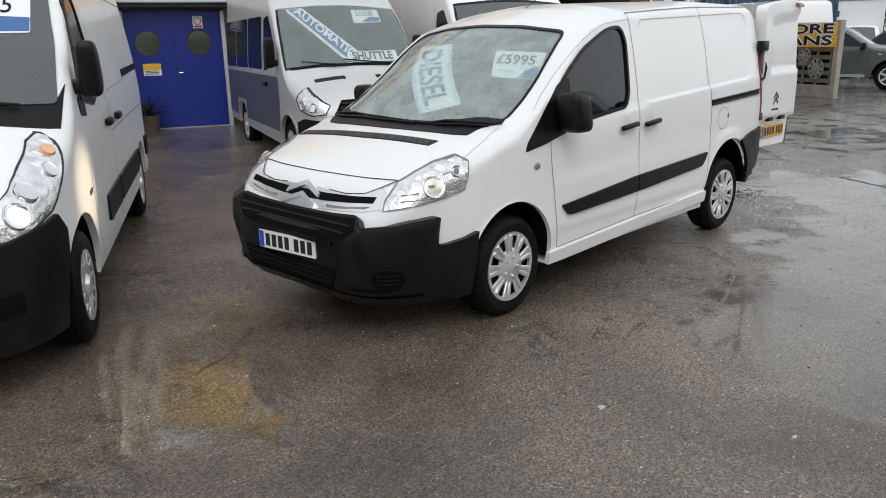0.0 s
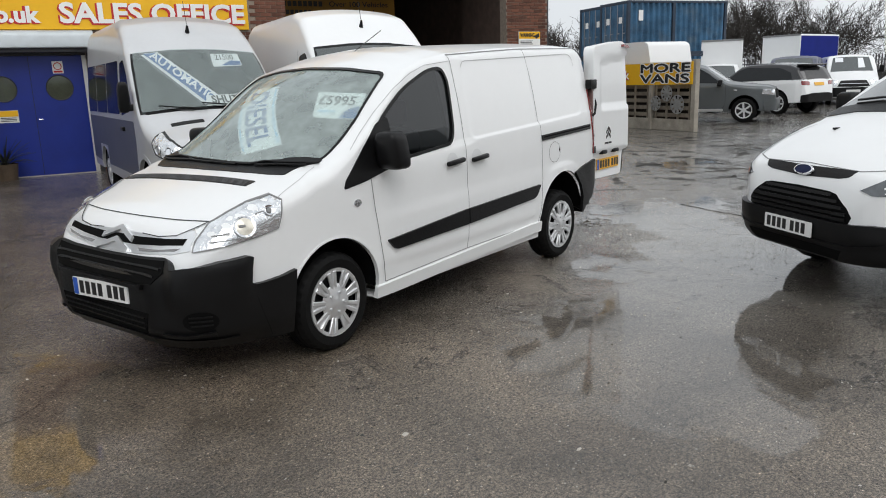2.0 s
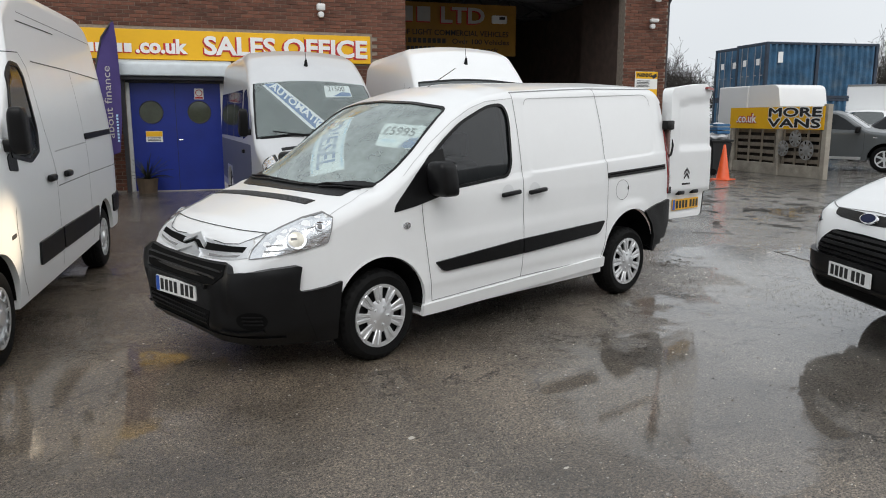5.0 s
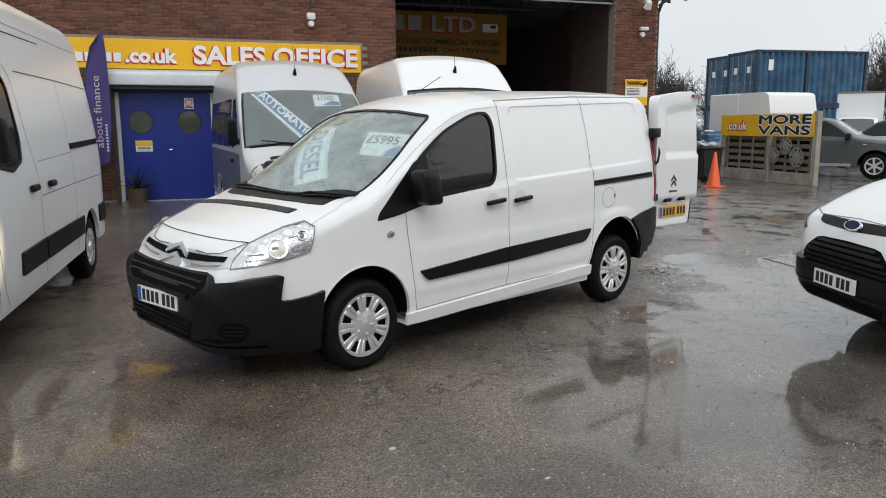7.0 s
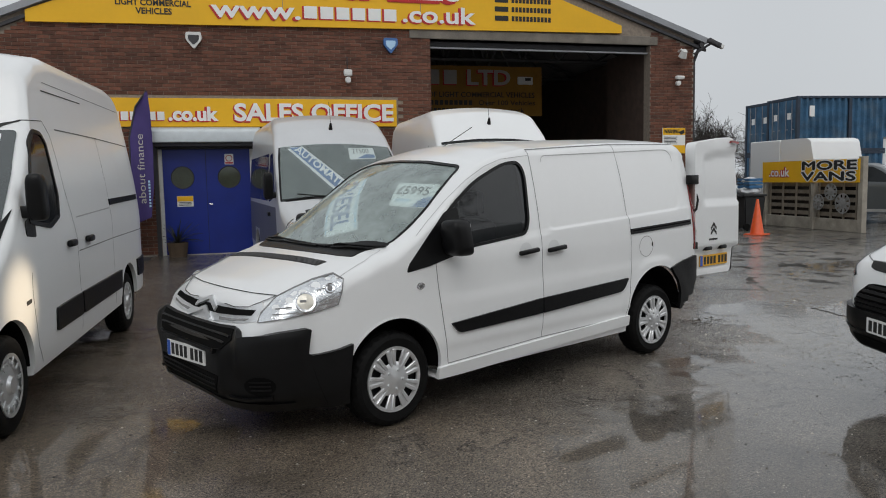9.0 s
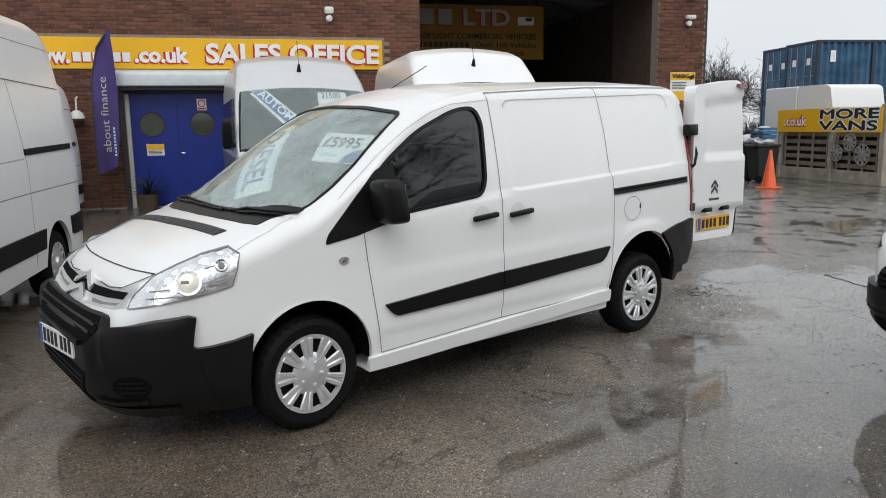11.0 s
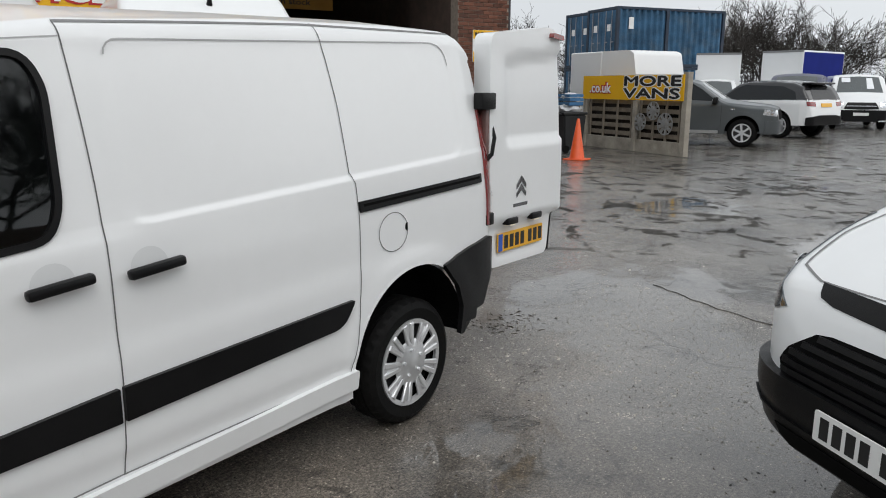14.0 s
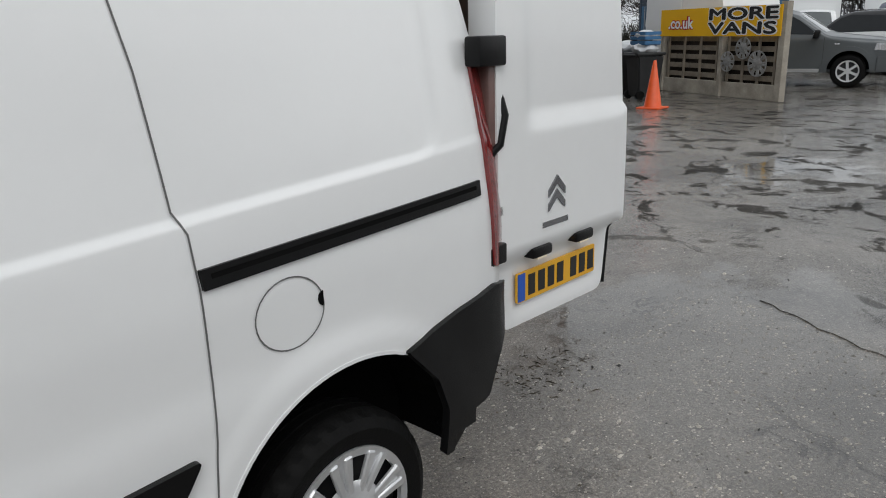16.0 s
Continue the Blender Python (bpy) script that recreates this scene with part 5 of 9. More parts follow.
    letters("digit", drape(fit_words("\u00a35995", 0.08, 0.86, 0.14, 0.50, False), qc, -0.012, 0.0), BLACKINK, cd)
    lay("card_wave", [(0.62, 0.98), (0.70, 0.72), (0.86, 0.55), (0.98, 0.52), (0.98, 0.98)], qc, BANNERB, cd, -0.012, 0.0, 0.1)
    part("card_line", drape(ribbon([(0.12, 0.74), (0.5, 0.74)], 0.07, 0.1), qc, -0.012, 0.0), PALEBLUE, cd)
    # open rear door: a leaf standing out behind, hinged at the near corner
    leaf = thing_leaf(van)
    return van


def thing_leaf(van):
    W, lo, hi = 0.80, 0.655, 2.04
    M = Matrix.Translation((3.69, 0.0, 0)) @ Matrix.Rotation(radians(-1.0), 4, "Z")
    outline = rounded([(0.0, 0.90), (0.055, 0.66), (0.70, 0.655), (0.73, 0.90), (0.80, 0.93), (0.80, 1.40), (0.765, 1.99), (0.66, 2.05), (0.02, 1.98), (0.0, 1.55)], [0.02, 0.05, 0.05, 0.02, 0.03, 0.05, 0.06, 0.08, 0.06, 0.02])
    bm = flat(outline, 0.035)
    out, top, low = bmesh.new(), {}, {}

    def edge(v, w):
        t = min(max(v / w, 0.0), 1.0)
        return t * t * (3 - 2 * t)
    for v in bm.verts:
        x, z = v.co.x, v.co.y
        d = 0.05 * (z - 0.65) * 0.5 * max(0.0, z - 1.2)
        sink = 0.02 * edge(x - 0.16, 0.03) * edge(z - 1.36 - 0.02 * (x - 0.2), 0.03) * edge(1.90 + 0.10 * x - 0.06 - z, 0.03)
        lower = 0.035 * edge(0.935 - z, 0.03)
        pl = 0.012 * edge(0.17 - abs(x - 0.40) + 0.13, 0.02) * edge(0.88 - z, 0.015) * edge(z - 0.70, 0.015)
        bulge = 0.006 * edge(z - 1.86, 0.12)
        top[v] = out.verts.new((x, d + sink + lower + pl - bulge, z))
        low[v] = out.verts.new((x, d + 0.09 + 0.02, z))
    for f in bm.faces:
        out.faces.new([top[v] for v in f.verts])
        out.faces.new([low[v] for v in reversed(f.verts)])
    for e in bm.edges:
        if e.is_boundary:
            lp = e.link_loops[0]
            a, b = lp.vert, lp.link_loop_next.vert
            out.faces.new((top[b], top[a], low[a], low[b]))
    bm.free()
    bmesh.ops.recalc_face_normals(out, faces=out.faces)
    leaf = part("rear_door", moved(out, M), WHITE, van, "open white rear door", 45)
    part("door_rubber", moved(tube([(0.722, 0.05, 0.67), (0.748, 0.05, 0.90), (0.818, 0.035, 0.95), (0.818, 0.05, 1.4), (0.788, 0.08, 1.97)], 0.015, 6), M), PLASTIC, leaf)
    for z0, z1 in ((1.575, 1.665), (0.935, 1.005)):
        part("hinge", moved(box(-0.10, 0.03, -0.014, 0.05, z0, z1, 0.008), M), PLASTIC, leaf, "black door hinge", 40)
    part("brake_light", moved(prism(rounded([(0.63, 1.985), (0.765, 1.972), (0.758, 2.0), (0.64, 2.013)], 0.01), 1, -0.012, 0.03), M), REDLENS, leaf, "red high brake light")
    for x0 in (0.18, 0.45):
        part("plate_lamp", moved(box(x0, x0 + 0.115, -0.012, 0.05, 0.905, 0.945, 0.01), M), PLASTIC, leaf, "", 40)
        part("plate_lamp_bulb", moved(box(x0 + 0.03, x0 + 0.085, -0.006, 0.04, 0.899, 0.906), M), LAMPON, leaf)
    # maker's badge as a plain chevron pair
    ch = bmesh.new()
    for k in (0, 0.05):
        prism([(0.305, 1.06 + k), (0.355, 1.105 + k), (0.405, 1.06 + k), (0.405, 1.085 + k), (0.355, 1.135 + k), (0.305, 1.085 + k)], 1, -0.006, 0.002, ch)
    part("badge", moved(ch, M @ Matrix.Translation((-0.03, 0, 0))), DARKCHROME, leaf, "chrome chevron badge")
    part("badge_bar", moved(box(0.245, 0.40, -0.002, 0.004, 1.005, 1.025), M), DARKCHROME, leaf)
    mp = M @ Matrix.Translation((0.385, 0.036, 0.80)) @ Matrix.Rotation(radians(90), 4, "X")
    plate_on(leaf, mp, True, True, 0.50)
    # bare inner edge with wiring seen through the gap
    part("door_edge", moved(box(0.0, 0.06, 0.055, 0.10, 1.0, 1.57, 0.004), M), CHROME, leaf, "bare metal door shut")
    part("wiring_sleeve", moved(tube([(0.03, 0.03, 1.52), (0.035, 0.0, 1.42), (0.01, 0.0, 1.33), (-0.03, 0.03, 1.28)], 0.013, 8), M), PLASTIC, leaf, "", 60)
    part("door_check", moved(box(-0.04, 0.03, 0.0, 0.04, 1.09, 1.13, 0.006), M), PLASTIC, leaf)
    return leaf


build_hero()
for yy, aim, power, wide in ((0.30, (-4.0, 0.30, 0.62), 9, 95), (1.48, (-1.92, 1.86, 0.86), 45, 46)):
    ld = bpy.data.lights.new("headlamp", "SPOT")
    ld.energy, ld.color, ld.spot_size, ld.spot_blend, ld.shadow_soft_size = power, (1.0, 0.80, 0.55), radians(wide), 0.9, 0.04
    lo = new("headlamp", ld)
    lo.matrix_world = look((-1.0 if yy > 1 else -0.98, yy, 0.93), aim)
# sales building --------------------------------------------------------------
BRICK = material("red_brown_brick", (0.128, 0.049, 0.029), 0.85, var=0.35, scale=9, bump=0.4, bump_scale=90, rand=0.36, dirt=0.35, dirt_colour=(0.09, 0.05, 0.04))
MORTAR = material("mortar", (0.26, 0.215, 0.175), 0.95, var=0.3, scale=15, bump=0.3)
CONCRETE = material("weathered_concrete", (0.30, 0.28, 0.25), 0.85, var=0.25, scale=4, bump=0.3, bump_scale=80, dirt=0.5, dirt_colour=(0.10, 0.09, 0.07))
FASCIA = material("grey_roof_metal", (0.30, 0.31, 0.33), 0.5, 0.2, var=0.15, scale=3, dirt=0.3)
ROOFSHEET = material("roof_sheet", (0.22, 0.22, 0.23), 0.7, var=0.2, scale=2, dirt=0.3)
SIGNY = material("yellow_sign_board", (0.86, 0.47, 0.006), 0.5, var=0.06, scale=1.2, dirt=0.12, dirt_colour=(0.4, 0.25, 0.05))
SIGNRED = material("red_sign_print", (0.50, 0.02, 0.02), 0.5, var=0.06)
SIGNWHITE = material("white_sign_print", (0.84, 0.84, 0.82), 0.5, var=0.04)
BLUEDOOR = material("blue_painted_door", (0.007, 0.024, 0.23), 0.38, var=0.12, scale=3, bump=0.05, bump_scale=40, dirt=0.15, dirt_colour=(0.01, 0.015, 0.08))
JAMB = material("white_painted_frame", (0.62, 0.62, 0.60), 0.5, var=0.1, dirt=0.3, dirt_colour=(0.3, 0.28, 0.25))
SHUTTERBOX = material("pale_grey_shutter_box", (0.48, 0.52, 0.54), 0.4, 0.2, var=0.1, dirt=0.3, dirt_colour=(0.3, 0.3, 0.28))
STEEL = material("dark_steel", (0.06, 0.06, 0.065), 0.6, 0.4, var=0.2, dirt=0.3, dirt_colour=(0.1, 0.06, 0.04))
# brick colour darkened to carry the shade inside the bay
INNERWALL = material("shaded_inner_brick", (0.07, 0.045, 0.035), 0.9, var=0.35, scale=5, bump=0.3, dirt=0.5, dirt_colour=(0.03, 0.025, 0.02))
SKYLIGHT = material("glowing_skylight", (0.75, 0.78, 0.80), 0.6, emit=0.3)
NAVY = material("navy_printed_cloth", (0.055, 0.035, 0.16), 0.7, var=0.15, scale=4)
LAMPWHITE = material("white_plastic_fitting", (0.7, 0.7, 0.68), 0.4, var=0.05)

SL, SR, DEPTH = -7.05, 9.78, 18.0
APEX = (1.36, 7.73)
DOOR_S0, DOOR_S1, DOOR_TOP = -2.60, -0.72, 2.44
OPEN0, OPEN1, OPEN_TOP = 3.17, 8.60, 4.75
BASE = 0.05


def roof_z(s):
    return APEX[1] - (0.425 if s < APEX[0] else 0.335) * abs(s - APEX[0])


def sign_letters(parent, name, text, height, centre, width, front=SIGNWHITE, shadow=SIGNRED, y=-0.066, bold=0.016, shift=0.03, label=""):
    """Raised letters in the facade's plane, with a printed red shadow behind; fitted to a width."""
    for mat, dx, dz, yy, nm in ((shadow, -shift, -shift * 0.6, y + 0.004, name + "_shadow"), (front, 0, 0, y, name)):
        if mat is None:
            continue
        bm = lettering(text, height, 0.006, "CENTER", 1.0, bold * (1.7 if mat is shadow else 1.0))
        xs = [v.co.x for v in bm.verts]
        k = width / (max(xs) - min(xs))
        mid = (max(xs) + min(xs)) / 2
        for v in bm.verts:
            v.co.x = (v.co.x - mid) * k
        bm.transform(Matrix.Translation((centre[0] + dx, yy, centre[1] + dz)) @ Matrix.Rotation(radians(90), 4, "X"))
        letters("letter" if mat is front else "letter_shadow", bm, mat, parent, label if mat is front else "")


def bars(parent, name, rows, mat, y):
    """Plain bars (s0, s1, z0, z1) standing in for characters."""
    for s0, s1, z0, z1 in rows:
        part(name, box(s0, s1, y - 0.004, y, z0, z1), mat, parent)


def name_bars(parent, s0, s1, z0, h, y):
    """Six plain bars with a red edge, in place of a name."""
    w = (s1 - s0) / 6
    for k in range(6):
        a, b = s0 + k * w + 0.06 * w, s0 + (k + 1) * w - 0.14 * w
        part("sign_bar", box(a - 0.12 * w, b - 0.08 * w, y, y + 0.012, z0 - 0.1 * h, z0 + h), SIGNRED, parent)
        part("sign_bar", box(a, b, y - 0.004, y, z0, z0 + h), SIGNWHITE, parent)


def build_building():
    hall = thing("sales_building", FACADE, "red-brown brick sales hall with yellow gable sign and open bay", "building", kind="structure")
    # front wall as mortar core with openings
    outline = [(SL, BASE), (DOOR_S0, BASE), (DOOR_S0, DOOR_TOP), (DOOR_S1, DOOR_TOP), (DOOR_S1, BASE), (OPEN0, BASE), (OPEN0, OPEN_TOP), (OPEN1, OPEN_TOP), (OPEN1, BASE), (SR, BASE), (SR, roof_z(SR)), APEX, (SL, roof_z(SL))]
    bm = prism(outline, 1, 0.012, 0.30)
    bmesh.ops.triangulate(bm, faces=[f for f in bm.faces if len(f.verts) > 4])
    wall = part("wall_front", bm, MORTAR, hall, "mortar bed of the front wall")
    side = bmesh.new()
    box(SR - 0.3, SR, 0.3, DEPTH, BASE, roof_z(SR), 0, side)
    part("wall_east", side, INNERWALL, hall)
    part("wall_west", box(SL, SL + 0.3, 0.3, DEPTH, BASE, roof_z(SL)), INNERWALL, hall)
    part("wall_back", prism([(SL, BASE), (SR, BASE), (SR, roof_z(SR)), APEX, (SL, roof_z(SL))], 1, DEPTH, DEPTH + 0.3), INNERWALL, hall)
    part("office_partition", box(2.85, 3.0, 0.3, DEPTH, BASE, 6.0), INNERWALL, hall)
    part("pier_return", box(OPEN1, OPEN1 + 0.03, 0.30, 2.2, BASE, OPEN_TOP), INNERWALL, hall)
    # roof sheets and verge
    for a, b in (((SL - 0.35, roof_z(SL - 0.35)), APEX), (APEX, (SR + 0.30, roof_z(SR + 0.30)))):
        poly = [a, b, (b[0], b[1] + 0.10), (a[0], a[1] + 0.10)]
        part("roof", prism(poly, 1, -0.02, DEPTH + 0.5), ROOFSHEET, hall, "low-pitched grey sheet roof")
        poly = [(a[0], a[1] - 0.0), (b[0], b[1] - 0.0), (b[0], b[1] + 0.14), (a[0], a[1] + 0.14)]
        part("verge_trim", prism(poly, 1, -0.12, -0.022), FASCIA, hall, "grey metal verge trim")
        poly = [(a[0], a[1] - 0.17), (b[0], b[1] - 0.17), (b[0], b[1] - 0.102), (a[0], a[1] - 0.102)]
        part("verge_board", prism(poly, 1, -0.06, 0.01), STEEL, hall)
    part("ridge_cap", box(APEX[0] - 0.05, APEX[0] + 0.05, -0.17, -0.05, APEX[1] - 0.16, APEX[1] + 0.20, 0.02), STEEL, hall)
    # lintel and roller shutter at the bay
    part("lintel", box(2.70, 8.78, -0.03, 0.30, 4.75, 4.955, 0.015), STAINED, hall, "stained concrete lintel")
    part("shutter_rail", box(OPEN0, OPEN1, 0.10, 0.16, 4.56, 4.60, 0.008), FASCIA, hall)
    part("shutter_roll", box(OPEN0, OPEN1, 0.18, 0.50, 4.61, 4.748, 0.03), STEEL, hall, "rolled-up steel shutter")
    # trusses and skylight
    for yy in (2.6, 6.0, 10.0, 14.0):
        tr = bmesh.new()
        tube([(3.0, yy, 4.75), (SR - 0.3, yy, 4.75)], 0.05, 6, tr)
        tube([(3.0, yy, roof_z(3.0) - 0.15), (SR - 0.3, yy, roof_z(SR - 0.3) - 0.15)], 0.05, 6, tr)
        for k in range(6):
            s0, s1 = 3.2 + k * 1.05, 3.7 + k * 1.05
            tube([(s0, yy, 4.75), (s1, yy, roof_z(s1) - 0.15)], 0.03, 6, tr)
            tube([(s1, yy, roof_z(s1) - 0.15), (s1 + 0.5, yy, 4.75)], 0.03, 6, tr)
        part("roof_truss", tr, STEEL, hall, "dark steel roof truss")
    # the panels glow in place of daylight coming through the roof
    for s0 in (4.2, 6.6):
        z = roof_z(s0 + 0.4)
        part("skylight", moved(box(-0.45, 0.45, 3.6, 6.2, -0.02, 0.0), Matrix.Translation((s0 + 0.4, 0, z - 0.03)) @ Matrix.Rotation(math.atan(0.335), 4, "Y")), SKYLIGHT, hall, "milky skylight panel")
    # blue double door
    door = part("door_1", box(DOOR_S0 + 0.07, DOOR_S1 - 0.07, 0.10, 0.15, 0.19, DOOR_TOP - 0.06, 0.004), BLUEDOOR, hall, "blue painted double door with round windows")
    mid = (DOOR_S0 + DOOR_S1) / 2 - 0.02
    part("door_joint", box(mid - 0.004, mid + 0.004, 0.094, 0.101, 0.2, DOOR_TOP - 0.07), SEAM, door)
    for s0 in (mid - 0.47, mid + 0.46):
        m = Matrix.Translation((s0, 0.095, 1.80))
        part("porthole_frame", lathe([(0.210, 0.0), (0.228, -0.012), (0.234, 0.006)], 32, m), STEEL, door, "", 40)
        part("porthole", lathe([(0.001, -0.003), (0.214, -0.003), (0.214, 0.005), (0.001, 0.005)], 32, m), PORTGLASS, door, "round window pane")
    part("door_handle", tube([(mid + 0.04, 0.06, 1.24), (mid + 0.11, 0.06, 1.237)], 0.010, 8), CHROME, door, "small chrome door handle")
    for s0, s1 in ((DOOR_S0, DOOR_S0 + 0.07), (DOOR_S1 - 0.07, DOOR_S1)):
        part("door_jamb", box(s0, s1, 0.02, 0.16, 0.16, DOOR_TOP - 0.06, 0.006), JAMB, hall, "white painted door jamb")
    part("door_head", box(DOOR_S0, DOOR_S1, 0.02, 0.2, DOOR_TOP - 0.06, DOOR_TOP + 0.05, 0.004), STEEL, hall)
    part("door_step", box(DOOR_S0, DOOR_S1, -0.10, 0.3, 0.08, 0.205, 0.01), CONCRETE, hall)
    notice = part("door_notice", box(mid + 0.38, mid + 0.56, 0.092, 0.097, 2.06, 2.28), SIGNWHITE, door, "white no-smoking notice")
    part("notice_ring", lathe([(0.055, -0.004), (0.07, -0.004), (0.07, 0.0), (0.055, 0.0)], 24, Matrix.Translation((mid + 0.47, 0.09, 2.19))), SIGNRED, notice)
    part("notice_bar", box(mid + 0.395, mid + 0.545, 0.088, 0.092, 2.075, 2.11), SIGNRED, notice)
    note2 = part("door_notice", box(mid - 0.60, mid - 0.28, 0.092, 0.097, 1.20, 1.42), SIGNWHITE, door, "white and yellow notice on the door")
    part("notice_panel", box(mid - 0.595, mid - 0.285, 0.088, 0.092, 1.31, 1.415), SIGNY, note2)
    for k in range(3):
        part("notice_line", box(mid - 0.57, mid - 0.32, 0.088, 0.092, 1.225 + k * 0.027, 1.237 + k * 0.027), BLACKINK, note2)
    # shutter box over the door
    bx = prism(rounded([(-0.33, 2.50), (0.02, 2.50), (0.02, 2.83), (-0.28, 2.80)], [0.03, 0, 0, 0.09]), 0, DOOR_S0 - 0.10, DOOR_S1 + 0.16)
    part("shutter_box", bx, SHUTTERBOX, hall, "pale grey roller shutter box", 40)
    part("shutter_slot", box(DOOR_S0 - 0.06, DOOR_S1 + 0.12, -0.24, 0.0, 2.43, 2.50, 0.005), STEEL, hall)
    for s0 in (DOOR_S0 - 0.09, DOOR_S1 + 0.01):
        part("shutter_guide", box(s0, s0 + 0.08, -0.04, 0.012, 0.15, 2.50, 0.004), STEEL, hall)
    # strip sign
    strip = part("office_sign", box(-4.35, 2.37, -0.055, -0.004, 2.835, 3.41, 0.006), SIGNY, hall, "yellow strip sign with white lettering")
    sign_letters(strip, "sign_words", "SALES OFFICE", 0.34, (0.62, 3.11), 3.36, label="white sales office lettering")
    sign_letters(strip, "sign_words", "www.", 0.26, (-3.86, 3.06), 0.78, label="white web address lettering", shift=0.02)
    name_bars(strip, -3.43, -2.40, 2.965, 0.17, -0.062)
    sign_letters(strip, "sign_words", ".co.uk", 0.26, (-1.86, 3.08), 0.98, label="white web address lettering", shift=0.02)
    # gable board
    bd = prism([(-4.85, 4.84), (7.80, 5.0), (7.80, 5.17), (1.38, 7.42), (-4.85, 5.06)], 1, -0.07, -0.01)
    board = part("gable_sign", bd, SIGNY, hall, "large yellow gable sign board")
    sign_letters(board, "sign_words", "VAN SALES", 0.66, (1.40, 5.87), 5.05, y=-0.085, bold=0.03, shift=0.08, label="white van sales lettering")
    bars(board, "sign_bar", [(0.42, 0.92, 6.31, 7.05), (1.02, 1.72, 6.31, 7.05), (1.82, 2.30, 6.31, 7.05)], SIGNRED, -0.072)
    bars(board, "sign_bar", [(0.50, 0.97, 6.38, 7.08), (1.10, 1.76, 6.38, 7.08), (1.90, 2.34, 6.38, 7.08)], SIGNWHITE, -0.080)
    sign_letters(board, "sign_words", "www.", 0.34, (-0.53, 5.20), 1.80, y=-0.085, bold=0.01, shift=0.04, label="white web address lettering")
    name_bars(board, 0.42, 2.46, 5.08, 0.25, -0.080)
    sign_letters(board, "sign_words", ".co.uk", 0.34, (3.38, 5.23), 1.66, y=-0.085, bold=0.01, shift=0.04, label="white web address lettering")
    for k, words in enumerate(("BUYERS & SELLERS", "OF ALL MAKES OF", "LIGHT COMMERCIAL", "VEHICLES")):
        sign_letters(board, "sign_words", words, 0.115, (-2.52, 5.60 - k * 0.163), (1.36, 1.27, 1.42, 0.68)[k], BLACKINK, None, -0.075, 0.004)
    for k in range(3):
        bars(board, "sign_bar", [(4.66, 4.98, 5.58 - k * 0.2, 5.69 - k * 0.2)] + [(5.06 + j * 0.088, 5.125 + j * 0.088, 5.58 - k * 0.2, 5.69 - k * 0.2) for j in range(11)], BLACKINK, -0.072)
    for s0, s1 in ((2.95, 2.96), (0.0, 0.01)):
        part("board_joint", box(s0, s1, -0.0725, -0.069, 5.0, 6.6), SEAMGREY, board)
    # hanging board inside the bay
    inner = part("hanging_sign", box(2.3, 7.46, 4.0, 4.04, 3.42, 4.80), SHADEDSIGN, hall, "yellow sign board hung inside the bay, shade in its colour")
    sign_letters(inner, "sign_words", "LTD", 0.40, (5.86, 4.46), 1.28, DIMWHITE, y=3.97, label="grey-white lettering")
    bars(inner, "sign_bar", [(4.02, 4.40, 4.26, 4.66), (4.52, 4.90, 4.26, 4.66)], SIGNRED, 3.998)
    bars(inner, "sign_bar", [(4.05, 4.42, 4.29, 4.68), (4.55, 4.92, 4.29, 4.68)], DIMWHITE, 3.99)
    sign_letters(inner, "sign_words", "OF LIGHT COMMERCIAL VEHICLES", 0.14, (5.66, 4.0), 3.15, BLACKINK, None, 3.99, 0.003)
    bars(inner, "sign_bar", [(4.0 + j * 0.14, 4.1 + j * 0.14, 3.72, 3.85) for j in range(10)], BLACKINK, 3.998)
    sign_letters(inner, "sign_words", "Over 100 Vehicles", 0.13, (6.40, 3.78), 1.7, BLACKINK, None, 3.99, 0.002)
    sign_letters(inner, "sign_words", "in stock", 0.12, (6.55, 3.57), 0.75, BLACKINK, None, 3.99, 0.002)
    bars(inner, "sign_bar", [(4.0 + j * 0.12, 4.09 + j * 0.12, 3.52, 3.63) for j in range(9)], BLACKINK, 3.998)
    van = part("sign_picture", box(6.72, 7.18, 3.985, 3.998, 4.30, 4.52, 0.03), SIGNWHITE, inner, "small printed van shape")
    part("sign_picture_glass", box(6.95, 7.12, 3.98, 3.985, 4.41, 4.49, 0.0), STEEL, van)
    # gutter end, camera, lights, alarms
    part("gutter", tube([(SR + 0.16, -0.10, roof_z(SR) - 0.12), (SR + 0.16, DEPTH, roof_z(SR) - 0.12)], 0.07, 8), STEEL, hall)
    part("down_pipe", tube([(SR + 0.14, -0.02, roof_z(SR) - 0.16), (SR + 0.05, 0.08, roof_z(SR) - 0.5), (SR + 0.05, 0.08, 0.2)], 0.04, 8), STEEL, hall)
    part("brick_plinth", box(SL, DOOR_S0 - 0.11, -0.03, 0.012, 0.0, 0.22), CONCRETE, hall)
    return hall


PORTGLASS = material("round_window_glass", (0.055, 0.065, 0.045), 0.06, spec=0.9, var=0.4, scale=4)
# sign yellow darkened in its colour for the dim bay
SHADEDSIGN = material("shaded_sign_board", (0.34, 0.17, 0.02), 0.7, var=0.2, scale=2, dirt=0.4, dirt_colour=(0.12, 0.07, 0.03))
# white greyed for the same shade; also the flag's faint print
DIMWHITE = material("dimmed_white_print", (0.45, 0.43, 0.40), 0.7)
STAINED = material("stained_concrete", (0.19, 0.17, 0.145), 0.9, var=0.4, scale=2.5, bump=0.2, dirt=0.6, dirt_colour=(0.07, 0.055, 0.045))
HALL = build_building()


def facade_fitting(name, label, category, s, z):
    return thing(name, FACADE @ Matrix.Translation((s, 0, z)), label, category)


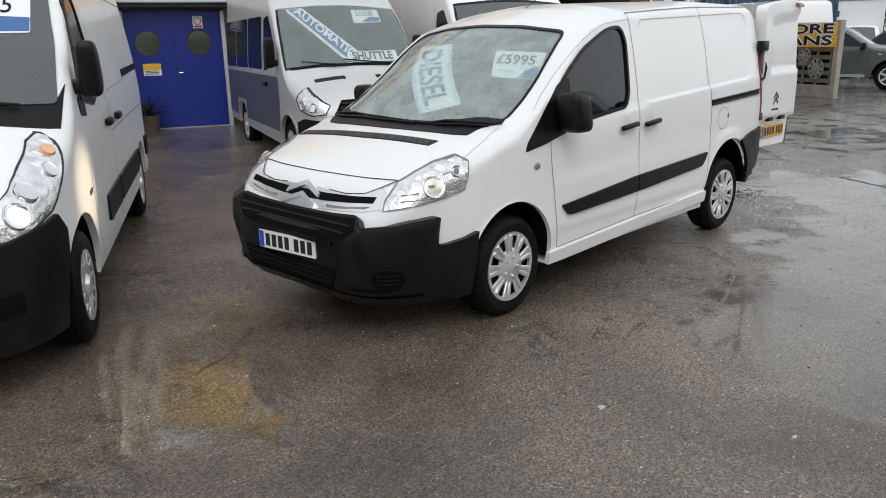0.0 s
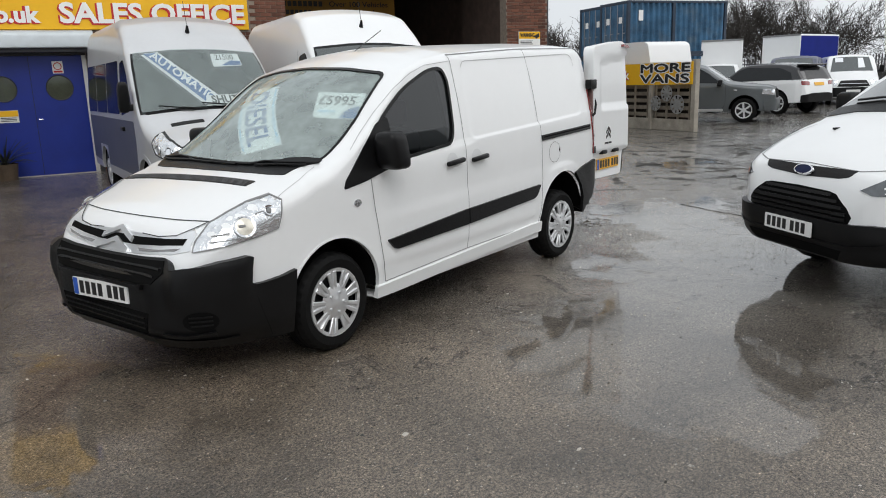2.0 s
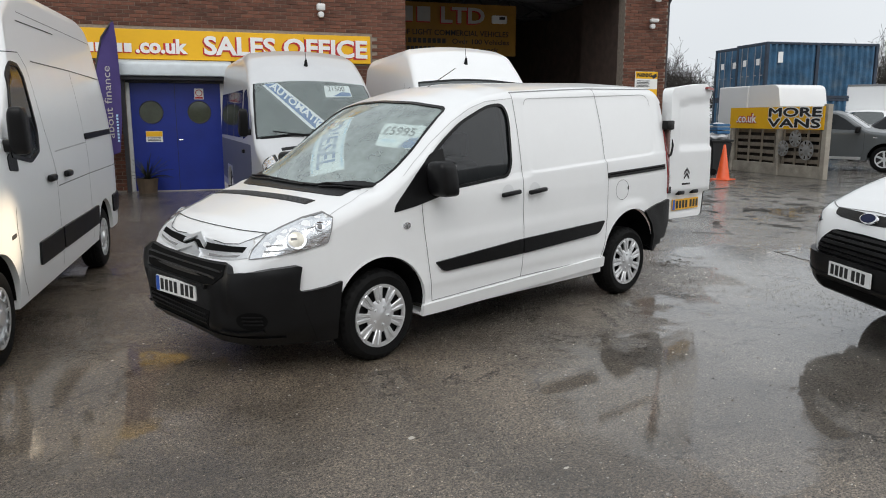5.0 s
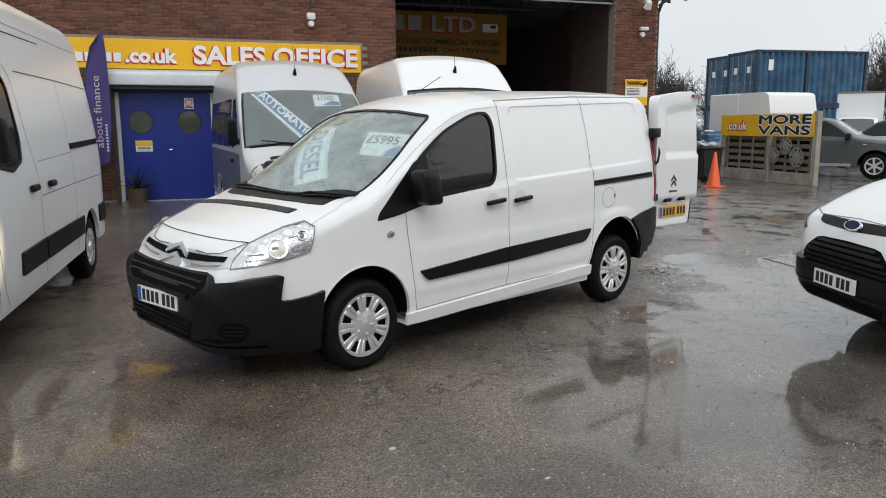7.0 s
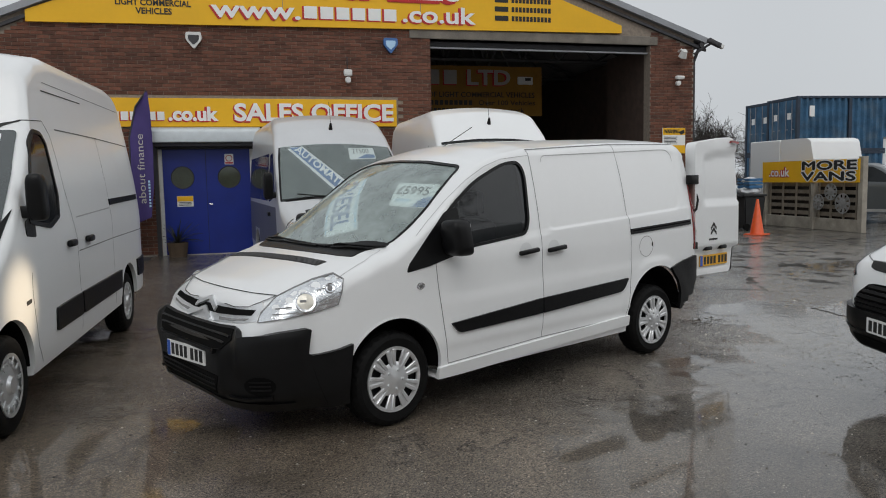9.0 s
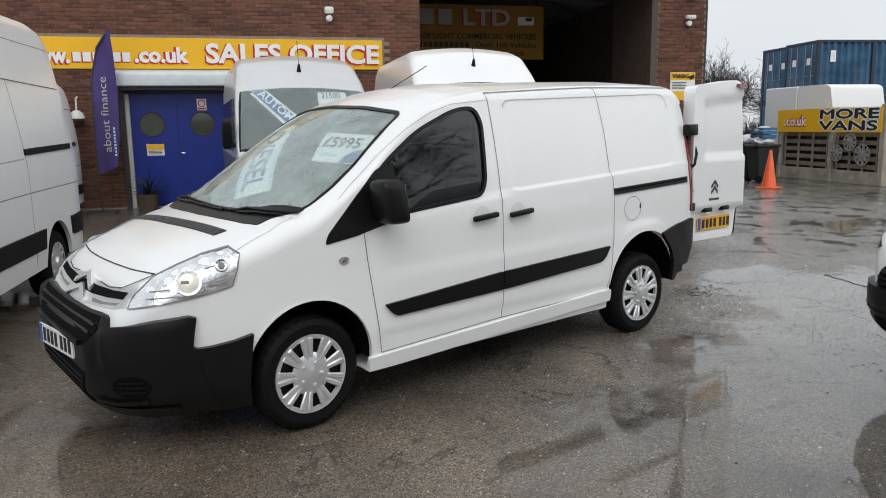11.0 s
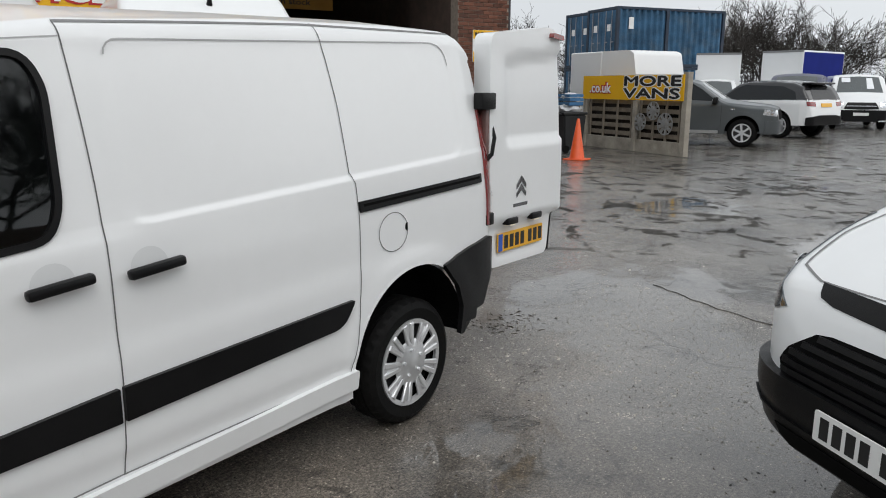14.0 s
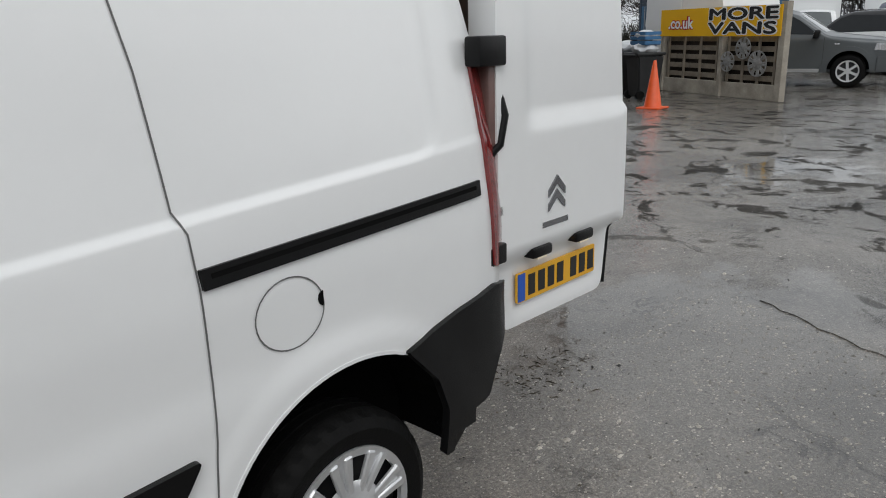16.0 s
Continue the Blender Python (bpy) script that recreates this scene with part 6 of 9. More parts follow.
def build_fittings():
    for s in (-1.79, 2.27):
        a = facade_fitting("alarm_box", "shield-shaped burglar alarm box on the brick wall", "alarm", s, 4.59)
        part("case", prism(rounded([(-0.15, 0.14), (0.15, 0.14), (0.16, 0.0), (0.0, -0.20), (-0.16, 0.0)], 0.04), 1, -0.09, -0.005), LAMPWHITE if s < 0 else BANNERB, a, "", 40)
        part("case_panel", prism(rounded([(-0.11, 0.08), (0.11, 0.08), (0.10, -0.02), (0.0, -0.12), (-0.10, -0.02)], 0.03), 1, -0.096, -0.09), STEEL if s < 0 else PALEBLUE, a)
    lamp = facade_fitting("security_light", "small white sensor light on the brick wall", "light", 1.32, 3.90)
    part("head", box(-0.09, 0.09, -0.16, -0.04, 0.0, 0.14, 0.03), LAMPWHITE, lamp, "", 40)
    part("sensor", lathe([(0.001, -0.06), (0.06, -0.05), (0.07, 0.03), (0.001, 0.06)], 16, Matrix.Translation((0, -0.09, -0.08))), LAMPWHITE, lamp, "", 40)
    part("conduit", tube([(0, -0.03, 0.14), (0, -0.03, 0.42)], 0.012, 6), STEEL, lamp)
    dome = facade_fitting("security_camera", "white wall-mounted security camera", "camera", 9.36, 4.52)
    part("housing", moved(lathe([(0.02, -0.14), (0.07, -0.10), (0.10, 0.06), (0.02, 0.10)], 16), Matrix.Translation((0, -0.2, 0)) @ Matrix.Rotation(radians(-55), 4, "X")), LAMPWHITE, dome, "", 40)
    part("bracket", tube([(0, 0.0, 0.10), (0, -0.12, 0.14), (0, -0.18, 0.06)], 0.025, 8), LAMPWHITE, dome)
    l2 = facade_fitting("security_light", "small white sensor light beside the bay", "light", 9.33, 3.93)
    part("head", box(-0.10, 0.12, -0.16, -0.04, 0.02, 0.11, 0.03), LAMPWHITE, l2, "", 40)
    part("sensor", lathe([(0.001, -0.05), (0.06, -0.04), (0.06, 0.03), (0.001, 0.05)], 16, Matrix.Translation((-0.03, -0.09, -0.07))), LAMPWHITE, l2, "", 40)
    cam2 = facade_fitting("corner_camera", "dark camera on an arm at the eaves corner", "camera", 9.95, 4.72)
    part("arm", tube([(-0.2, -0.05, -0.16), (0.0, -0.25, 0.0), (0.1, -0.35, 0.08)], 0.03, 8), STEEL, cam2)
    part("housing", moved(box(-0.08, 0.28, -0.06, 0.06, -0.05, 0.06, 0.02), Matrix.Translation((0.05, -0.36, 0.10)) @ Matrix.Rotation(radians(22), 4, "Y")), STEEL, cam2, "", 40)
    part("lens_hood", moved(box(0.28, 0.36, -0.05, 0.05, -0.04, 0.05, 0.01), Matrix.Translation((0.05, -0.36, 0.10)) @ Matrix.Rotation(radians(22), 4, "Y")), LAMPWHITE, cam2)
    w = facade_fitting("warning_sign", "yellow and white camera warning sign on the pier", "sign", 8.93, 2.80)
    part("board", box(0, 0.62, -0.03, -0.005, -0.62, 0.0, 0.004), SIGNWHITE, w)
    part("board_top", box(0.004, 0.616, -0.034, -0.03, -0.17, -0.004), SIGNY, w)
    part("board_bottom", box(0.004, 0.616, -0.034, -0.03, -0.616, -0.42), SIGNY, w)
    sign_letters(w, "sign_words", "WARNING", 0.085, (0.24, -0.09), 0.42, BLACKINK, None, -0.038, 0.004)
    for k in range(5):
        part("sign_line", box(0.04, 0.40 - 0.03 * (k % 2), -0.034, -0.031, -0.23 - k * 0.035, -0.215 - k * 0.035), BLACKINK, w)
    part("camera_mark", prism([(0.44, -0.10), (0.58, -0.04), (0.60, -0.12), (0.50, -0.17)], 1, -0.038, -0.034), BLACKINK, w)
    wl = facade_fitting("wall_lamp", "small white wall lantern on a bracket", "light", -3.42, 1.97)
    part("shade", lathe([(0.05, 0.10), (0.12, 0.04), (0.14, -0.05), (0.05, -0.06)], 16, Matrix.Translation((0, -0.16, 0)) @ Matrix.Rotation(radians(90), 4, "X")), LAMPWHITE, wl, "", 40)
    part("bracket", tube([(0, -0.01, 0.35), (0, -0.14, 0.32), (0, -0.16, 0.1)], 0.018, 6), LAMPWHITE, wl)
    # feather flag
    f = thing("feather_flag", FACADE @ Matrix.Translation((-3.05, -0.55, 0.18)), "navy feather flag with white print beside the door", "flag")
    part("pole", tube([(0, 0, 0), (-0.02, 0, 1.2), (0.0, 0, 2.4), (0.14, 0, 3.0), (0.36, 0, 3.32)], 0.016, 8), STEEL, f)
    part("foot", box(-0.25, 0.25, -0.25, 0.25, 0.0, 0.03, 0.008), STEEL, f)
    edge_r = [(0.38, 3.30), (0.41, 2.9), (0.42, 2.2), (0.40, 1.4), (0.34, 0.85)]
    edge_l = [(0.02, 0.72), (-0.01, 1.2), (0.01, 2.4), (0.14, 3.0), (0.30, 3.26)]
    bm = flat(edge_r + edge_l, 0.08)
    for v in bm.verts:
        x, z = v.co.x, v.co.y
        v.co = Vector((x, 0.05 * math.sin(x * 9 + z * 2.1) * min(1, x * 4), z))
    part("cloth", bm, NAVY, f, "navy printed flag cloth", True)
    tx = lettering("about finance", 0.13, 0.002)
    xs = [v.co.x for v in tx.verts]
    tx.transform(Matrix.Translation((0.2, -0.056, 1.80)) @ Matrix.Rotation(radians(90), 4, "X") @ Matrix.Rotation(radians(90), 4, "Z") @ Matrix.Diagonal((1.35 / (max(xs) - min(xs)), 1, 1, 1)))
    letters("letter", tx, DIMWHITE, f)
    for j in range(9):
        part("print_bar", box(0.31, 0.345, -0.062, -0.054, 1.05 + j * 0.06, 1.09 + j * 0.06), PALEBLUE, f)
    # spiky plant in a pot
    pl = thing("potted_plant", FACADE @ Matrix.Translation((-2.28, -0.30, 0.19)), "dark spiky plant in a wooden tub by the door", "plant")
    part("tub", moved(lathe([(0.001, 0.0), (0.17, 0.0), (0.21, 0.30), (0.19, 0.30), (0.17, 0.22), (0.001, 0.22)], 14), Matrix.Rotation(radians(90), 4, "X")), material("tub_wood", (0.10, 0.07, 0.045), 0.8, var=0.3), pl, "weathered wooden tub")
    random.seed(5)
    for k in range(46):
        a, lean, ln = random.uniform(0, 2 * math.pi), random.uniform(0.2, 1.25), random.uniform(0.35, 0.62)
        pts = [Vector((0, 0, 0.25))]
        for j in range(1, 5):
            q = ln * j / 4
            th = lean * (0.7 + 0.5 * j / 4)
            pts.append(Vector((math.cos(a) * math.sin(th) * q, math.sin(a) * math.sin(th) * q, 0.25 + math.cos(th) * q)))
        bm, last = bmesh.new(), None
        sd = Vector((-math.sin(a), math.cos(a), 0))
        for j, p in enumerate(pts):
            w0 = 0.018 * (1 - (j / 4) ** 2) + 0.001
            pair = (bm.verts.new(p + sd * w0), bm.verts.new(p + Vector((0, 0, -0.006))), bm.verts.new(p - sd * w0))
            if last:
                bm.faces.new((last[0], last[1], pair[1], pair[0]))
                bm.faces.new((last[1], last[2], pair[2], pair[1]))
            last = pair
        part("leaf", bm, LEAFDARK, pl)


LEAFDARK = material("dark_strap_leaf", (0.035, 0.04, 0.03), 0.5, var=0.4, scale=8, rand=0.35)
build_fittings()
# other vehicles ----------------------------------------------------------------


def vehicle_pose(x, y, bearing, size=1.0):
    """Ground place of the outer front-left wheel face, and the bearing of the way from nose to tail."""
    return Matrix.Translation((x, y, ground_z(x, y))) @ Matrix.Rotation(radians(bearing), 4, "Z") @ Matrix.Scale(size, 4)


def arch_cutters(yc, base, r, zc):
    out = []
    for x in (0.0, base):
        out.append(lathe([(r, -0.35), (r, 0.27)], 40, Matrix.Translation((x, 0, zc))))
        out.append(lathe([(r, 2 * yc - 0.27), (r, 2 * yc + 0.35)], 40, Matrix.Translation((x, 0, zc))))
    return out


def solid_vehicle(name, label, category, m, body, paint, base, arch_r, R, style, rim, group=""):
    v = thing(name, m, label, category, group)
    me = cut(body.solid(), arch_cutters(body.yc, base, arch_r, R + 0.03))
    part_mesh("body", me, paint, v, "", 34)
    liners(v, base, body.yc, arch_r - 0.003, R + 0.03, 0.268)
    wheels(v, base, body.yc, R, 0.215, rim, style)
    return v


def band(name, poly_half, hit, mat, v, off=0.006, thick=0.012, step=0.08, r=0.0, label="", smooth=40):
    """An outline given for one half (u >= 0) and mirrored to u < 0."""
    poly = list(poly_half) + [(-a, b) for a, b in reversed(poly_half) if a > 1e-6]
    return lay(name, poly, hit, mat, v, off, thick, step, r, label, smooth)


# high-roof white van at the left --------------------------------------------------
def tall_body(H=2.87, length_rear=0.96, base=3.68):
    e = base + length_rear
    return Body(
        height=[(-0.88, 0.70), (-0.83, 0.86), (-0.77, 0.97), (-0.62, 1.08), (-0.3, 1.24), (-0.05, 1.36), (0.03, 1.43), (0.45, 1.83), (0.78, 2.12), (0.92, 2.24), (1.15, H - 0.20), (1.5, H - 0.06), (1.9, H), (e - 0.5, H), (e - 0.2, H - 0.05), (e - 0.05, H - 0.2), (e, H - 0.4)],
        plan=[(-0.88, 0.52), (-0.84, 0.66), (-0.76, 0.78), (-0.62, 0.88), (-0.42, 0.95), (-0.15, 0.995), (0.2, 1.01), (e - 0.3, 1.01), (e - 0.08, 0.99), (e, 0.95)],
        yc=0.98, sill=[(-0.88, 0.244), (-0.3, 0.244), (0.3, 0.30), (e, 0.40)], belt=1.25, tumble=0.13,
        radius=[(-0.88, 0.10), (-0.4, 0.18), (0.0, 0.14), (0.6, 0.12), (1.2, 0.18), (1.9, 0.16), (e, 0.15)],
        crown=[(-0.88, 0.01), (-0.4, 0.06), (0.2, 0.10), (0.8, 0.09), (1.5, 0.05), (e, 0.05)])


def build_tall_van():
    B = tall_body()
    v = solid_vehicle("high_roof_van", "white high-roof panel van with black bumper and side strips", "van", vehicle_pose(-2.0, 1.65, 61.5), B, WHITE, 3.68, 0.41, 0.34, "steel", 0.21)
    near = B.near
    lay("side_window", [(0.50, 1.42), (0.95, 1.36), (1.20, 1.43), (1.26, 1.60), (1.24, 2.02), (1.16, 2.10), (0.98, 2.11), (0.84, 2.0)], near, DARKPANE, v, 0.004, 0.01, 0.06, 0.05, "dark cab door glass")
    lay("window_surround", [(0.40, 1.32), (0.60, 1.30), (0.60, 1.40), (0.52, 1.46), (0.40, 1.42)], near, PLASTIC, v, 0.006, 0.01, 0.05, 0.03)
    lay("windscreen", [(-0.935, 1.41), (-0.4, 1.42), (0.4, 1.42), (0.935, 1.41), (0.905, 1.75), (0.84, 2.10), (-0.84, 2.10), (-0.905, 1.75)], B.front, SCREENPANE, v, 0.012, 0.016, 0.04, 0.03, "dark windscreen with a price card")
    band("scuttle_panel", [(0.0, 1.345), (0.5, 1.335), (0.955, 1.28), (0.965, 1.52), (0.92, 1.41), (0.5, 1.425), (0.0, 1.43)], B.front, PLASTIC, v, 0.006, 0.01, 0.06, 0, "black scuttle below the windscreen")
    wiper(v, [(-0.75, 1.40), (-0.3, 1.45), (0.0, 1.47)], B.front)
    wiper(v, [(0.05, 1.40), (0.4, 1.45), (0.7, 1.46)], B.front)
    card = lay("price_card", [(-0.775, 1.81), (-0.415, 1.81), (-0.435, 2.07), (-0.755, 2.07)], B.front, BANNERW, v, 0.016, 0.004, 0.06, 0.02, "white and blue price card")
    lay("card_wave", [(-0.77, 1.82), (-0.42, 1.82), (-0.42, 1.895), (-0.6, 1.91), (-0.765, 1.90)], B.front, BANNERB, card, 0.019, 0.003, 0.06)
    tx = lettering("95", 0.10, 0.002)
    tx.transform(Matrix.Translation((0.60, 1.975, 0)))
    part("card_price", drape(tx, lambda a, b: B.front(-a, b), 0.0195, 0.0), BLACKINK, card)
    mirror_unit(v, Matrix.Translation((0.42, -0.11, 1.60)), (0.12, 0.13, 0.34))
    mirror_unit(v, Matrix.Translation((0.42, 2 * 0.98 + 0.12, 1.60)) @ Matrix.Diagonal((1, -1, 1, 1)), (0.13, 0.16, 0.34))
    for s in (1, -1):
        ol = [(s * 82, 1.272), (s * 80, 1.225), (s * 77.5, 1.165), (s * 75, 1.11), (s * 71, 1.04), (s * 67, 0.985), (s * 61, 0.90), (s * 50, 0.835), (s * 40, 0.805), (s * 29, 0.79), (s * 29, 0.84), (s * 38, 0.93), (s * 46, 1.0), (s * 53, 1.07), (s * 60, 1.125), (s * 67.6, 1.18), (s * 75, 1.235)]
        hl = lay("headlight", ol, B.round_nose, LENS, v, 0.008, 0.02, (4, 0.05), 0, "tall clear headlight", 30)
        part("headlight_edge", nose_ring(B, ol[:9], 0.011, 0.010, 0.005), SEAM, hl)
        part("headlight_edge", nose_ring(B, ol[9:] + ol[:1], 0.0035, 0.010, 0.004), SEAM, hl)
        for ph, z, r, mt in ((74.0, 1.185, 0.042, AMBER), (67.6, 1.095, 0.046, CHROME), (54, 1.02, 0.062, CHROME), (48, 0.925, 0.070, CHROME)):
            p, nrm = B.round_nose(s * ph, z)
            mm = Matrix.Translation(p + nrm * 0.008) @ nrm.to_track_quat("Y", "Z").to_matrix().to_4x4()
            part("lamp_bowl", lathe([(r, -0.03), (r, 0.004), (r * 0.93, 0.012), (r * 0.7, 0.007), (r * 0.3, 0.010), (0.001, 0.006)], 24, mm), mt, hl, "amber indicator lamp" if mt is AMBER else "", 40)
    half = [(0, 0.76), (28, 0.775), (45, 0.81), (56, 0.855), (62, 0.88), (66.5, 0.78), (65.5, 0.64), (62.5, 0.50), (61.5, 0.40), (61.5, 0.25), (0, 0.25)]
    bump = band("front_bumper", half, B.round_nose, PLASTIC, v, 0.025, 0.05, (4, 0.06), 0, "black plastic front bumper")
    band("bumper_intake", [(0, 0.52), (26, 0.52), (24, 0.38), (0, 0.38)], B.round_nose, DARK, bump, 0.03, 0.01, (4, 0.06))
    for s in (1, -1):
        lay("bumper_intake", [(s * 32, 0.55), (s * 45, 0.56), (s * 45, 0.46), (s * 32, 0.43)], B.round_nose, DARK, bump, 0.03, 0.01, (4, 0.05))
        part("bumper_fold", drape(ribbon([(s * 28, 0.40), (s * 47, 0.44)], 0.02, 2), B.round_nose, 0.04, 0.02), PLASTIC, bump)
    band("upper_grille", [(0, 0.97), (20, 0.94), (27, 0.85), (25, 0.785), (0, 0.775)], B.round_nose, DARK, v, 0.006, 0.01, (4, 0.05), 0, "black grille")
    for z in (0.90, 0.83):
        part("grille_bar", drape(ribbon([(-22, z), (22, z)], 0.03, 2), B.round_nose, 0.02, 0.02), CHROME, v)
    seam("bonnet_seam", [(-29, 0.85), (-20, 0.94), (0, 0.95), (20, 0.94), (29, 0.85)], B.round_nose, v, 0.012, SEAMGREY)
    for hit in (B.near, B.far):
        lay("rubbing_strip", [(0.93, 0.53), (1.66, 0.54), (1.66, 0.73), (0.95, 0.71)], hit, PLASTIC, v, 0.02, 0.025, 0.12, 0.02, "black side strip")
        lay("rubbing_strip", [(1.70, 0.54), (3.22, 0.56), (3.26, 0.75), (1.70, 0.73)], hit, PLASTIC, v, 0.02, 0.025, 0.12, 0.02, "black side strip")
        lay("rubbing_strip", [(4.12, 0.58), (4.66, 0.58), (4.66, 0.80), (4.10, 0.78)], hit, PLASTIC, v, 0.02, 0.025, 0.12, 0.02, "black side strip")
        seam("door_seam", [(0.45, 1.05), (0.44, 0.9), (0.50, 0.5), (0.6, 0.36)], hit, v)
        seam("door_seam", [(0.78, 2.06), (0.95, 2.19), (1.30, 2.21), (1.42, 2.1), (1.50, 1.6), (1.66, 1.2), (1.68, 0.40)], hit, v)
        seam("door_seam", [(1.60, 2.16), (2.95, 2.16), (4.45, 2.14)], hit, v, 0.012, SEAMDARK)
        seam("door_seam", [(2.95, 2.16), (2.98, 1.4), (2.98, 0.42)], hit, v, 0.008, SEAMDARK)
        # creases are flat grey lines, their shade put into colour
        seam("body_crease", [(1.70, 1.10), (3.0, 1.12), (4.55, 1.13)], hit, v, 0.010, SEAMGREY)
        seam("body_crease", [(1.70, 1.40), (2.93, 1.44)], hit, v, 0.012, SEAMPALE)
        seam("roof_gutter", [(1.5, 2.48), (2.7, 2.49)], hit, v, 0.012, SEAM)
        seam("roof_gutter", [(1.6, 2.56), (4.45, 2.55)], hit, v, 0.008, SEAMGREY)
        part("window_seal", drape(ribbon(rounded([(0.50, 1.42), (0.95, 1.36), (1.20, 1.43), (1.26, 1.60), (1.24, 2.02), (1.16, 2.10), (0.98, 2.11), (0.84, 2.0), (0.50, 1.42)], 0.03), 0.03, 0.03), hit, 0.012, 0.012), PLASTIC, v)
        lay("sliding_door_rail", [(2.97, 1.47), (4.38, 1.50), (4.38, 1.56), (2.97, 1.53)], hit, PLASTIC, v, 0.012, 0.016, 0.1, 0.012, "black sliding door rail")
        for hx in (1.43, 2.0):
            p, nrm = hit(hx, 1.19)
            sg = -1 if p.y < 0.98 else 1
            part("door_handle", moved(box(-0.09, 0.09, -0.025, 0.025, -0.03, 0.03, 0.02), Matrix.Translation(p + Vector((0, sg * 0.025, 0)))), PLASTIC, v, "black door handle", 40)
        lay("side_repeater", [(0.30, 0.83), (0.40, 0.84), (0.40, 0.87), (0.30, 0.86)], hit, SEAM, v, 0.004, 0.006, 0.05, 0.01)
    part("rear_bumper", box(4.62, 4.78, 0.1, 1.86, 0.38, 0.60, 0.03), PLASTIC, v, "", 40)
    part("underbody", box(-0.7, 4.5, 0.25, 1.7, 0.26, 0.36), DARK, v)
    return v


build_tall_van()


def plain_tall_van(name, label, m, group=""):
    """White high-roof van seen in part, further back."""
    base, e = 2.9, 3.9
    B = tall_body(2.55, 1.0, base)
    v = solid_vehicle(name, label, "van", m, B, WHITE, base, 0.41, 0.34, "steel", 0.21, group)
    for hit in (B.near, B.far):
        lay("rubbing_strip", [(0.62, 0.53), (2.4, 0.55), (2.4, 0.74), (0.62, 0.74)], hit, PLASTIC, v, 0.02, 0.025, 0.15, 0.02)
        lay("rubbing_strip", [(3.34, 0.56), (3.84, 0.56), (3.84, 0.72), (3.32, 0.72)], hit, PLASTIC, v, 0.02, 0.025, 0.15, 0.02)
        seam("door_seam", [(1.52, 2.02), (3.8, 2.02)], hit, v, 0.012, SEAMDARK)
        # flat grey line for the shade of the body crease
        seam("body_crease", [(1.45, 1.02), (3.8, 1.06)], hit, v, 0.012, SEAMGREY)
        lay("sliding_door_rail", [(2.3, 1.36), (3.55, 1.40), (3.55, 1.47), (2.3, 1.43)], hit, PLASTIC, v, 0.012, 0.016, 0.1, 0.012)
    band("windscreen", [(0.0, 1.42), (0.86, 1.42), (0.70, 2.10), (0.0, 2.10)], B.front, SCREENPANE, v, 0.004, 0.01, 0.08, 0.03)
    band("front_bumper", [(0, 0.70), (57, 0.69), (61, 0.50), (61, 0.25), (0, 0.25)], B.round_nose, PLASTIC, v, 0.025, 0.05, (4, 0.06))
    lay("number_plate", [(-0.70, 0.62), (-0.20, 0.62), (-0.20, 0.73), (-0.70, 0.73)], B.rear, PLATEY, v, 0.01, 0.012, 0.2)
    part("rear_bumper", box(e - 0.08, e + 0.08, 0.1, 1.86, 0.38, 0.60, 0.03), PLASTIC, v, "", 40)
    return v


plain_tall_van("panel_van", "white high-roof van parked by the brick wall", vehicle_pose(-0.36, 7.57, 61.5))


# minibus and its neighbour before the brick wall -------------------------------------
def bus_body(H, e=4.62):
    return Body(
        height=[(-0.98, 0.72), (-0.93, 0.88), (-0.86, 0.98), (-0.70, 1.07), (-0.35, 1.20), (-0.12, 1.30), (-0.02, 1.37), (0.4, 1.83), (0.68, 2.14), (0.80, 2.24), (1.0, 2.42), (1.3, H - 0.10), (1.7, H), (e - 0.4, H), (e - 0.1, H - 0.12), (e, H - 0.3)],
        plan=[(-0.98, 0.55), (-0.94, 0.68), (-0.85, 0.80), (-0.68, 0.88), (-0.45, 0.93), (-0.1, 0.965), (0.3, 0.975), (e - 0.2, 0.975), (e, 0.92)],
        yc=0.94, sill=[(-0.98, 0.28), (0.3, 0.32), (e, 0.40)], belt=1.25, tumble=0.075,
        radius=[(-0.98, 0.10), (-0.4, 0.16), (0.0, 0.12), (0.6, 0.09), (1.2, 0.14), (1.8, 0.17), (e, 0.17)],
        crown=[(-0.98, 0.01), (-0.5, 0.06), (0.1, 0.09), (0.8, 0.08), (1.5, 0.05), (e, 0.05)])


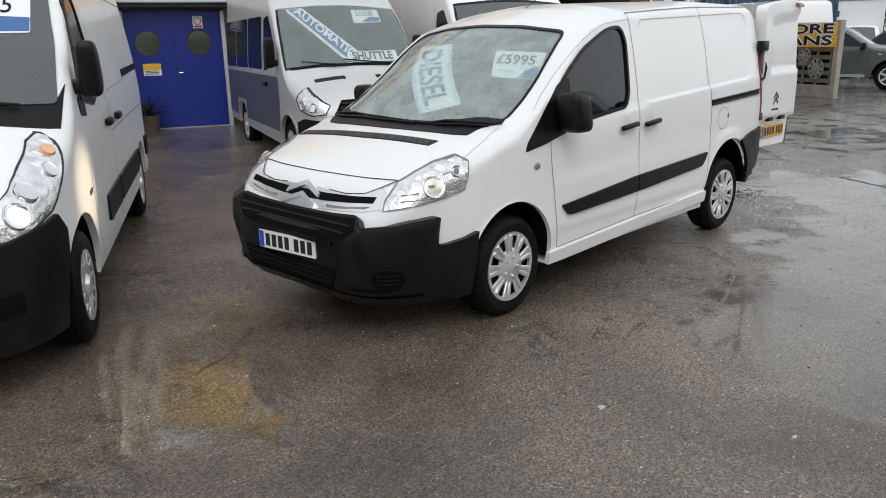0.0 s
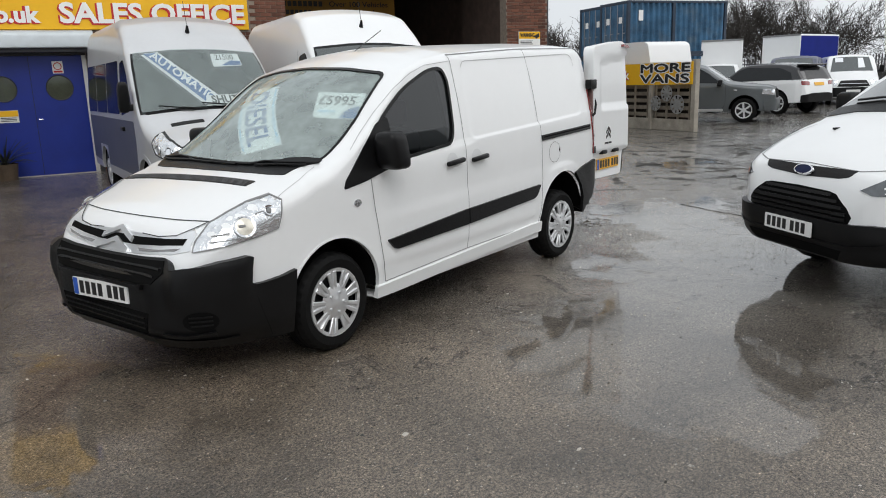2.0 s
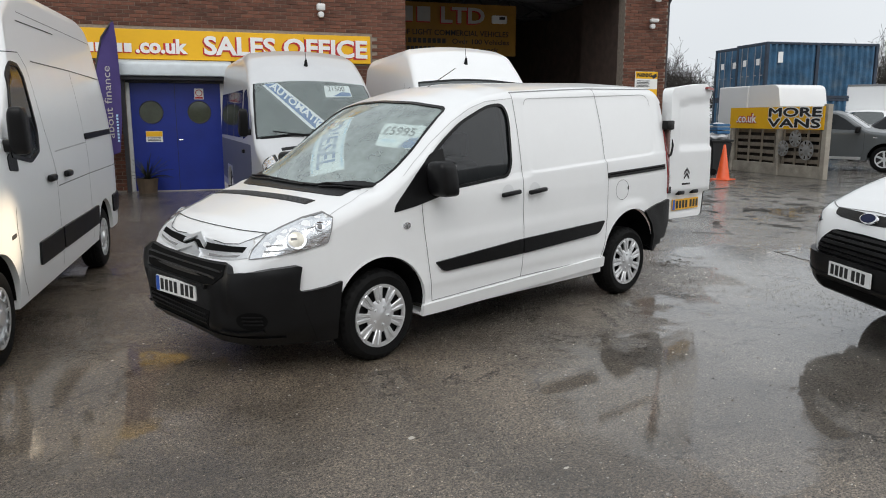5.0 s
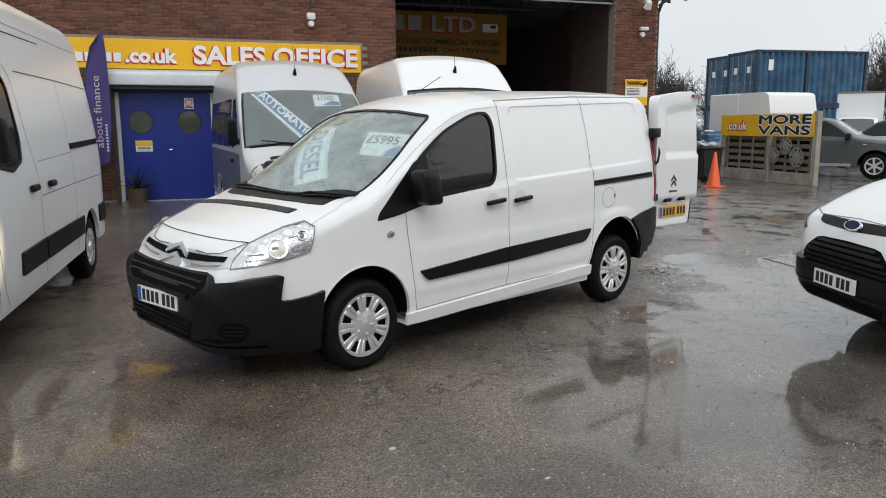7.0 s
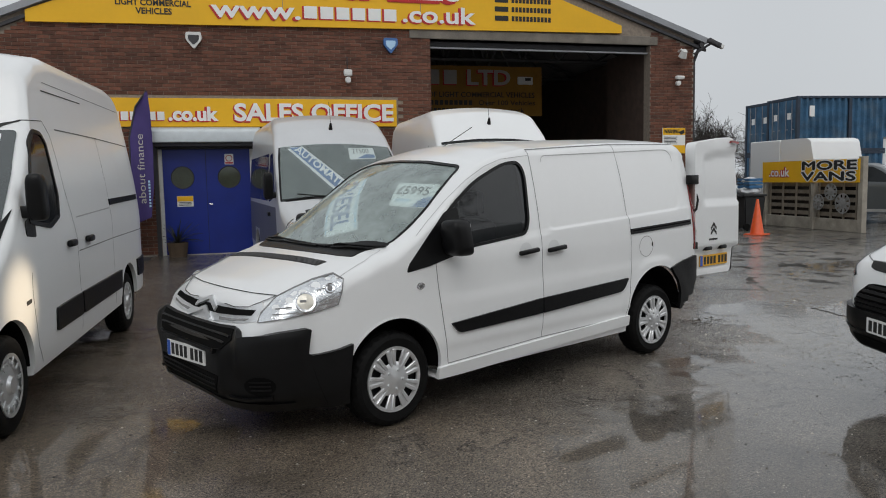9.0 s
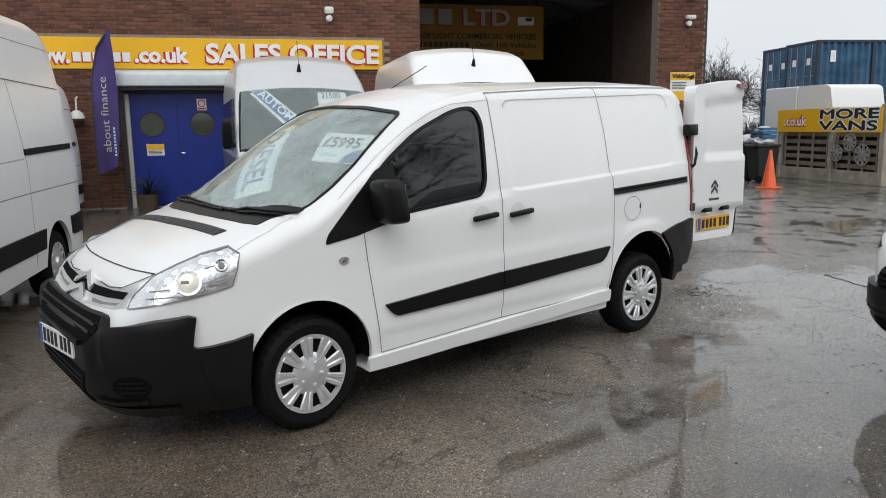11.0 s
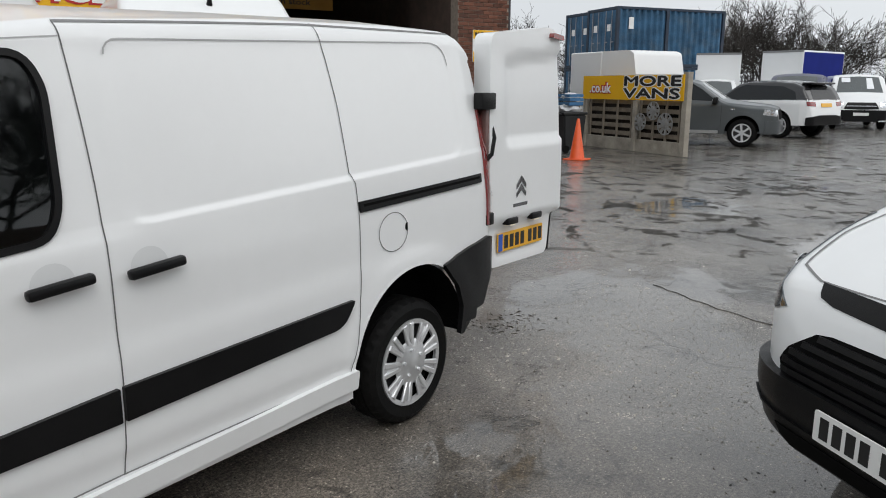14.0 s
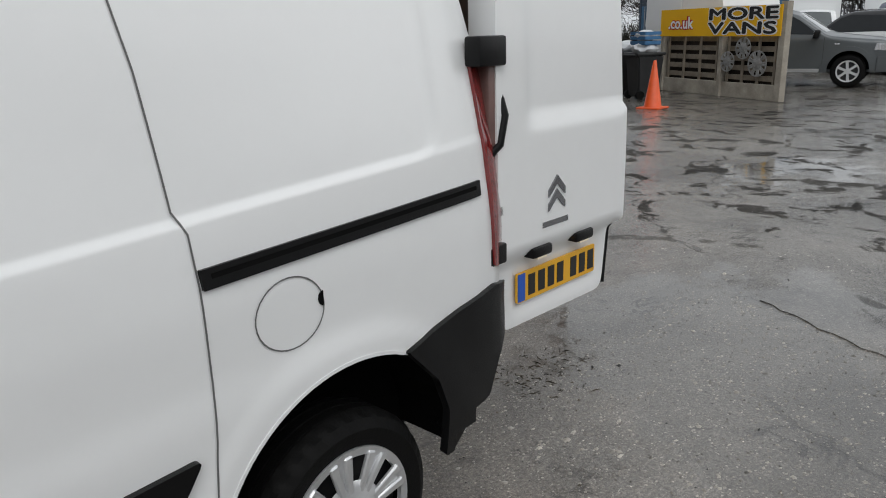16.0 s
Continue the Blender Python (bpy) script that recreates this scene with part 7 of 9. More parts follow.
def build_bus(name, label, m, minibus):
    B = bus_body(2.70 if minibus else 2.74)
    v = solid_vehicle(name, label, "minibus" if minibus else "van", m, B, SILVER if minibus else WHITE, 3.25, 0.40, 0.34, "steel", 0.21)
    screen = [(0.0, 1.385), (0.45, 1.38), (0.925, 1.34), (0.91, 1.55), (0.87, 1.95), (0.84, 2.11), (0.3, 2.155), (0.0, 2.16)]
    band("windscreen", screen, B.front, SCREENPANE, v, 0.004, 0.01, 0.08, 0, "dark upright windscreen")
    part("windscreen_seal", drape(ribbon([(-a, z) for a, z in screen] + list(reversed(screen[:-1])), 0.03, 0.06), B.front, 0.006, 0.008), PLASTIC, v)
    wiper(v, [(-0.7, 1.36), (-0.2, 1.40), (0.15, 1.44)], B.front)
    wiper(v, [(0.1, 1.36), (0.45, 1.39), (0.7, 1.42)], B.front)
    for y0 in (-0.62, 0.22):
        lay("bonnet_vent", [(-0.30, y0), (-0.22, y0), (-0.22, y0 + 0.42), (-0.30, y0 + 0.42)], B.top, PLASTIC, v, 0.005, 0.01, 0.08, 0.02, "black bonnet vent")
    for sg in (1, -1):
        ol = [(sg * 60, 1.12), (sg * 63, 1.0), (sg * 58, 0.86), (sg * 45, 0.80), (sg * 36, 0.82), (sg * 34, 0.92), (sg * 44, 1.02)]
        hl = lay("headlight", ol, B.round_nose, LENS, v, 0.008, 0.02, (4, 0.05), 0, "clear headlight", 30)
        part("headlight_edge", nose_ring(B, ol + ol[:1], 0.012, 0.010, 0.005), SEAM, hl)
        for ph, z in ((54, 0.92), (44, 0.90)):
            p, nrm = B.round_nose(sg * ph, z)
            mm = Matrix.Translation(p + nrm * 0.006) @ nrm.to_track_quat("Y", "Z").to_matrix().to_4x4()
            part("lamp_bowl", lathe([(0.06, 0.004), (0.055, 0.012), (0.04, 0.007), (0.001, 0.005)], 18, mm), CHROME, hl)
    band("upper_grille", [(0, 0.99), (28, 0.98), (31, 0.80), (0, 0.78)], B.round_nose, DARK, v, 0.006, 0.01, (4, 0.05), 0, "black grille")
    for z in (0.94, 0.885, 0.83):
        part("grille_bar", drape(ribbon([(-28, z), (28, z)], 0.022, 2), B.round_nose, 0.018, 0.016), PLASTIC, v)
    band("front_bumper", [(0, 0.74), (36, 0.74), (52, 0.76), (62, 0.70), (61, 0.45), (60.5, 0.26), (0, 0.26)], B.round_nose, PLASTIC, v, 0.02, 0.04, (4, 0.06), 0, "dark front bumper")
    for hit in (B.far, B.near):
        lay("side_window", [(0.42, 1.40), (1.22, 1.30), (1.22, 2.02), (0.95, 2.06), (0.72, 1.85)], hit, DARKPANE, v, 0.004, 0.01, 0.08, 0.05, "dark cab door glass")
        seam("door_seam", [(0.36, 1.25), (0.42, 0.6), (0.5, 0.4)], hit, v)
        seam("door_seam", [(1.30, 2.12), (1.30, 0.4)], hit, v)
        if minibus:
            lay("side_panel", [(0.43, 0.50), (2.82, 0.50), (2.84, 0.8), (3.6, 0.8), (3.68, 0.50), (4.55, 0.55), (4.55, 1.26), (0.40, 1.24), (0.36, 0.95)], hit, BLUEGREY, v, 0.003, 0.006, 0.08, 0.02, "blue-grey painted lower side")
            for x0, x1 in ((1.38, 2.40), (2.46, 3.45), (3.51, 4.45)):
                lay("side_window", [(x0, 1.32), (x1, 1.32), (x1, 2.06), (x0, 2.06)], hit, DARKPANE, v, 0.005, 0.01, 0.1, 0.06, "dark passenger window")
        p, nrm = hit(1.15, 1.12)
        part("door_handle", moved(box(-0.09, 0.09, -0.02, 0.02, -0.03, 0.03, 0.012), Matrix.Translation(p + nrm * 0.02)), PLASTIC, v)
        part("wheel_arch_lip", drape(ribbon([(0.43 * math.cos(a), 0.37 + 0.43 * math.sin(a)) for a in np.linspace(0, math.pi, 17)], 0.06, 0.06), hit, 0.006, 0.012), SILVER if minibus else PLASTIC, v)
    for sg in (-1, 1):
        mirror_unit(v, Matrix.Translation((0.36, 0.94 + sg * 1.07, 1.56)) @ Matrix.Diagonal((1, -sg, 1, 1)), (0.12, 0.14, 0.40))
    ant = part("aerial_base", tube([(1.02, 0.94, 2.42), (0.99, 0.94, 2.52)], 0.035, 8, None, 0.015), PLASTIC, v)
    part("aerial", tube([(1.0, 0.94, 2.50), (1.10, 0.94, 2.86)], 0.004, 5), PLASTIC, ant)
    if minibus:
        # banners inside the screen
        def at(a, z):
            return B.front(-a, z)
        bd = lay("banner", [(-0.74, 2.12), (-0.50, 2.14), (0.14, 1.52), (-0.10, 1.42)], at, BANNERW, v, 0.006, 0.004, 0.05, 0, "blue and white banner strip")
        lay("banner_print", [(-0.69, 2.115), (-0.53, 2.13), (0.09, 1.525), (-0.065, 1.45)], at, BANNERB, bd, 0.011, 0.003, 0.05)
        tx = lettering("AUTOMATIC", 0.105, 0.0, "CENTER", 1.0, 0.004)
        tx.transform(Matrix.Translation((-0.28, 1.80, 0)) @ Matrix.Rotation(math.atan2(-0.62, 0.64), 4, "Z"))
        letters("letter", drape(tx, at, 0.0145, 0.0), BANNERW, bd)
        b2 = lay("banner", [(-0.10, 1.40), (0.66, 1.41), (0.66, 1.55), (-0.06, 1.54)], at, BANNERW, v, 0.016, 0.004, 0.06, 0, "white shuttle banner strip")
        tx = lettering("SHUTTLE", 0.095, 0.0, "CENTER", 1.05, 0.004)
        tx.transform(Matrix.Translation((0.29, 1.475, 0)))
        letters("letter", drape(tx, at, 0.022, 0.0), BLACKINK, b2)
        cd = lay("price_card", [(0.18, 1.93), (0.60, 1.94), (0.59, 2.11), (0.19, 2.11)], at, BANNERW, v, 0.006, 0.004, 0.06, 0.02, "white price card")
        tx = lettering("21500", 0.075, 0.0)
        tx.transform(Matrix.Translation((0.37, 2.055, 0)))
        letters("digit", drape(tx, at, 0.011, 0.0), BLACKINK, cd)
        lay("card_wave", [(0.30, 1.945), (0.58, 1.95), (0.585, 2.0), (0.45, 2.01)], at, BANNERB, cd, 0.011, 0.003, 0.06)
        outer = [(a * 0.985, z + 0.004) for a, z in screen]
        band("windscreen_glass", outer, B.front, WETPANE, v, 0.030, 0.0, 0.08, 0, "wet clear glass over the banners").visible_shadow = False
    return v


build_bus("minibus", "silver and blue-grey minibus with banners in the windscreen", pose(3.88, 4.91, 0.06, rz=69.5), True)
build_bus("panel_van", "white high-roof van with a whip aerial", FACADE @ pose(3.79, -5.97, 0.10, rz=90), False)


ENAMEL = material("navy_enamel", (0.006, 0.012, 0.05), 0.45, spec=0.2)


# white van at the right ----------------------------------------------------------
def build_right_van():
    e = 3.98
    shape = dict(
        height=[(-1.0, 0.74), (-0.97, 0.88), (-0.92, 0.99), (-0.80, 1.075), (-0.55, 1.185), (-0.25, 1.295), (-0.08, 1.35), (0.02, 1.41), (0.45, 1.66), (0.78, 1.83), (0.95, 1.91), (1.3, 1.96), (2.0, 1.985), (e - 0.4, 1.98), (e - 0.1, 1.92), (e, 1.80)],
        plan=[(-1.0, 0.48), (-0.97, 0.61), (-0.90, 0.72), (-0.78, 0.81), (-0.6, 0.88), (-0.4, 0.925), (0.0, 0.96), (0.4, 0.98), (e - 0.2, 0.98), (e, 0.92)],
        yc=0.94, sill=[(-1.0, 0.262), (-0.4, 0.262), (0.3, 0.28), (e, 0.34)], belt=1.10, tumble=0.16,
        radius=[(-1.0, 0.10), (-0.6, 0.16), (-0.1, 0.15), (0.4, 0.10), (1.0, 0.14), (e, 0.15)],
        crown=[(-1.0, 0.01), (-0.8, 0.06), (-0.3, 0.07), (0.2, 0.10), (0.8, 0.08), (1.6, 0.05), (e, 0.05)])
    B = Body(**shape)
    cut_body = Body(**dict(shape, sill=[(-1.0, 0.46), (-0.62, 0.46), (-0.48, 0.36), (-0.4, 0.28)] + shape["sill"][2:]))

    def low_hit(phi, z):
        p, nrm = B.round_nose(phi, z)
        d = 0.022 * ease(z - 0.45, 0.1) - 0.12 * ease(0.44 - z, 0.2) * (1 - 0.5 * ease(abs(phi) - 48, 10))
        return p + Vector((-math.cos(radians(phi)), -math.sin(radians(phi)), 0)) * d, nrm
    v = solid_vehicle("panel_van", "white panel van with dark grille and black lower bumper", "van", vehicle_pose(RIGHT[0], RIGHT[1], RIGHT[2]), cut_body, WHITE, 2.93, 0.40, 0.335, "steel", 0.21)
    band("windscreen", [(0.0, 1.415), (0.5, 1.40), (0.86, 1.34), (0.78, 1.55), (0.66, 1.83), (0.0, 1.86)], B.front, SCREENPANE, v, 0.004, 0.01, 0.08, 0, "large raked windscreen")
    band("scuttle_panel", [(0.0, 1.355), (0.5, 1.335), (0.86, 1.28), (0.87, 1.35), (0.5, 1.41), (0.0, 1.425)], B.front, PLASTIC, v, 0.007, 0.01, 0.06, 0, "black scuttle panel")
    wiper(v, [(-0.7, 1.35), (-0.3, 1.42), (0.05, 1.44)], B.front)
    wiper(v, [(-0.05, 1.38), (0.35, 1.43), (0.65, 1.40)], B.front)
    for y0 in (-0.35, 0.30):
        p, nrm = B.top(-0.42, y0)
        part("washer_jet", moved(box(-0.03, 0.03, -0.012, 0.012, -0.005, 0.012, 0.004), Matrix.Translation(p)), PLASTIC, v)
    seam("bonnet_seam", [(-66, 1.23), (-52, 1.12), (-38, 1.01), (-28, 0.99), (0, 1.008), (28, 0.99), (38, 1.01), (52, 1.12), (66, 1.23)], B.round_nose, v, 0.005, SEAMGREY)
    band("upper_grille", [(0, 0.99), (20, 0.992), (27, 0.99), (24, 0.945), (20, 0.93), (0, 0.915)], B.round_nose, PLASTIC, v, 0.004, 0.012, (3, 0.04), 0, "black upper grille bar")
    p, nrm = B.round_nose(0, 0.955)
    mm = Matrix.Translation(p + nrm * 0.008) @ nrm.to_track_quat("Y", "Z").to_matrix().to_4x4() @ Matrix.Diagonal((1.9, 1, 0.8, 1))
    bd = part("badge", lathe([(0.001, 0.014), (0.045, 0.012), (0.05, 0.0), (0.001, 0.0)], 28, mm), ENAMEL, v, "plain dark blue oval badge", 40)
    part("badge_ring", lathe([(0.045, 0.015), (0.052, 0.013), (0.054, 0.0), (0.044, 0.0)], 28, mm), CHROME, bd, "", 40)
    band("main_grille", [(0, 0.845), (17, 0.838), (20.5, 0.825), (26, 0.74), (28, 0.68), (27, 0.635), (0, 0.63)], B.round_nose, DARK, v, 0.004, 0.012, (3, 0.05), 0, "large black trapezoid grille")
    for z, w in ((0.815, 19), (0.775, 22), (0.735, 24.5), (0.695, 26), (0.66, 26)):
        part("grille_slat", drape(ribbon([(-w, z), (w, z)], 0.022, 2), B.round_nose, 0.02, 0.02), PLASTIC, v)
    half = [(0, 0.635), (29, 0.635), (31, 0.64), (35, 0.645), (40, 0.642), (52, 0.635), (60, 0.625), (60, 0.45), (57, 0.36), (45, 0.35), (0, 0.34)]
    bump = band("front_bumper", half, low_hit, PLASTIC, v, 0.018, 0.04, (2, 0.03), 0, "black lower bumper")
    band("lower_intake", [(0, 0.44), (26, 0.44), (24, 0.36), (0, 0.36)], low_hit, DARK, bump, 0.022, 0.01, (4, 0.05))
    for s in (1, -1):
        lay("fog_recess", [(s * 40, 0.50), (s * 52, 0.51), (s * 50, 0.42), (s * 40, 0.41)], low_hit, DARK, bump, 0.022, 0.01, (3, 0.05))
        ol = [(s * 30, 0.875), (s * 34, 0.845), (s * 54, 0.855), (s * 62, 0.93), (s * 66.5, 1.15), (s * 63, 1.18), (s * 52, 1.09), (s * 40, 0.985)]
        hl = lay("headlight", ol, B.round_nose, DARKLENS, v, 0.006, 0.02, (4, 0.04), 0, "dark-cased swept headlight", 30)
        p, nrm = B.round_nose(s * 50, 0.95)
        mm = Matrix.Translation(p + nrm * 0.004) @ nrm.to_track_quat("Y", "Z").to_matrix().to_4x4()
        part("lamp_bowl", lathe([(0.06, 0.004), (0.055, 0.012), (0.04, 0.007), (0.001, 0.005)], 18, mm), CHROME, hl)
    part("bumper_fold", drape(ribbon([(-36, 0.50), (-29, 0.475), (0, 0.465), (29, 0.475), (36, 0.50), (46, 0.545), (58, 0.55)], 0.016, 2), low_hit, 0.03, 0.02), PLASTIC, bump)
    mp = Matrix.Translation((-1.052, 0.94, 0.545)) @ Matrix.Rotation(radians(-90), 4, "Z") @ Matrix.Rotation(radians(90), 4, "X")
    plate_on(v, mp, False, False)
    for hit in (B.near, B.far):
        lay("side_window", [(0.42, 1.22), (1.25, 1.26), (1.25, 1.75), (1.0, 1.78), (0.72, 1.6)], hit, DARKPANE, v, 0.004, 0.01, 0.08, 0.05)
        seam("door_seam", [(0.38, 1.15), (0.42, 0.6), (0.5, 0.36)], hit, v)
        seam("door_seam", [(1.35, 1.8), (1.35, 0.38)], hit, v)
        lay("rubbing_strip", [(0.5, 0.55), (2.4, 0.58), (2.4, 0.68), (0.5, 0.66)], hit, PLASTIC, v, 0.015, 0.02, 0.1, 0.02)
    for sg in (-1, 1):
        mirror_unit(v, Matrix.Translation((0.45, 0.94 + sg * 1.14, 1.34)) @ Matrix.Diagonal((1, -sg, 1, 1)), (0.15, 0.22, 0.28))
    part("underbody", box(-0.70, 3.6, 0.25, 1.6, 0.34, 0.46), DARK, v)
    return v


DARKLENS = material("smoked_headlight_lens", (0.10, 0.11, 0.12), 0.06, 0.2, var=0.4, scale=16, coat=1.0)
RIGHT = (3.02, -3.46, -39.0)
build_right_van()


# cars and trucks across the yard ----------------------------------------------------
def car_body(height, plan, yc, belt, tumble=0.28, rad=0.12):
    e = height[-1][0]
    x0 = height[0][0]
    return Body(height=height, plan=plan, yc=yc, sill=[(x0, 0.36), (0.3, 0.34), (e, 0.42)], belt=belt, tumble=tumble,
                radius=[(x0, 0.08), (-0.3, 0.12), (0.5, 0.08), (1.2, rad), (e, 0.12)], crown=[(x0, 0.02), (-0.3, 0.05), (0.6, 0.08), (1.2, 0.05), (e, 0.04)])


def build_pickup():
    B = car_body([(-0.90, 0.62), (-0.86, 0.90), (-0.80, 1.06), (-0.6, 1.12), (0.0, 1.19), (0.42, 1.25), (0.55, 1.30), (1.15, 1.70), (1.4, 1.78), (2.4, 1.79), (2.75, 1.74), (2.95, 1.30), (3.1, 1.16), (4.25, 1.16), (4.3, 1.0)],
                 [(-0.90, 0.62), (-0.86, 0.76), (-0.76, 0.86), (-0.5, 0.93), (0.0, 0.96), (4.1, 0.96), (4.3, 0.88)], 0.92, 1.08, 0.34)
    yv = Vector((math.cos(radians(190)), math.sin(radians(190)), 0))
    o = Vector((22.95, 3.95, 0)) - yv * 1.84
    v = solid_vehicle("pickup_truck", "dark grey pickup with silver alloy wheels", "car", vehicle_pose(o.x, o.y, 100, 1.08), B, DARKGREY, 3.09, 0.46, 0.375, "alloy", 0.24)
    for hit in (B.far, B.near):
        lay("side_window", [(0.68, 1.20), (1.62, 1.24), (1.60, 1.68), (1.35, 1.66), (1.10, 1.52)], hit, DARKPANE, v, 0.006, 0.01, 0.08, 0.04, "side window")
        lay("side_window", [(1.70, 1.24), (2.55, 1.27), (2.45, 1.66), (1.70, 1.69)], hit, DARKPANE, v, 0.006, 0.01, 0.08, 0.04, "side window")
        seam("door_seam", [(0.55, 1.15), (0.55, 0.55), (0.65, 0.42)], hit, v)
        seam("door_seam", [(1.66, 1.65), (1.66, 0.42)], hit, v)
        part("wheel_arch_flare", drape(ribbon([(0.49 * math.cos(a), 0.40 + 0.49 * math.sin(a)) for a in np.linspace(-0.1, math.pi, 19)], 0.10, 0.06), hit, 0.02, 0.03), DARKGREY, v, "", 40)
        lay("side_step", [(0.6, 0.36), (2.5, 0.36), (2.5, 0.43), (0.6, 0.43)], hit, HUBCAP, v, 0.06, 0.07, 0.2, 0.02)
        lay("side_repeater", [(0.22, 0.98), (0.32, 0.98), (0.32, 1.01), (0.22, 1.01)], hit, LENS, v, 0.004, 0.006, 0.1)
    band("windscreen", [(0, 1.28), (0.70, 1.26), (0.58, 1.68), (0, 1.71)], B.front, SCREENPANE, v, 0.004, 0.01, 0.1)
    for s in (1, -1):
        lay("headlight", [(s * 40, 0.98), (s * 58, 1.0), (s * 60, 0.86), (s * 42, 0.82)], B.round_nose, LENS, v, 0.008, 0.02, (4, 0.05), 0, "clear headlight")
        mirror_unit(v, Matrix.Translation((0.72, 0.92 + s * 1.08, 1.22)) @ Matrix.Diagonal((1, -s, 1, 1)), (0.13, 0.20, 0.20))
    band("front_bumper", [(0, 0.70), (56, 0.70), (56, 0.38), (0, 0.38)], B.round_nose, DARKGREY, v, 0.03, 0.05, (4, 0.06))
    band("grille", [(0, 1.0), (34, 0.97), (34, 0.74), (0, 0.72)], B.round_nose, DARK, v, 0.006, 0.01, (4, 0.06))
    return v


def build_suv():
    B = car_body([(-0.86, 0.62), (-0.82, 0.90), (-0.72, 1.0), (-0.2, 1.10), (0.45, 1.18), (0.58, 1.24), (1.25, 1.68), (1.6, 1.76), (2.6, 1.77), (3.2, 1.72), (3.55, 1.60), (3.78, 1.25), (3.86, 1.0), (3.9, 0.75)],
                 [(-0.86, 0.6), (-0.80, 0.78), (-0.6, 0.9), (0.0, 0.97), (3.3, 0.97), (3.6, 0.94), (3.8, 0.85), (3.9, 0.72)], 0.93, 1.02, 0.36)
    X = Vector((math.cos(radians(-112)), math.sin(radians(-112)), 0))
    o = Vector((27.4, 3.3, 0)) - X * 3.7 * 1.1
    v = solid_vehicle("suv", "white suv with black roof and dark glass", "car", vehicle_pose(o.x, o.y, -112, 1.1), B, WHITE, 2.92, 0.46, 0.38, "alloy", 0.26)
    for hit in (B.near, B.far):
        lay("side_glass", [(0.80, 1.20), (1.2, 1.14), (3.45, 1.18), (3.35, 1.42), (2.9, 1.58), (1.55, 1.62), (1.25, 1.52)], hit, DARKPANE, v, 0.006, 0.01, 0.08, 0.03, "dark side glass")
        lay("side_cladding", [(0.5, 0.36), (2.4, 0.36), (2.4, 0.52), (0.5, 0.50)], hit, PLASTIC, v, 0.01, 0.02, 0.15)
    body = v.children[0].data
    body.materials.append(BLACKPAINT)
    for f in body.polygons:
        if f.center.z > 1.17 and f.center.x > 0.62:
            f.material_index = 1
    lay("roof_panel", [(1.30, -0.62), (3.45, -0.60), (3.45, 0.60), (1.30, 0.62)], B.top, BLACKPAINT, v, 0.006, 0.012, 0.1, 0.1, "black roof panel")
    lay("rear_screen", [(-0.60, 1.20), (0.60, 1.20), (0.52, 1.52), (-0.52, 1.52)], B.rear, DARKPANE, v, 0.006, 0.01, 0.08, 0.05, "dark rear window")
    part("roof_spoiler", box(3.35, 3.72, 0.36, 1.50, 1.64, 1.70, 0.02), BLACKPAINT, v, "black roof spoiler", 40)
    for s in (1, -1):
        lay("tail_lamp", [(s * 0.52, 0.98), (s * 0.86, 1.0), (s * 0.86, 1.13), (s * 0.52, 1.11)], B.rear, REDLENS, v, 0.01, 0.02, 0.06, 0.02, "red tail lamp")
    lay("number_plate", [(-0.26, 0.96), (0.26, 0.96), (0.26, 1.07), (-0.26, 1.07)], B.rear, PLATEY, v, 0.02, 0.02, 0.2, 0.0, "yellow number plate")
    lay("rear_bumper", [(-0.86, 0.42), (0.86, 0.42), (0.86, 0.66), (0.4, 0.72), (-0.4, 0.72), (-0.86, 0.66)], B.rear, PLASTIC, v, 0.03, 0.05, 0.08, 0.03, "black lower rear bumper")
    return v


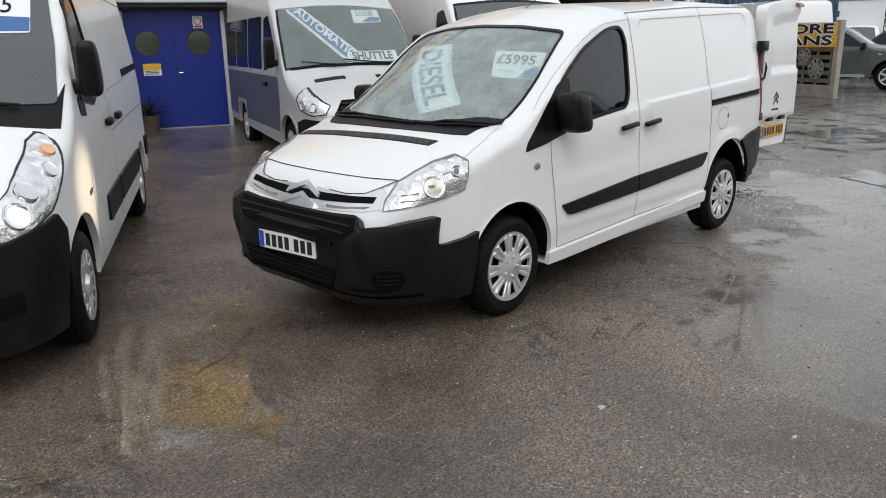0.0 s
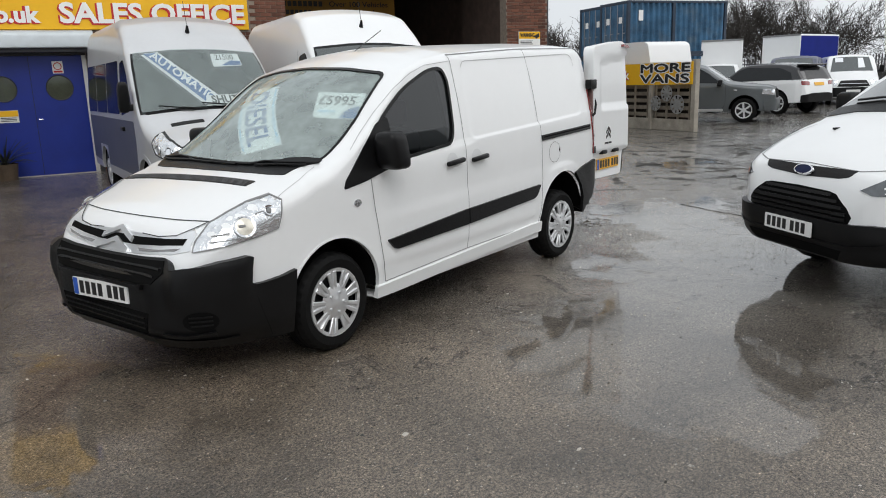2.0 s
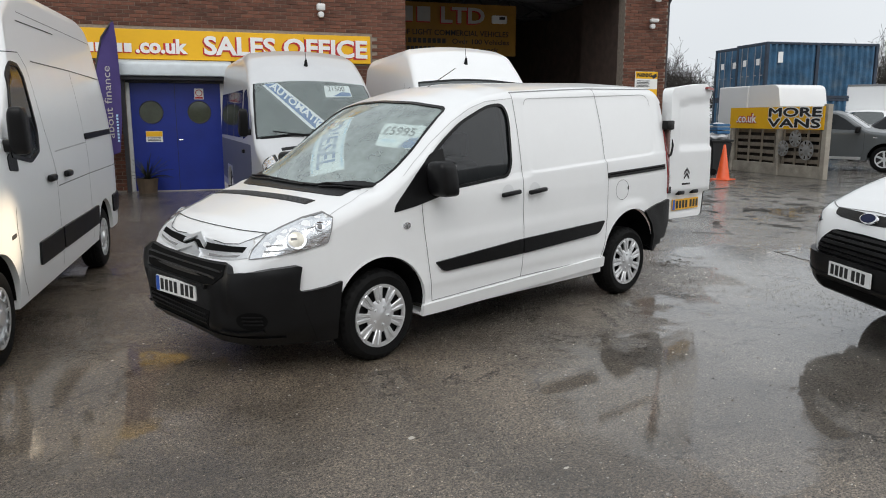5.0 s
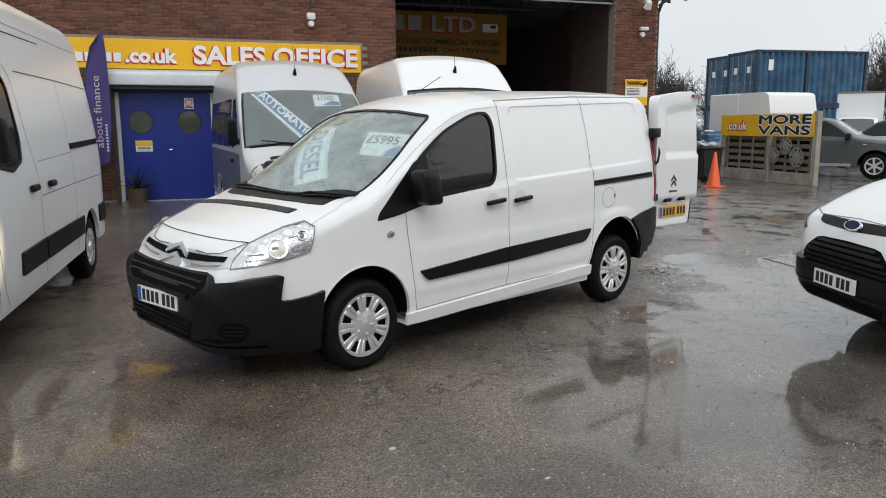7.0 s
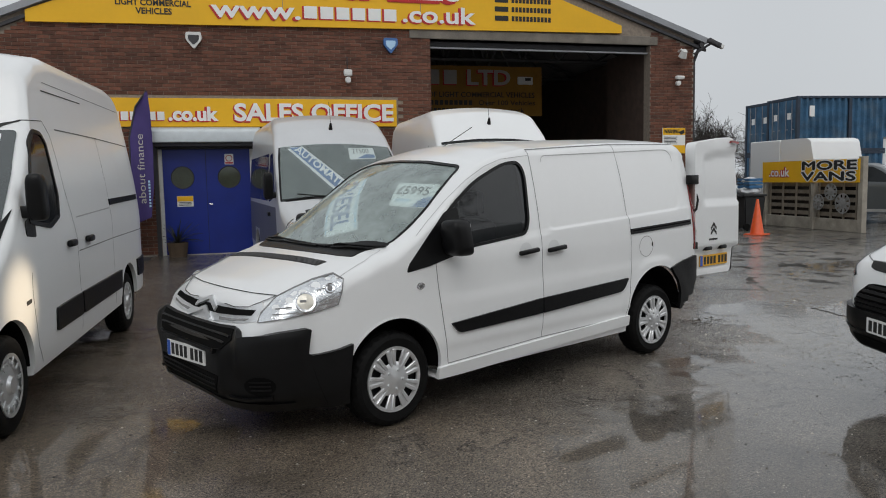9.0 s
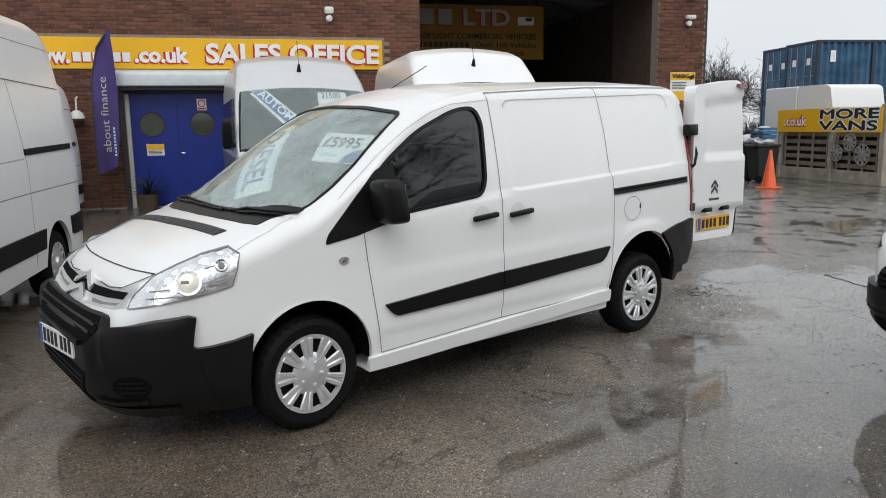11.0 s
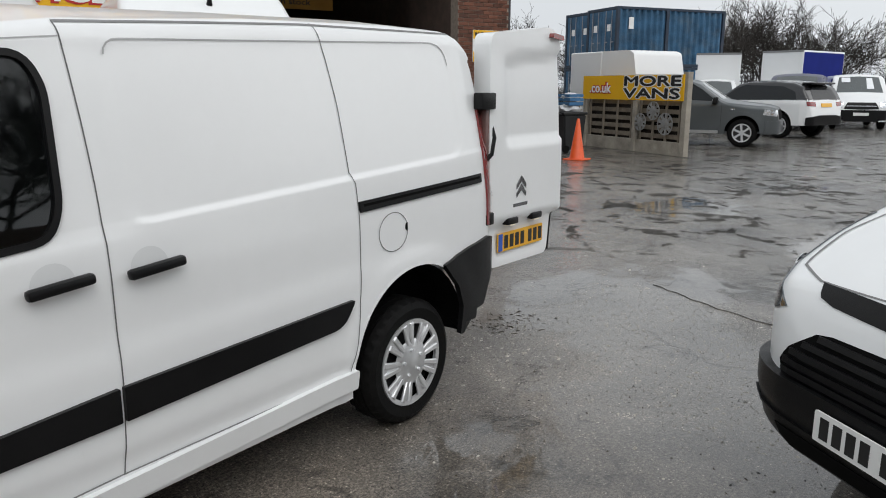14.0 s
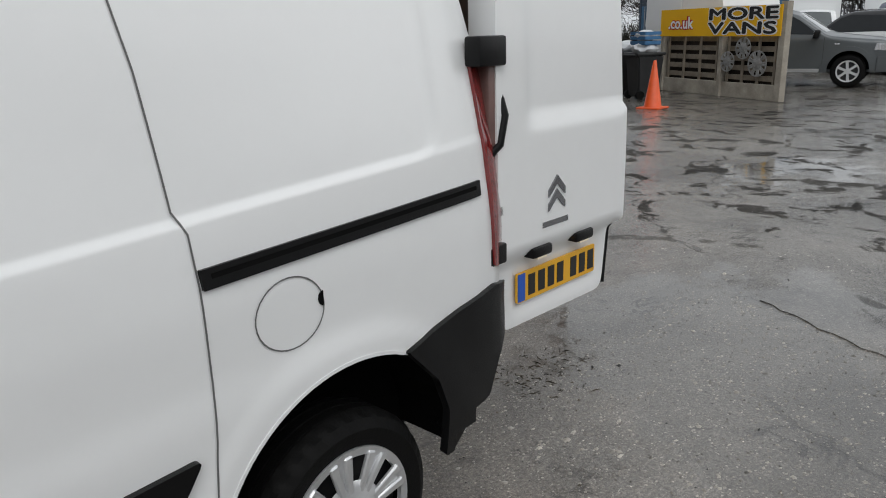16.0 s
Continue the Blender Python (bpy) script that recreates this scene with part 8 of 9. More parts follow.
def build_far_van(name, label, x, y, bearing, paint=WHITE, card=True):
    """Older white van nose-on, far off."""
    B = Body(height=[(-0.85, 0.70), (-0.80, 0.95), (-0.70, 1.06), (-0.2, 1.24), (0.0, 1.34), (0.75, 1.98), (0.95, 2.05), (1.5, 2.07), (4.0, 2.06), (4.1, 1.9)],
             plan=[(-0.85, 0.65), (-0.80, 0.80), (-0.6, 0.92), (-0.2, 0.97), (4.0, 0.97), (4.1, 0.92)], yc=0.93, sill=[(-0.85, 0.30), (4.1, 0.36)], belt=1.2, tumble=0.15,
             radius=[(-0.85, 0.08), (0, 0.12), (1.0, 0.12), (4.1, 0.14)], crown=[(-0.85, 0.02), (0.2, 0.08), (1.5, 0.05), (4.1, 0.05)])
    v = solid_vehicle(name, label, "van", vehicle_pose(x, y, bearing, 1.1), B, paint, 3.3, 0.40, 0.34, "steel", 0.21)
    band("windscreen", [(0, 1.38), (0.80, 1.36), (0.68, 1.94), (0, 1.97)], B.front, SCREENPANE, v, 0.004, 0.01, 0.1, 0.0, "windscreen")
    band("grille", [(0, 1.0), (30, 1.0), (34, 0.76), (0, 0.74)], B.round_nose, PLASTIC, v, 0.008, 0.012, (4, 0.06), 0, "black grille")
    for z in (0.94, 0.87, 0.80):
        part("grille_bar", drape(ribbon([(-30, z), (30, z)], 0.02, 3), B.round_nose, 0.018, 0.012), CHROME if z == 0.87 else PLASTIC, v)
    band("front_bumper", [(0, 0.72), (58, 0.72), (58, 0.30), (0, 0.30)], B.round_nose, PLASTIC, v, 0.025, 0.05, (4, 0.06), 0, "black front bumper")
    for s in (1, -1):
        lay("headlight", [(s * 36, 1.0), (s * 54, 1.06), (s * 56, 0.84), (s * 36, 0.80)], B.round_nose, LENS, v, 0.01, 0.02, (4, 0.05), 0, "clear headlight")
        mirror_unit(v, Matrix.Translation((0.45, 0.93 + s * 1.15, 1.45)) @ Matrix.Diagonal((1, -s, 1, 1)), (0.12, 0.2, 0.32))
    lay("number_plate", [(-0.26, 0.52), (0.26, 0.52), (0.26, 0.63), (-0.26, 0.63)], B.front, PLATEW, v, 0.04, 0.02, 0.2)
    if card:
        lay("price_card", [(-0.5, 1.5), (-0.25, 1.5), (-0.25, 1.9), (-0.45, 1.9)], B.front, BANNERW, v, 0.01, 0.01, 0.1)
        lay("price_card", [(0.3, 1.75), (0.6, 1.75), (0.6, 1.92), (0.3, 1.92)], B.front, BANNERW, v, 0.01, 0.01, 0.1)
    for hit in (B.near, B.far):
        lay("side_window", [(0.5, 1.34), (1.25, 1.32), (1.25, 1.88), (0.95, 1.90)], hit, DARKPANE, v, 0.006, 0.01, 0.1, 0.04)
    return v


def build_box_truck(name, label, x, y, bearing, H, side_paint):
    """Light truck: van cab with a separate box."""
    B = Body(height=[(-0.85, 0.70), (-0.80, 0.95), (-0.70, 1.06), (-0.2, 1.24), (0.0, 1.34), (0.75, 1.98), (0.95, 2.05), (1.45, 2.07), (1.5, 2.0)],
             plan=[(-0.85, 0.65), (-0.80, 0.80), (-0.6, 0.92), (-0.2, 0.97), (1.5, 0.97)], yc=0.93, sill=[(-0.85, 0.30), (1.5, 0.36)], belt=1.2, tumble=0.15,
             radius=[(-0.85, 0.08), (0, 0.12), (1.5, 0.12)], crown=[(-0.85, 0.02), (0.2, 0.08), (1.5, 0.05)])
    v = thing(name, vehicle_pose(x, y, bearing), label, "truck")
    part_mesh("cab", cut(B.solid(), arch_cutters(B.yc, 0.0, 0.40, 0.37)[:2]), WHITE, v, "white cab", 34)
    wheels(v, 3.5, B.yc, 0.34, 0.215, 0.21, "steel")
    part("chassis", box(1.2, 5.2, 0.3, 1.56, 0.5, 0.72), DARK, v)
    bx = part("box_body", box(1.55, 5.6, -0.12, 1.98, 0.75, H, 0.02), WHITE, v, "white box body")
    part("box_side", box(1.62, 5.53, -0.135, -0.12, 0.85, H - 0.08), side_paint, bx, "painted box side")
    part("box_side", box(1.62, 5.53, 1.98, 1.995, 0.85, H - 0.08), side_paint, bx, "painted box side")
    part("box_frame", box(1.53, 1.56, -0.13, 1.99, H - 0.08, H + 0.01, 0.005), SEAMGREY, bx)
    band("windscreen", [(0, 1.38), (0.80, 1.36), (0.68, 1.94), (0, 1.97)], B.front, SCREENPANE, v, 0.004, 0.01, 0.1)
    band("front_bumper", [(0, 0.72), (58, 0.72), (58, 0.30), (0, 0.30)], B.round_nose, PLASTIC, v, 0.025, 0.05, (4, 0.06))
    for hit in (B.near, B.far):
        lay("side_window", [(0.5, 1.34), (1.25, 1.32), (1.25, 1.88), (0.95, 1.90)], hit, DARKPANE, v, 0.006, 0.01, 0.1, 0.04)
    return v


TRUCKBLUE = material("blue_truck_panel", (0.008, 0.018, 0.19), 0.6, var=0.1, scale=2, spec=0.1)
GREYBOX = material("grey_box_panel", (0.62, 0.64, 0.65), 0.5, var=0.06, scale=2)
build_pickup()
build_suv()
build_far_van("panel_van", "older white van with black grille, nose to the yard", 36.6, 2.0, 16)
build_far_van("panel_van", "blue-grey van with a dark windscreen in the far row", 33.5, 3.9, 8, BLUEGREY, False)
build_box_truck("box_truck", "white box truck with a blue side", 38.5, 6.63, -16, 3.45, TRUCKBLUE)
build_box_truck("box_truck", "white box truck with grey body", 35.3, 7.73, 17, 3.25, GREYBOX)
# yard furniture and distance -------------------------------------------------------
CONTBLUE = material("faded_blue_container_paint", (0.045, 0.115, 0.20), 0.65, 0.0, var=0.6, scale=1.4, dirt=0.75, dirt_colour=(0.16, 0.20, 0.23), spec=0.25)
RUST = material("dark_container_frame", (0.03, 0.045, 0.07), 0.7, 0.1, var=0.3, scale=4, dirt=0.4, dirt_colour=(0.10, 0.05, 0.03))
ORANGE = material("orange_cone_plastic", (0.75, 0.10, 0.02), 0.45, var=0.1, scale=8, dirt=0.3, dirt_colour=(0.3, 0.08, 0.03))
BINBLACK = material("black_bin_plastic", (0.02, 0.021, 0.022), 0.5, var=0.2, scale=6)
BINBLUE = material("blue_bin_plastic", (0.02, 0.09, 0.25), 0.5, var=0.2, scale=6)
CRATE = material("blue_crate_plastic", (0.05, 0.16, 0.32), 0.5, var=0.2)
SACK = material("pale_plastic_sack", (0.6, 0.62, 0.64), 0.5, var=0.15, scale=8)
POSTCONC = material("pale_stained_concrete", (0.34, 0.31, 0.26), 0.9, var=0.35, scale=3, bump=0.25, dirt=0.55, dirt_colour=(0.13, 0.11, 0.08))
PALLET = material("grey_weathered_wood", (0.21, 0.18, 0.14), 0.9, var=0.35, scale=6, bump=0.3)
BARK = material("bare_grey_bark", (0.035, 0.03, 0.026), 0.9, var=0.3, scale=8)
BACKING = material("dark_backing_sheet", (0.035, 0.028, 0.022), 0.85, var=0.5, scale=4, bump=0.2)
HEDGE = material("bare_hedge_twigs", (0.04, 0.036, 0.03), 0.9, var=0.4, scale=2)


def build_container(x, y, z, bearing, L=6.06, W=2.44, H=2.59):
    """x, y: the corner; long side along the bearing, doors at the near end."""
    c = thing("shipping_container", Matrix.Translation((x, y, z)) @ Matrix.Rotation(radians(bearing), 4, "Z"), "faded blue corrugated steel shipping container", "container", "stacked containers")
    for yy, sg in ((0.0, -1), (W, 1)):
        bm, last = bmesh.new(), None
        n = int((L - 0.3) / 0.082)
        for k in range(n + 1):
            xx = 0.15 + (L - 0.3) * k / n
            d = (0.0, 0.0, 0.10, 0.10)[k % 4]
            yo = yy - sg * (0.01 + d)
            pair = (bm.verts.new((xx, yo, 0.14)), bm.verts.new((xx, yo, H - 0.10)))
            if last:
                bm.faces.new((last[0], pair[0], pair[1], last[1]))
            last = pair
        part("side_wall", bm, CONTBLUE, c, "corrugated side")
    for yy in (-0.004, W - 0.10):
        part("side_post", box(L * 0.44, L * 0.44 + 0.16, yy, yy + 0.10, 0.1, H - 0.1, 0.008), RUST, c)
    part("roof", box(0.05, L - 0.05, 0.05, W - 0.05, H - 0.06, H - 0.02), CONTBLUE, c)
    part("floor", box(0.05, L - 0.05, 0.05, W - 0.05, 0.05, 0.14), RUST, c)
    part("end_wall", box(L - 0.10, L - 0.06, 0.05, W - 0.05, 0.1, H - 0.05), CONTBLUE, c)
    for xx in (0.0, L - 0.15):
        for yy in (0.0, W - 0.15):
            part("corner_post", box(xx, xx + 0.15, yy, yy + 0.15, 0, H, 0.01), RUST, c)
    for yy in (0.0, W - 0.10):
        for zz in (0.0, H - 0.11):
            part("rail", box(0.15, L - 0.15, yy, yy + 0.10, zz, zz + (0.14 if zz == 0 else 0.11), 0.008), RUST, c)
    for zz in (0.0, H - 0.13):
        part("door_beam", box(0.02, 0.14, 0.15, W - 0.15, zz, zz + 0.13, 0.008), RUST, c)
    for y0 in (0.16, W / 2 + 0.01):
        d = part("door", box(0.03, 0.08, y0, y0 + W / 2 - 0.17, 0.14, H - 0.14, 0.006), CONTBLUE, c, "container door leaf")
        for k in range(4):
            part("door_rib", box(0.015, 0.03, y0 + 0.05, y0 + W / 2 - 0.22, 0.35 + k * 0.56, 0.50 + k * 0.56, 0.006), CONTBLUE, d)
        for yy in (y0 + 0.25, y0 + 0.72):
            part("lock_rod", tube([(-0.005, yy, 0.16), (-0.005, yy, H - 0.16)], 0.018, 6), FASCIA, d)
            part("lock_handle", box(-0.03, -0.012, yy - 0.2, yy, 1.05, 1.09), FASCIA, d)
        part("door_label", box(0.005, 0.012, y0 + 0.35, y0 + 0.62, 1.55, 1.85), SIGNWHITE, d)
    part("side_label", box(0.62, 0.88, -0.006, 0.0, H - 0.95, H - 0.45), SIGNWHITE, c, "white paper label")
    return c


def build_containers():
    ax = Vector((5.0, -3.0)).normalized()
    bearing = math.degrees(math.atan2(ax.y, ax.x))
    ay = Vector((-ax.y, ax.x))
    for k, (o, sh) in enumerate((((32.3, 12.25), 0.0), ((32.3, 12.25), 0.35))):
        px = Vector(o) + ay * (k * 2.5) + ax * sh
        for z in (0.0, 2.6):
            build_container(px.x, px.y, z, bearing)


build_containers()


def build_barrier():
    """Concrete post and panel bay with a yellow sign, hung wheel trims and pallets."""
    A, Bp = Vector((18.62, 4.05)), Vector((20.5, 7.75))
    d = (Bp - A).normalized()
    L = (Bp - A).length
    bay = thing("fence_bay", Matrix.Translation((A.x, A.y, 0)) @ Matrix.Rotation(math.atan2(d.y, d.x), 4, "Z"), "concrete post fence bay with yellow sign and hung wheel trims", "fence")
    # local x runs from the near end; the yard side is +y (towards the camera)
    for x0, w, h in ((0.0, 0.17, 2.06), (1.86, 0.12, 1.45), (L - 0.12, 0.12, 1.9)):
        part("post", box(x0, x0 + w, -0.06, 0.10, 0.0, h, 0.012), POSTCONC, bay, "concrete post")
    for x0, x1 in ((0.17, 1.86), (1.98, L - 0.12)):
        part("gravel_board", box(x0, x1, -0.02, 0.04, 0.0, 0.34, 0.01), POSTCONC, bay, "concrete base panel")
        for k in range(5):
            part("pallet_board", box(x0 + 0.04, x1 - 0.04, -0.05, -0.02, 0.40 + k * 0.21, 0.40 + k * 0.21 + 0.115, 0.004), PALLET, bay)
        n = 4
        for k in range(n):
            xx = x0 + 0.1 + (x1 - x0 - 0.25) * k / (n - 1)
            part("pallet_stringer", box(xx, xx + 0.05, -0.02, 0.03, 0.34, 1.40, 0.004), PALLET, bay)
    sign = part("sign_board", box(0.10, L, 0.10, 0.13, 1.36, 2.0, 0.004), SIGNY, bay, "yellow more vans sign board")
    # lettering faces +y: turned round so that it reads from the yard
    for words, z, h in (("MORE", 1.835, 0.24), ("VANS", 1.525, 0.24)):
        for mat, yy in ((SIGNWHITE, 0.133), (BLACKINK, 0.139)):
            bm = bmesh.new()
            for du, dv in (((0.05, 0), (-0.05, 0), (0, 0.035), (0, -0.035), (0.04, 0.03), (-0.04, -0.03), (0.04, -0.03), (-0.04, 0.03)) if mat is SIGNWHITE else ((0.022, 0), (-0.022, 0), (0, 0.012), (0, -0.012))):
                b1 = lettering(words, h, 0.004)
                xs = [v.co.x for v in b1.verts]
                k = 2.1 / (max(xs) - min(xs))
                b1.transform(Matrix.Translation((du, dv, du * 0.01)) @ Matrix.Diagonal((k, 1, 1, 1)))
                tmp = bpy.data.meshes.new("t")
                b1.to_mesh(tmp)
                b1.free()
                bm.from_mesh(tmp)
                bpy.data.meshes.remove(tmp)
            bm.transform(Matrix.Translation((1.27, yy, z)) @ Matrix.Rotation(math.pi, 4, "Z") @ Matrix.Rotation(radians(90), 4, "X"))
            part("more_vans_lettering" if mat is BLACKINK else "lettering_edge", bm, mat, sign, "black more vans lettering" if mat is BLACKINK else "")
    for mat, yy, grow, dx in ((SIGNRED, 0.133, 0.03, 0.02), (SIGNWHITE, 0.139, 0.008, 0.0)):
        tx = lettering(".co.uk", 0.26, 0.004, "CENTER", 1.0, grow)
        xs = [v.co.x for v in tx.verts]
        tx.transform(Matrix.Translation((3.36 + dx, yy, 1.66)) @ Matrix.Rotation(math.pi, 4, "Z") @ Matrix.Rotation(radians(90), 4, "X") @ Matrix.Diagonal((0.95 / (max(xs) - min(xs)), 1, 1, 1)))
        part("web_lettering" if mat is SIGNWHITE else "lettering_edge", tx, mat, sign, "white web address lettering" if mat is SIGNWHITE else "")
    cap = wheel_meshes(0.34, 0.215, 0.21, "trim")[2].copy()
    cap.materials[0] = OLDTRIM
    for x, z, r in ((1.66, 0.80, 1.05), (1.18, 1.10, 1.1), (0.72, 0.78, 1.3)):
        ob = part_mesh("wheel_trim", cap, None, bay, "grey plastic wheel trim")
        ob.matrix_basis = Matrix.Translation((x, 0.10, z)) @ Matrix.Rotation(math.pi, 4, "Z") @ Matrix.Diagonal((r, 1, r, 1))
    # dark sheet added to close the view between the slats
    part("backing_panel", box(0.15, L - 0.1, -0.13, -0.10, 0.05, 1.40), BACKING, bay, "dark sheet behind the pallet boards")
    part("dark_panel", box(0.2, 0.95, -0.09, -0.055, 0.95, 1.36), DARK, bay)
    return bay


build_barrier()


def build_truck_behind():
    """Box body with a rounded roof fairing standing behind the fence bay."""
    t = thing("box_van", Matrix.Translation((19.74, 5.54, 0)) @ Matrix.Rotation(math.atan2(3.7, 1.88), 4, "Z"), "white box van with rounded roof fairing behind the fence", "van")
    part("box_body", box(2.25, 3.75, -1.9, -0.1, 0.6, 2.70, 0.03), WHITE, t, "white box body")
    prof = rounded([(0.72, 2.02), (2.22, 2.02), (2.22, 2.70), (1.05, 2.70), (0.86, 2.62)], [0.04, 0.0, 0.02, 0.1, 0.08])
    part("roof_fairing", prism(prof, 1, -1.85, -0.12), WHITE, t, "rounded white roof fairing", 40)
    part("cab", box(0.75, 2.20, -1.8, -0.2, 0.5, 2.0, 0.12), WHITE, t, "", 40)
    for x in (1.15, 3.3):
        for yy in (-0.15, -1.9):
            part("wheel", moved(lathe([(0.001, 0), (0.33, 0.0), (0.34, 0.03), (0.34, 0.18), (0.33, 0.2), (0.001, 0.2)], 24), Matrix.Translation((x, yy, 0.34))), RUBBER, t)


build_truck_behind()


def build_cone(x, y):
    c = thing("traffic_cone", Matrix.Translation((x, y, ground_z(x, y))), "orange plastic traffic cone on wet ground", "cone")
    part("base", box(-0.24, 0.24, -0.24, 0.24, 0.0, 0.035, 0.015), ORANGE, c)
    part("cone", moved(lathe([(0.185, 0.03), (0.17, 0.05), (0.03, 0.92), (0.022, 0.93), (0.001, 0.93)], 24), Matrix.Rotation(radians(90), 4, "X")), ORANGE, c, "", 40)


build_cone(15.7, 5.55)


def build_bin(x, y, rot, mat, label):
    b = thing("wheelie_bin", Matrix.Translation((x, y, ground_z(x, y))) @ Matrix.Rotation(radians(rot), 4, "Z"), label, "bin", "bins by the fence")
    bm = bmesh.new()
    lo = [(-0.22, -0.26), (0.22, -0.26), (0.22, 0.26), (-0.22, 0.26)]
    hi = [(-0.29, -0.34), (0.29, -0.34), (0.29, 0.34), (-0.29, 0.34)]
    a = [bm.verts.new((*p, 0.06)) for p in lo]
    c = [bm.verts.new((*p, 0.98)) for p in hi]
    bm.faces.new(a[::-1])
    bm.faces.new(c)
    for k in range(4):
        bm.faces.new((a[k], a[(k + 1) % 4], c[(k + 1) % 4], c[k]))
    bmesh.ops.bevel(bm, geom=bm.edges[:], offset=0.03, segments=2, affect="EDGES")
    part("tub", bm, mat, b, "", 40)
    part("lid", box(-0.31, 0.31, -0.37, 0.37, 0.98, 1.05, 0.025), mat, b, "", 40)
    part("handle", tube([(-0.25, 0.40, 1.0), (0.25, 0.40, 1.0)], 0.02, 8), mat, b)
    for xx in (-0.25, 0.25):
        part("wheel", moved(lathe([(0.001, -0.03), (0.10, -0.03), (0.10, 0.03), (0.001, 0.03)], 16), Matrix.Translation((xx, 0.24, 0.10)) @ Matrix.Rotation(radians(90), 4, "Z")), RUBBER, b)


build_bin(18.05, 7.0, 60, BINBLACK, "black wheelie bin under a crate and sacks")
build_bin(18.45, 7.75, 62, BINBLACK, "black wheelie bin beside the fence bay")
build_bin(19.0, 8.6, 62, BINBLUE, "blue wheelie bin at the end of the row")


def build_crate(x, y, z):
    c = thing("plastic_crate", Matrix.Translation((x, y, z)) @ Matrix.Rotation(radians(62), 4, "Z"), "blue plastic crate filled with pale sacks on a bin", "crate")
    part("bottom", box(-0.28, 0.28, -0.20, 0.20, 0, 0.02), CRATE, c)
    for k in range(3):
        for a in ((-0.29, 0.29, -0.215, -0.195), (-0.29, 0.29, 0.195, 0.215), (-0.295, -0.275, -0.2, 0.2), (0.275, 0.295, -0.2, 0.2)):
            part("slat", box(a[0], a[1], a[2], a[3], 0.02 + k * 0.10, 0.09 + k * 0.10), CRATE, c)


def build_sack(x, y, z, r, seed, label="pale plastic sack of waste on the bins"):
    random.seed(seed)
    s = thing("plastic_sack", Matrix.Translation((x, y, z)), label, "sack", "sacks on the bins")
    bm = bmesh.new()
    bmesh.ops.create_icosphere(bm, subdivisions=3, radius=r)
    for v in bm.verts:
        q = noise.noise(v.co * 6 / r * 0.4 + Vector((seed, 0, 0)))
        v.co *= 1 + 0.22 * q
        v.co.z *= 0.55
    part("sack", bm, SACK, s, "", True)


build_crate(18.05, 7.0, 1.22)
build_sack(18.05, 7.0, 1.13, 0.30, 3)
build_sack(18.05, 7.0, 1.42, 0.24, 4)
build_sack(18.5, 7.7, 1.14, 0.30, 6)


def build_palisade(x0, y0, x1, y1, h, label, zb=0.0):
    a, b = Vector((x0, y0)), Vector((x1, y1))
    d = (b - a).normalized()
    L = (b - a).length
    f = thing("palisade_fence", Matrix.Translation((x0, y0, zb)) @ Matrix.Rotation(math.atan2(d.y, d.x), 4, "Z"), label, "fence")
    for zz in (h * 0.2, h * 0.85):
        part("rail", box(0, L, -0.02, 0.02, zz - 0.03, zz + 0.03), STEEL, f)
    n = int(L / 0.155)
    pale = None
    for k in range(min(n, 280)):
        if pale is None:
            bm = prism(rounded([(0.0, 0.05), (0.07, 0.05), (0.07, h - 0.08), (0.035, h), (0.0, h - 0.08)], 0), 1, -0.035, -0.022)
            pale = part("pale", bm, STEEL, f)
        else:
            o = new("pale", pale.data)
            o.parent = f
            o.matrix_basis = Matrix.Translation((k * 0.155, 0, 0))
    return f


build_palisade(19.4, 8.9, 24.5, 11.4, 2.35, "dark steel palisade fence behind the bins")
build_palisade(45, 14.0, 51, -8.0, 2.4, "dark steel palisade fence along the far boundary")


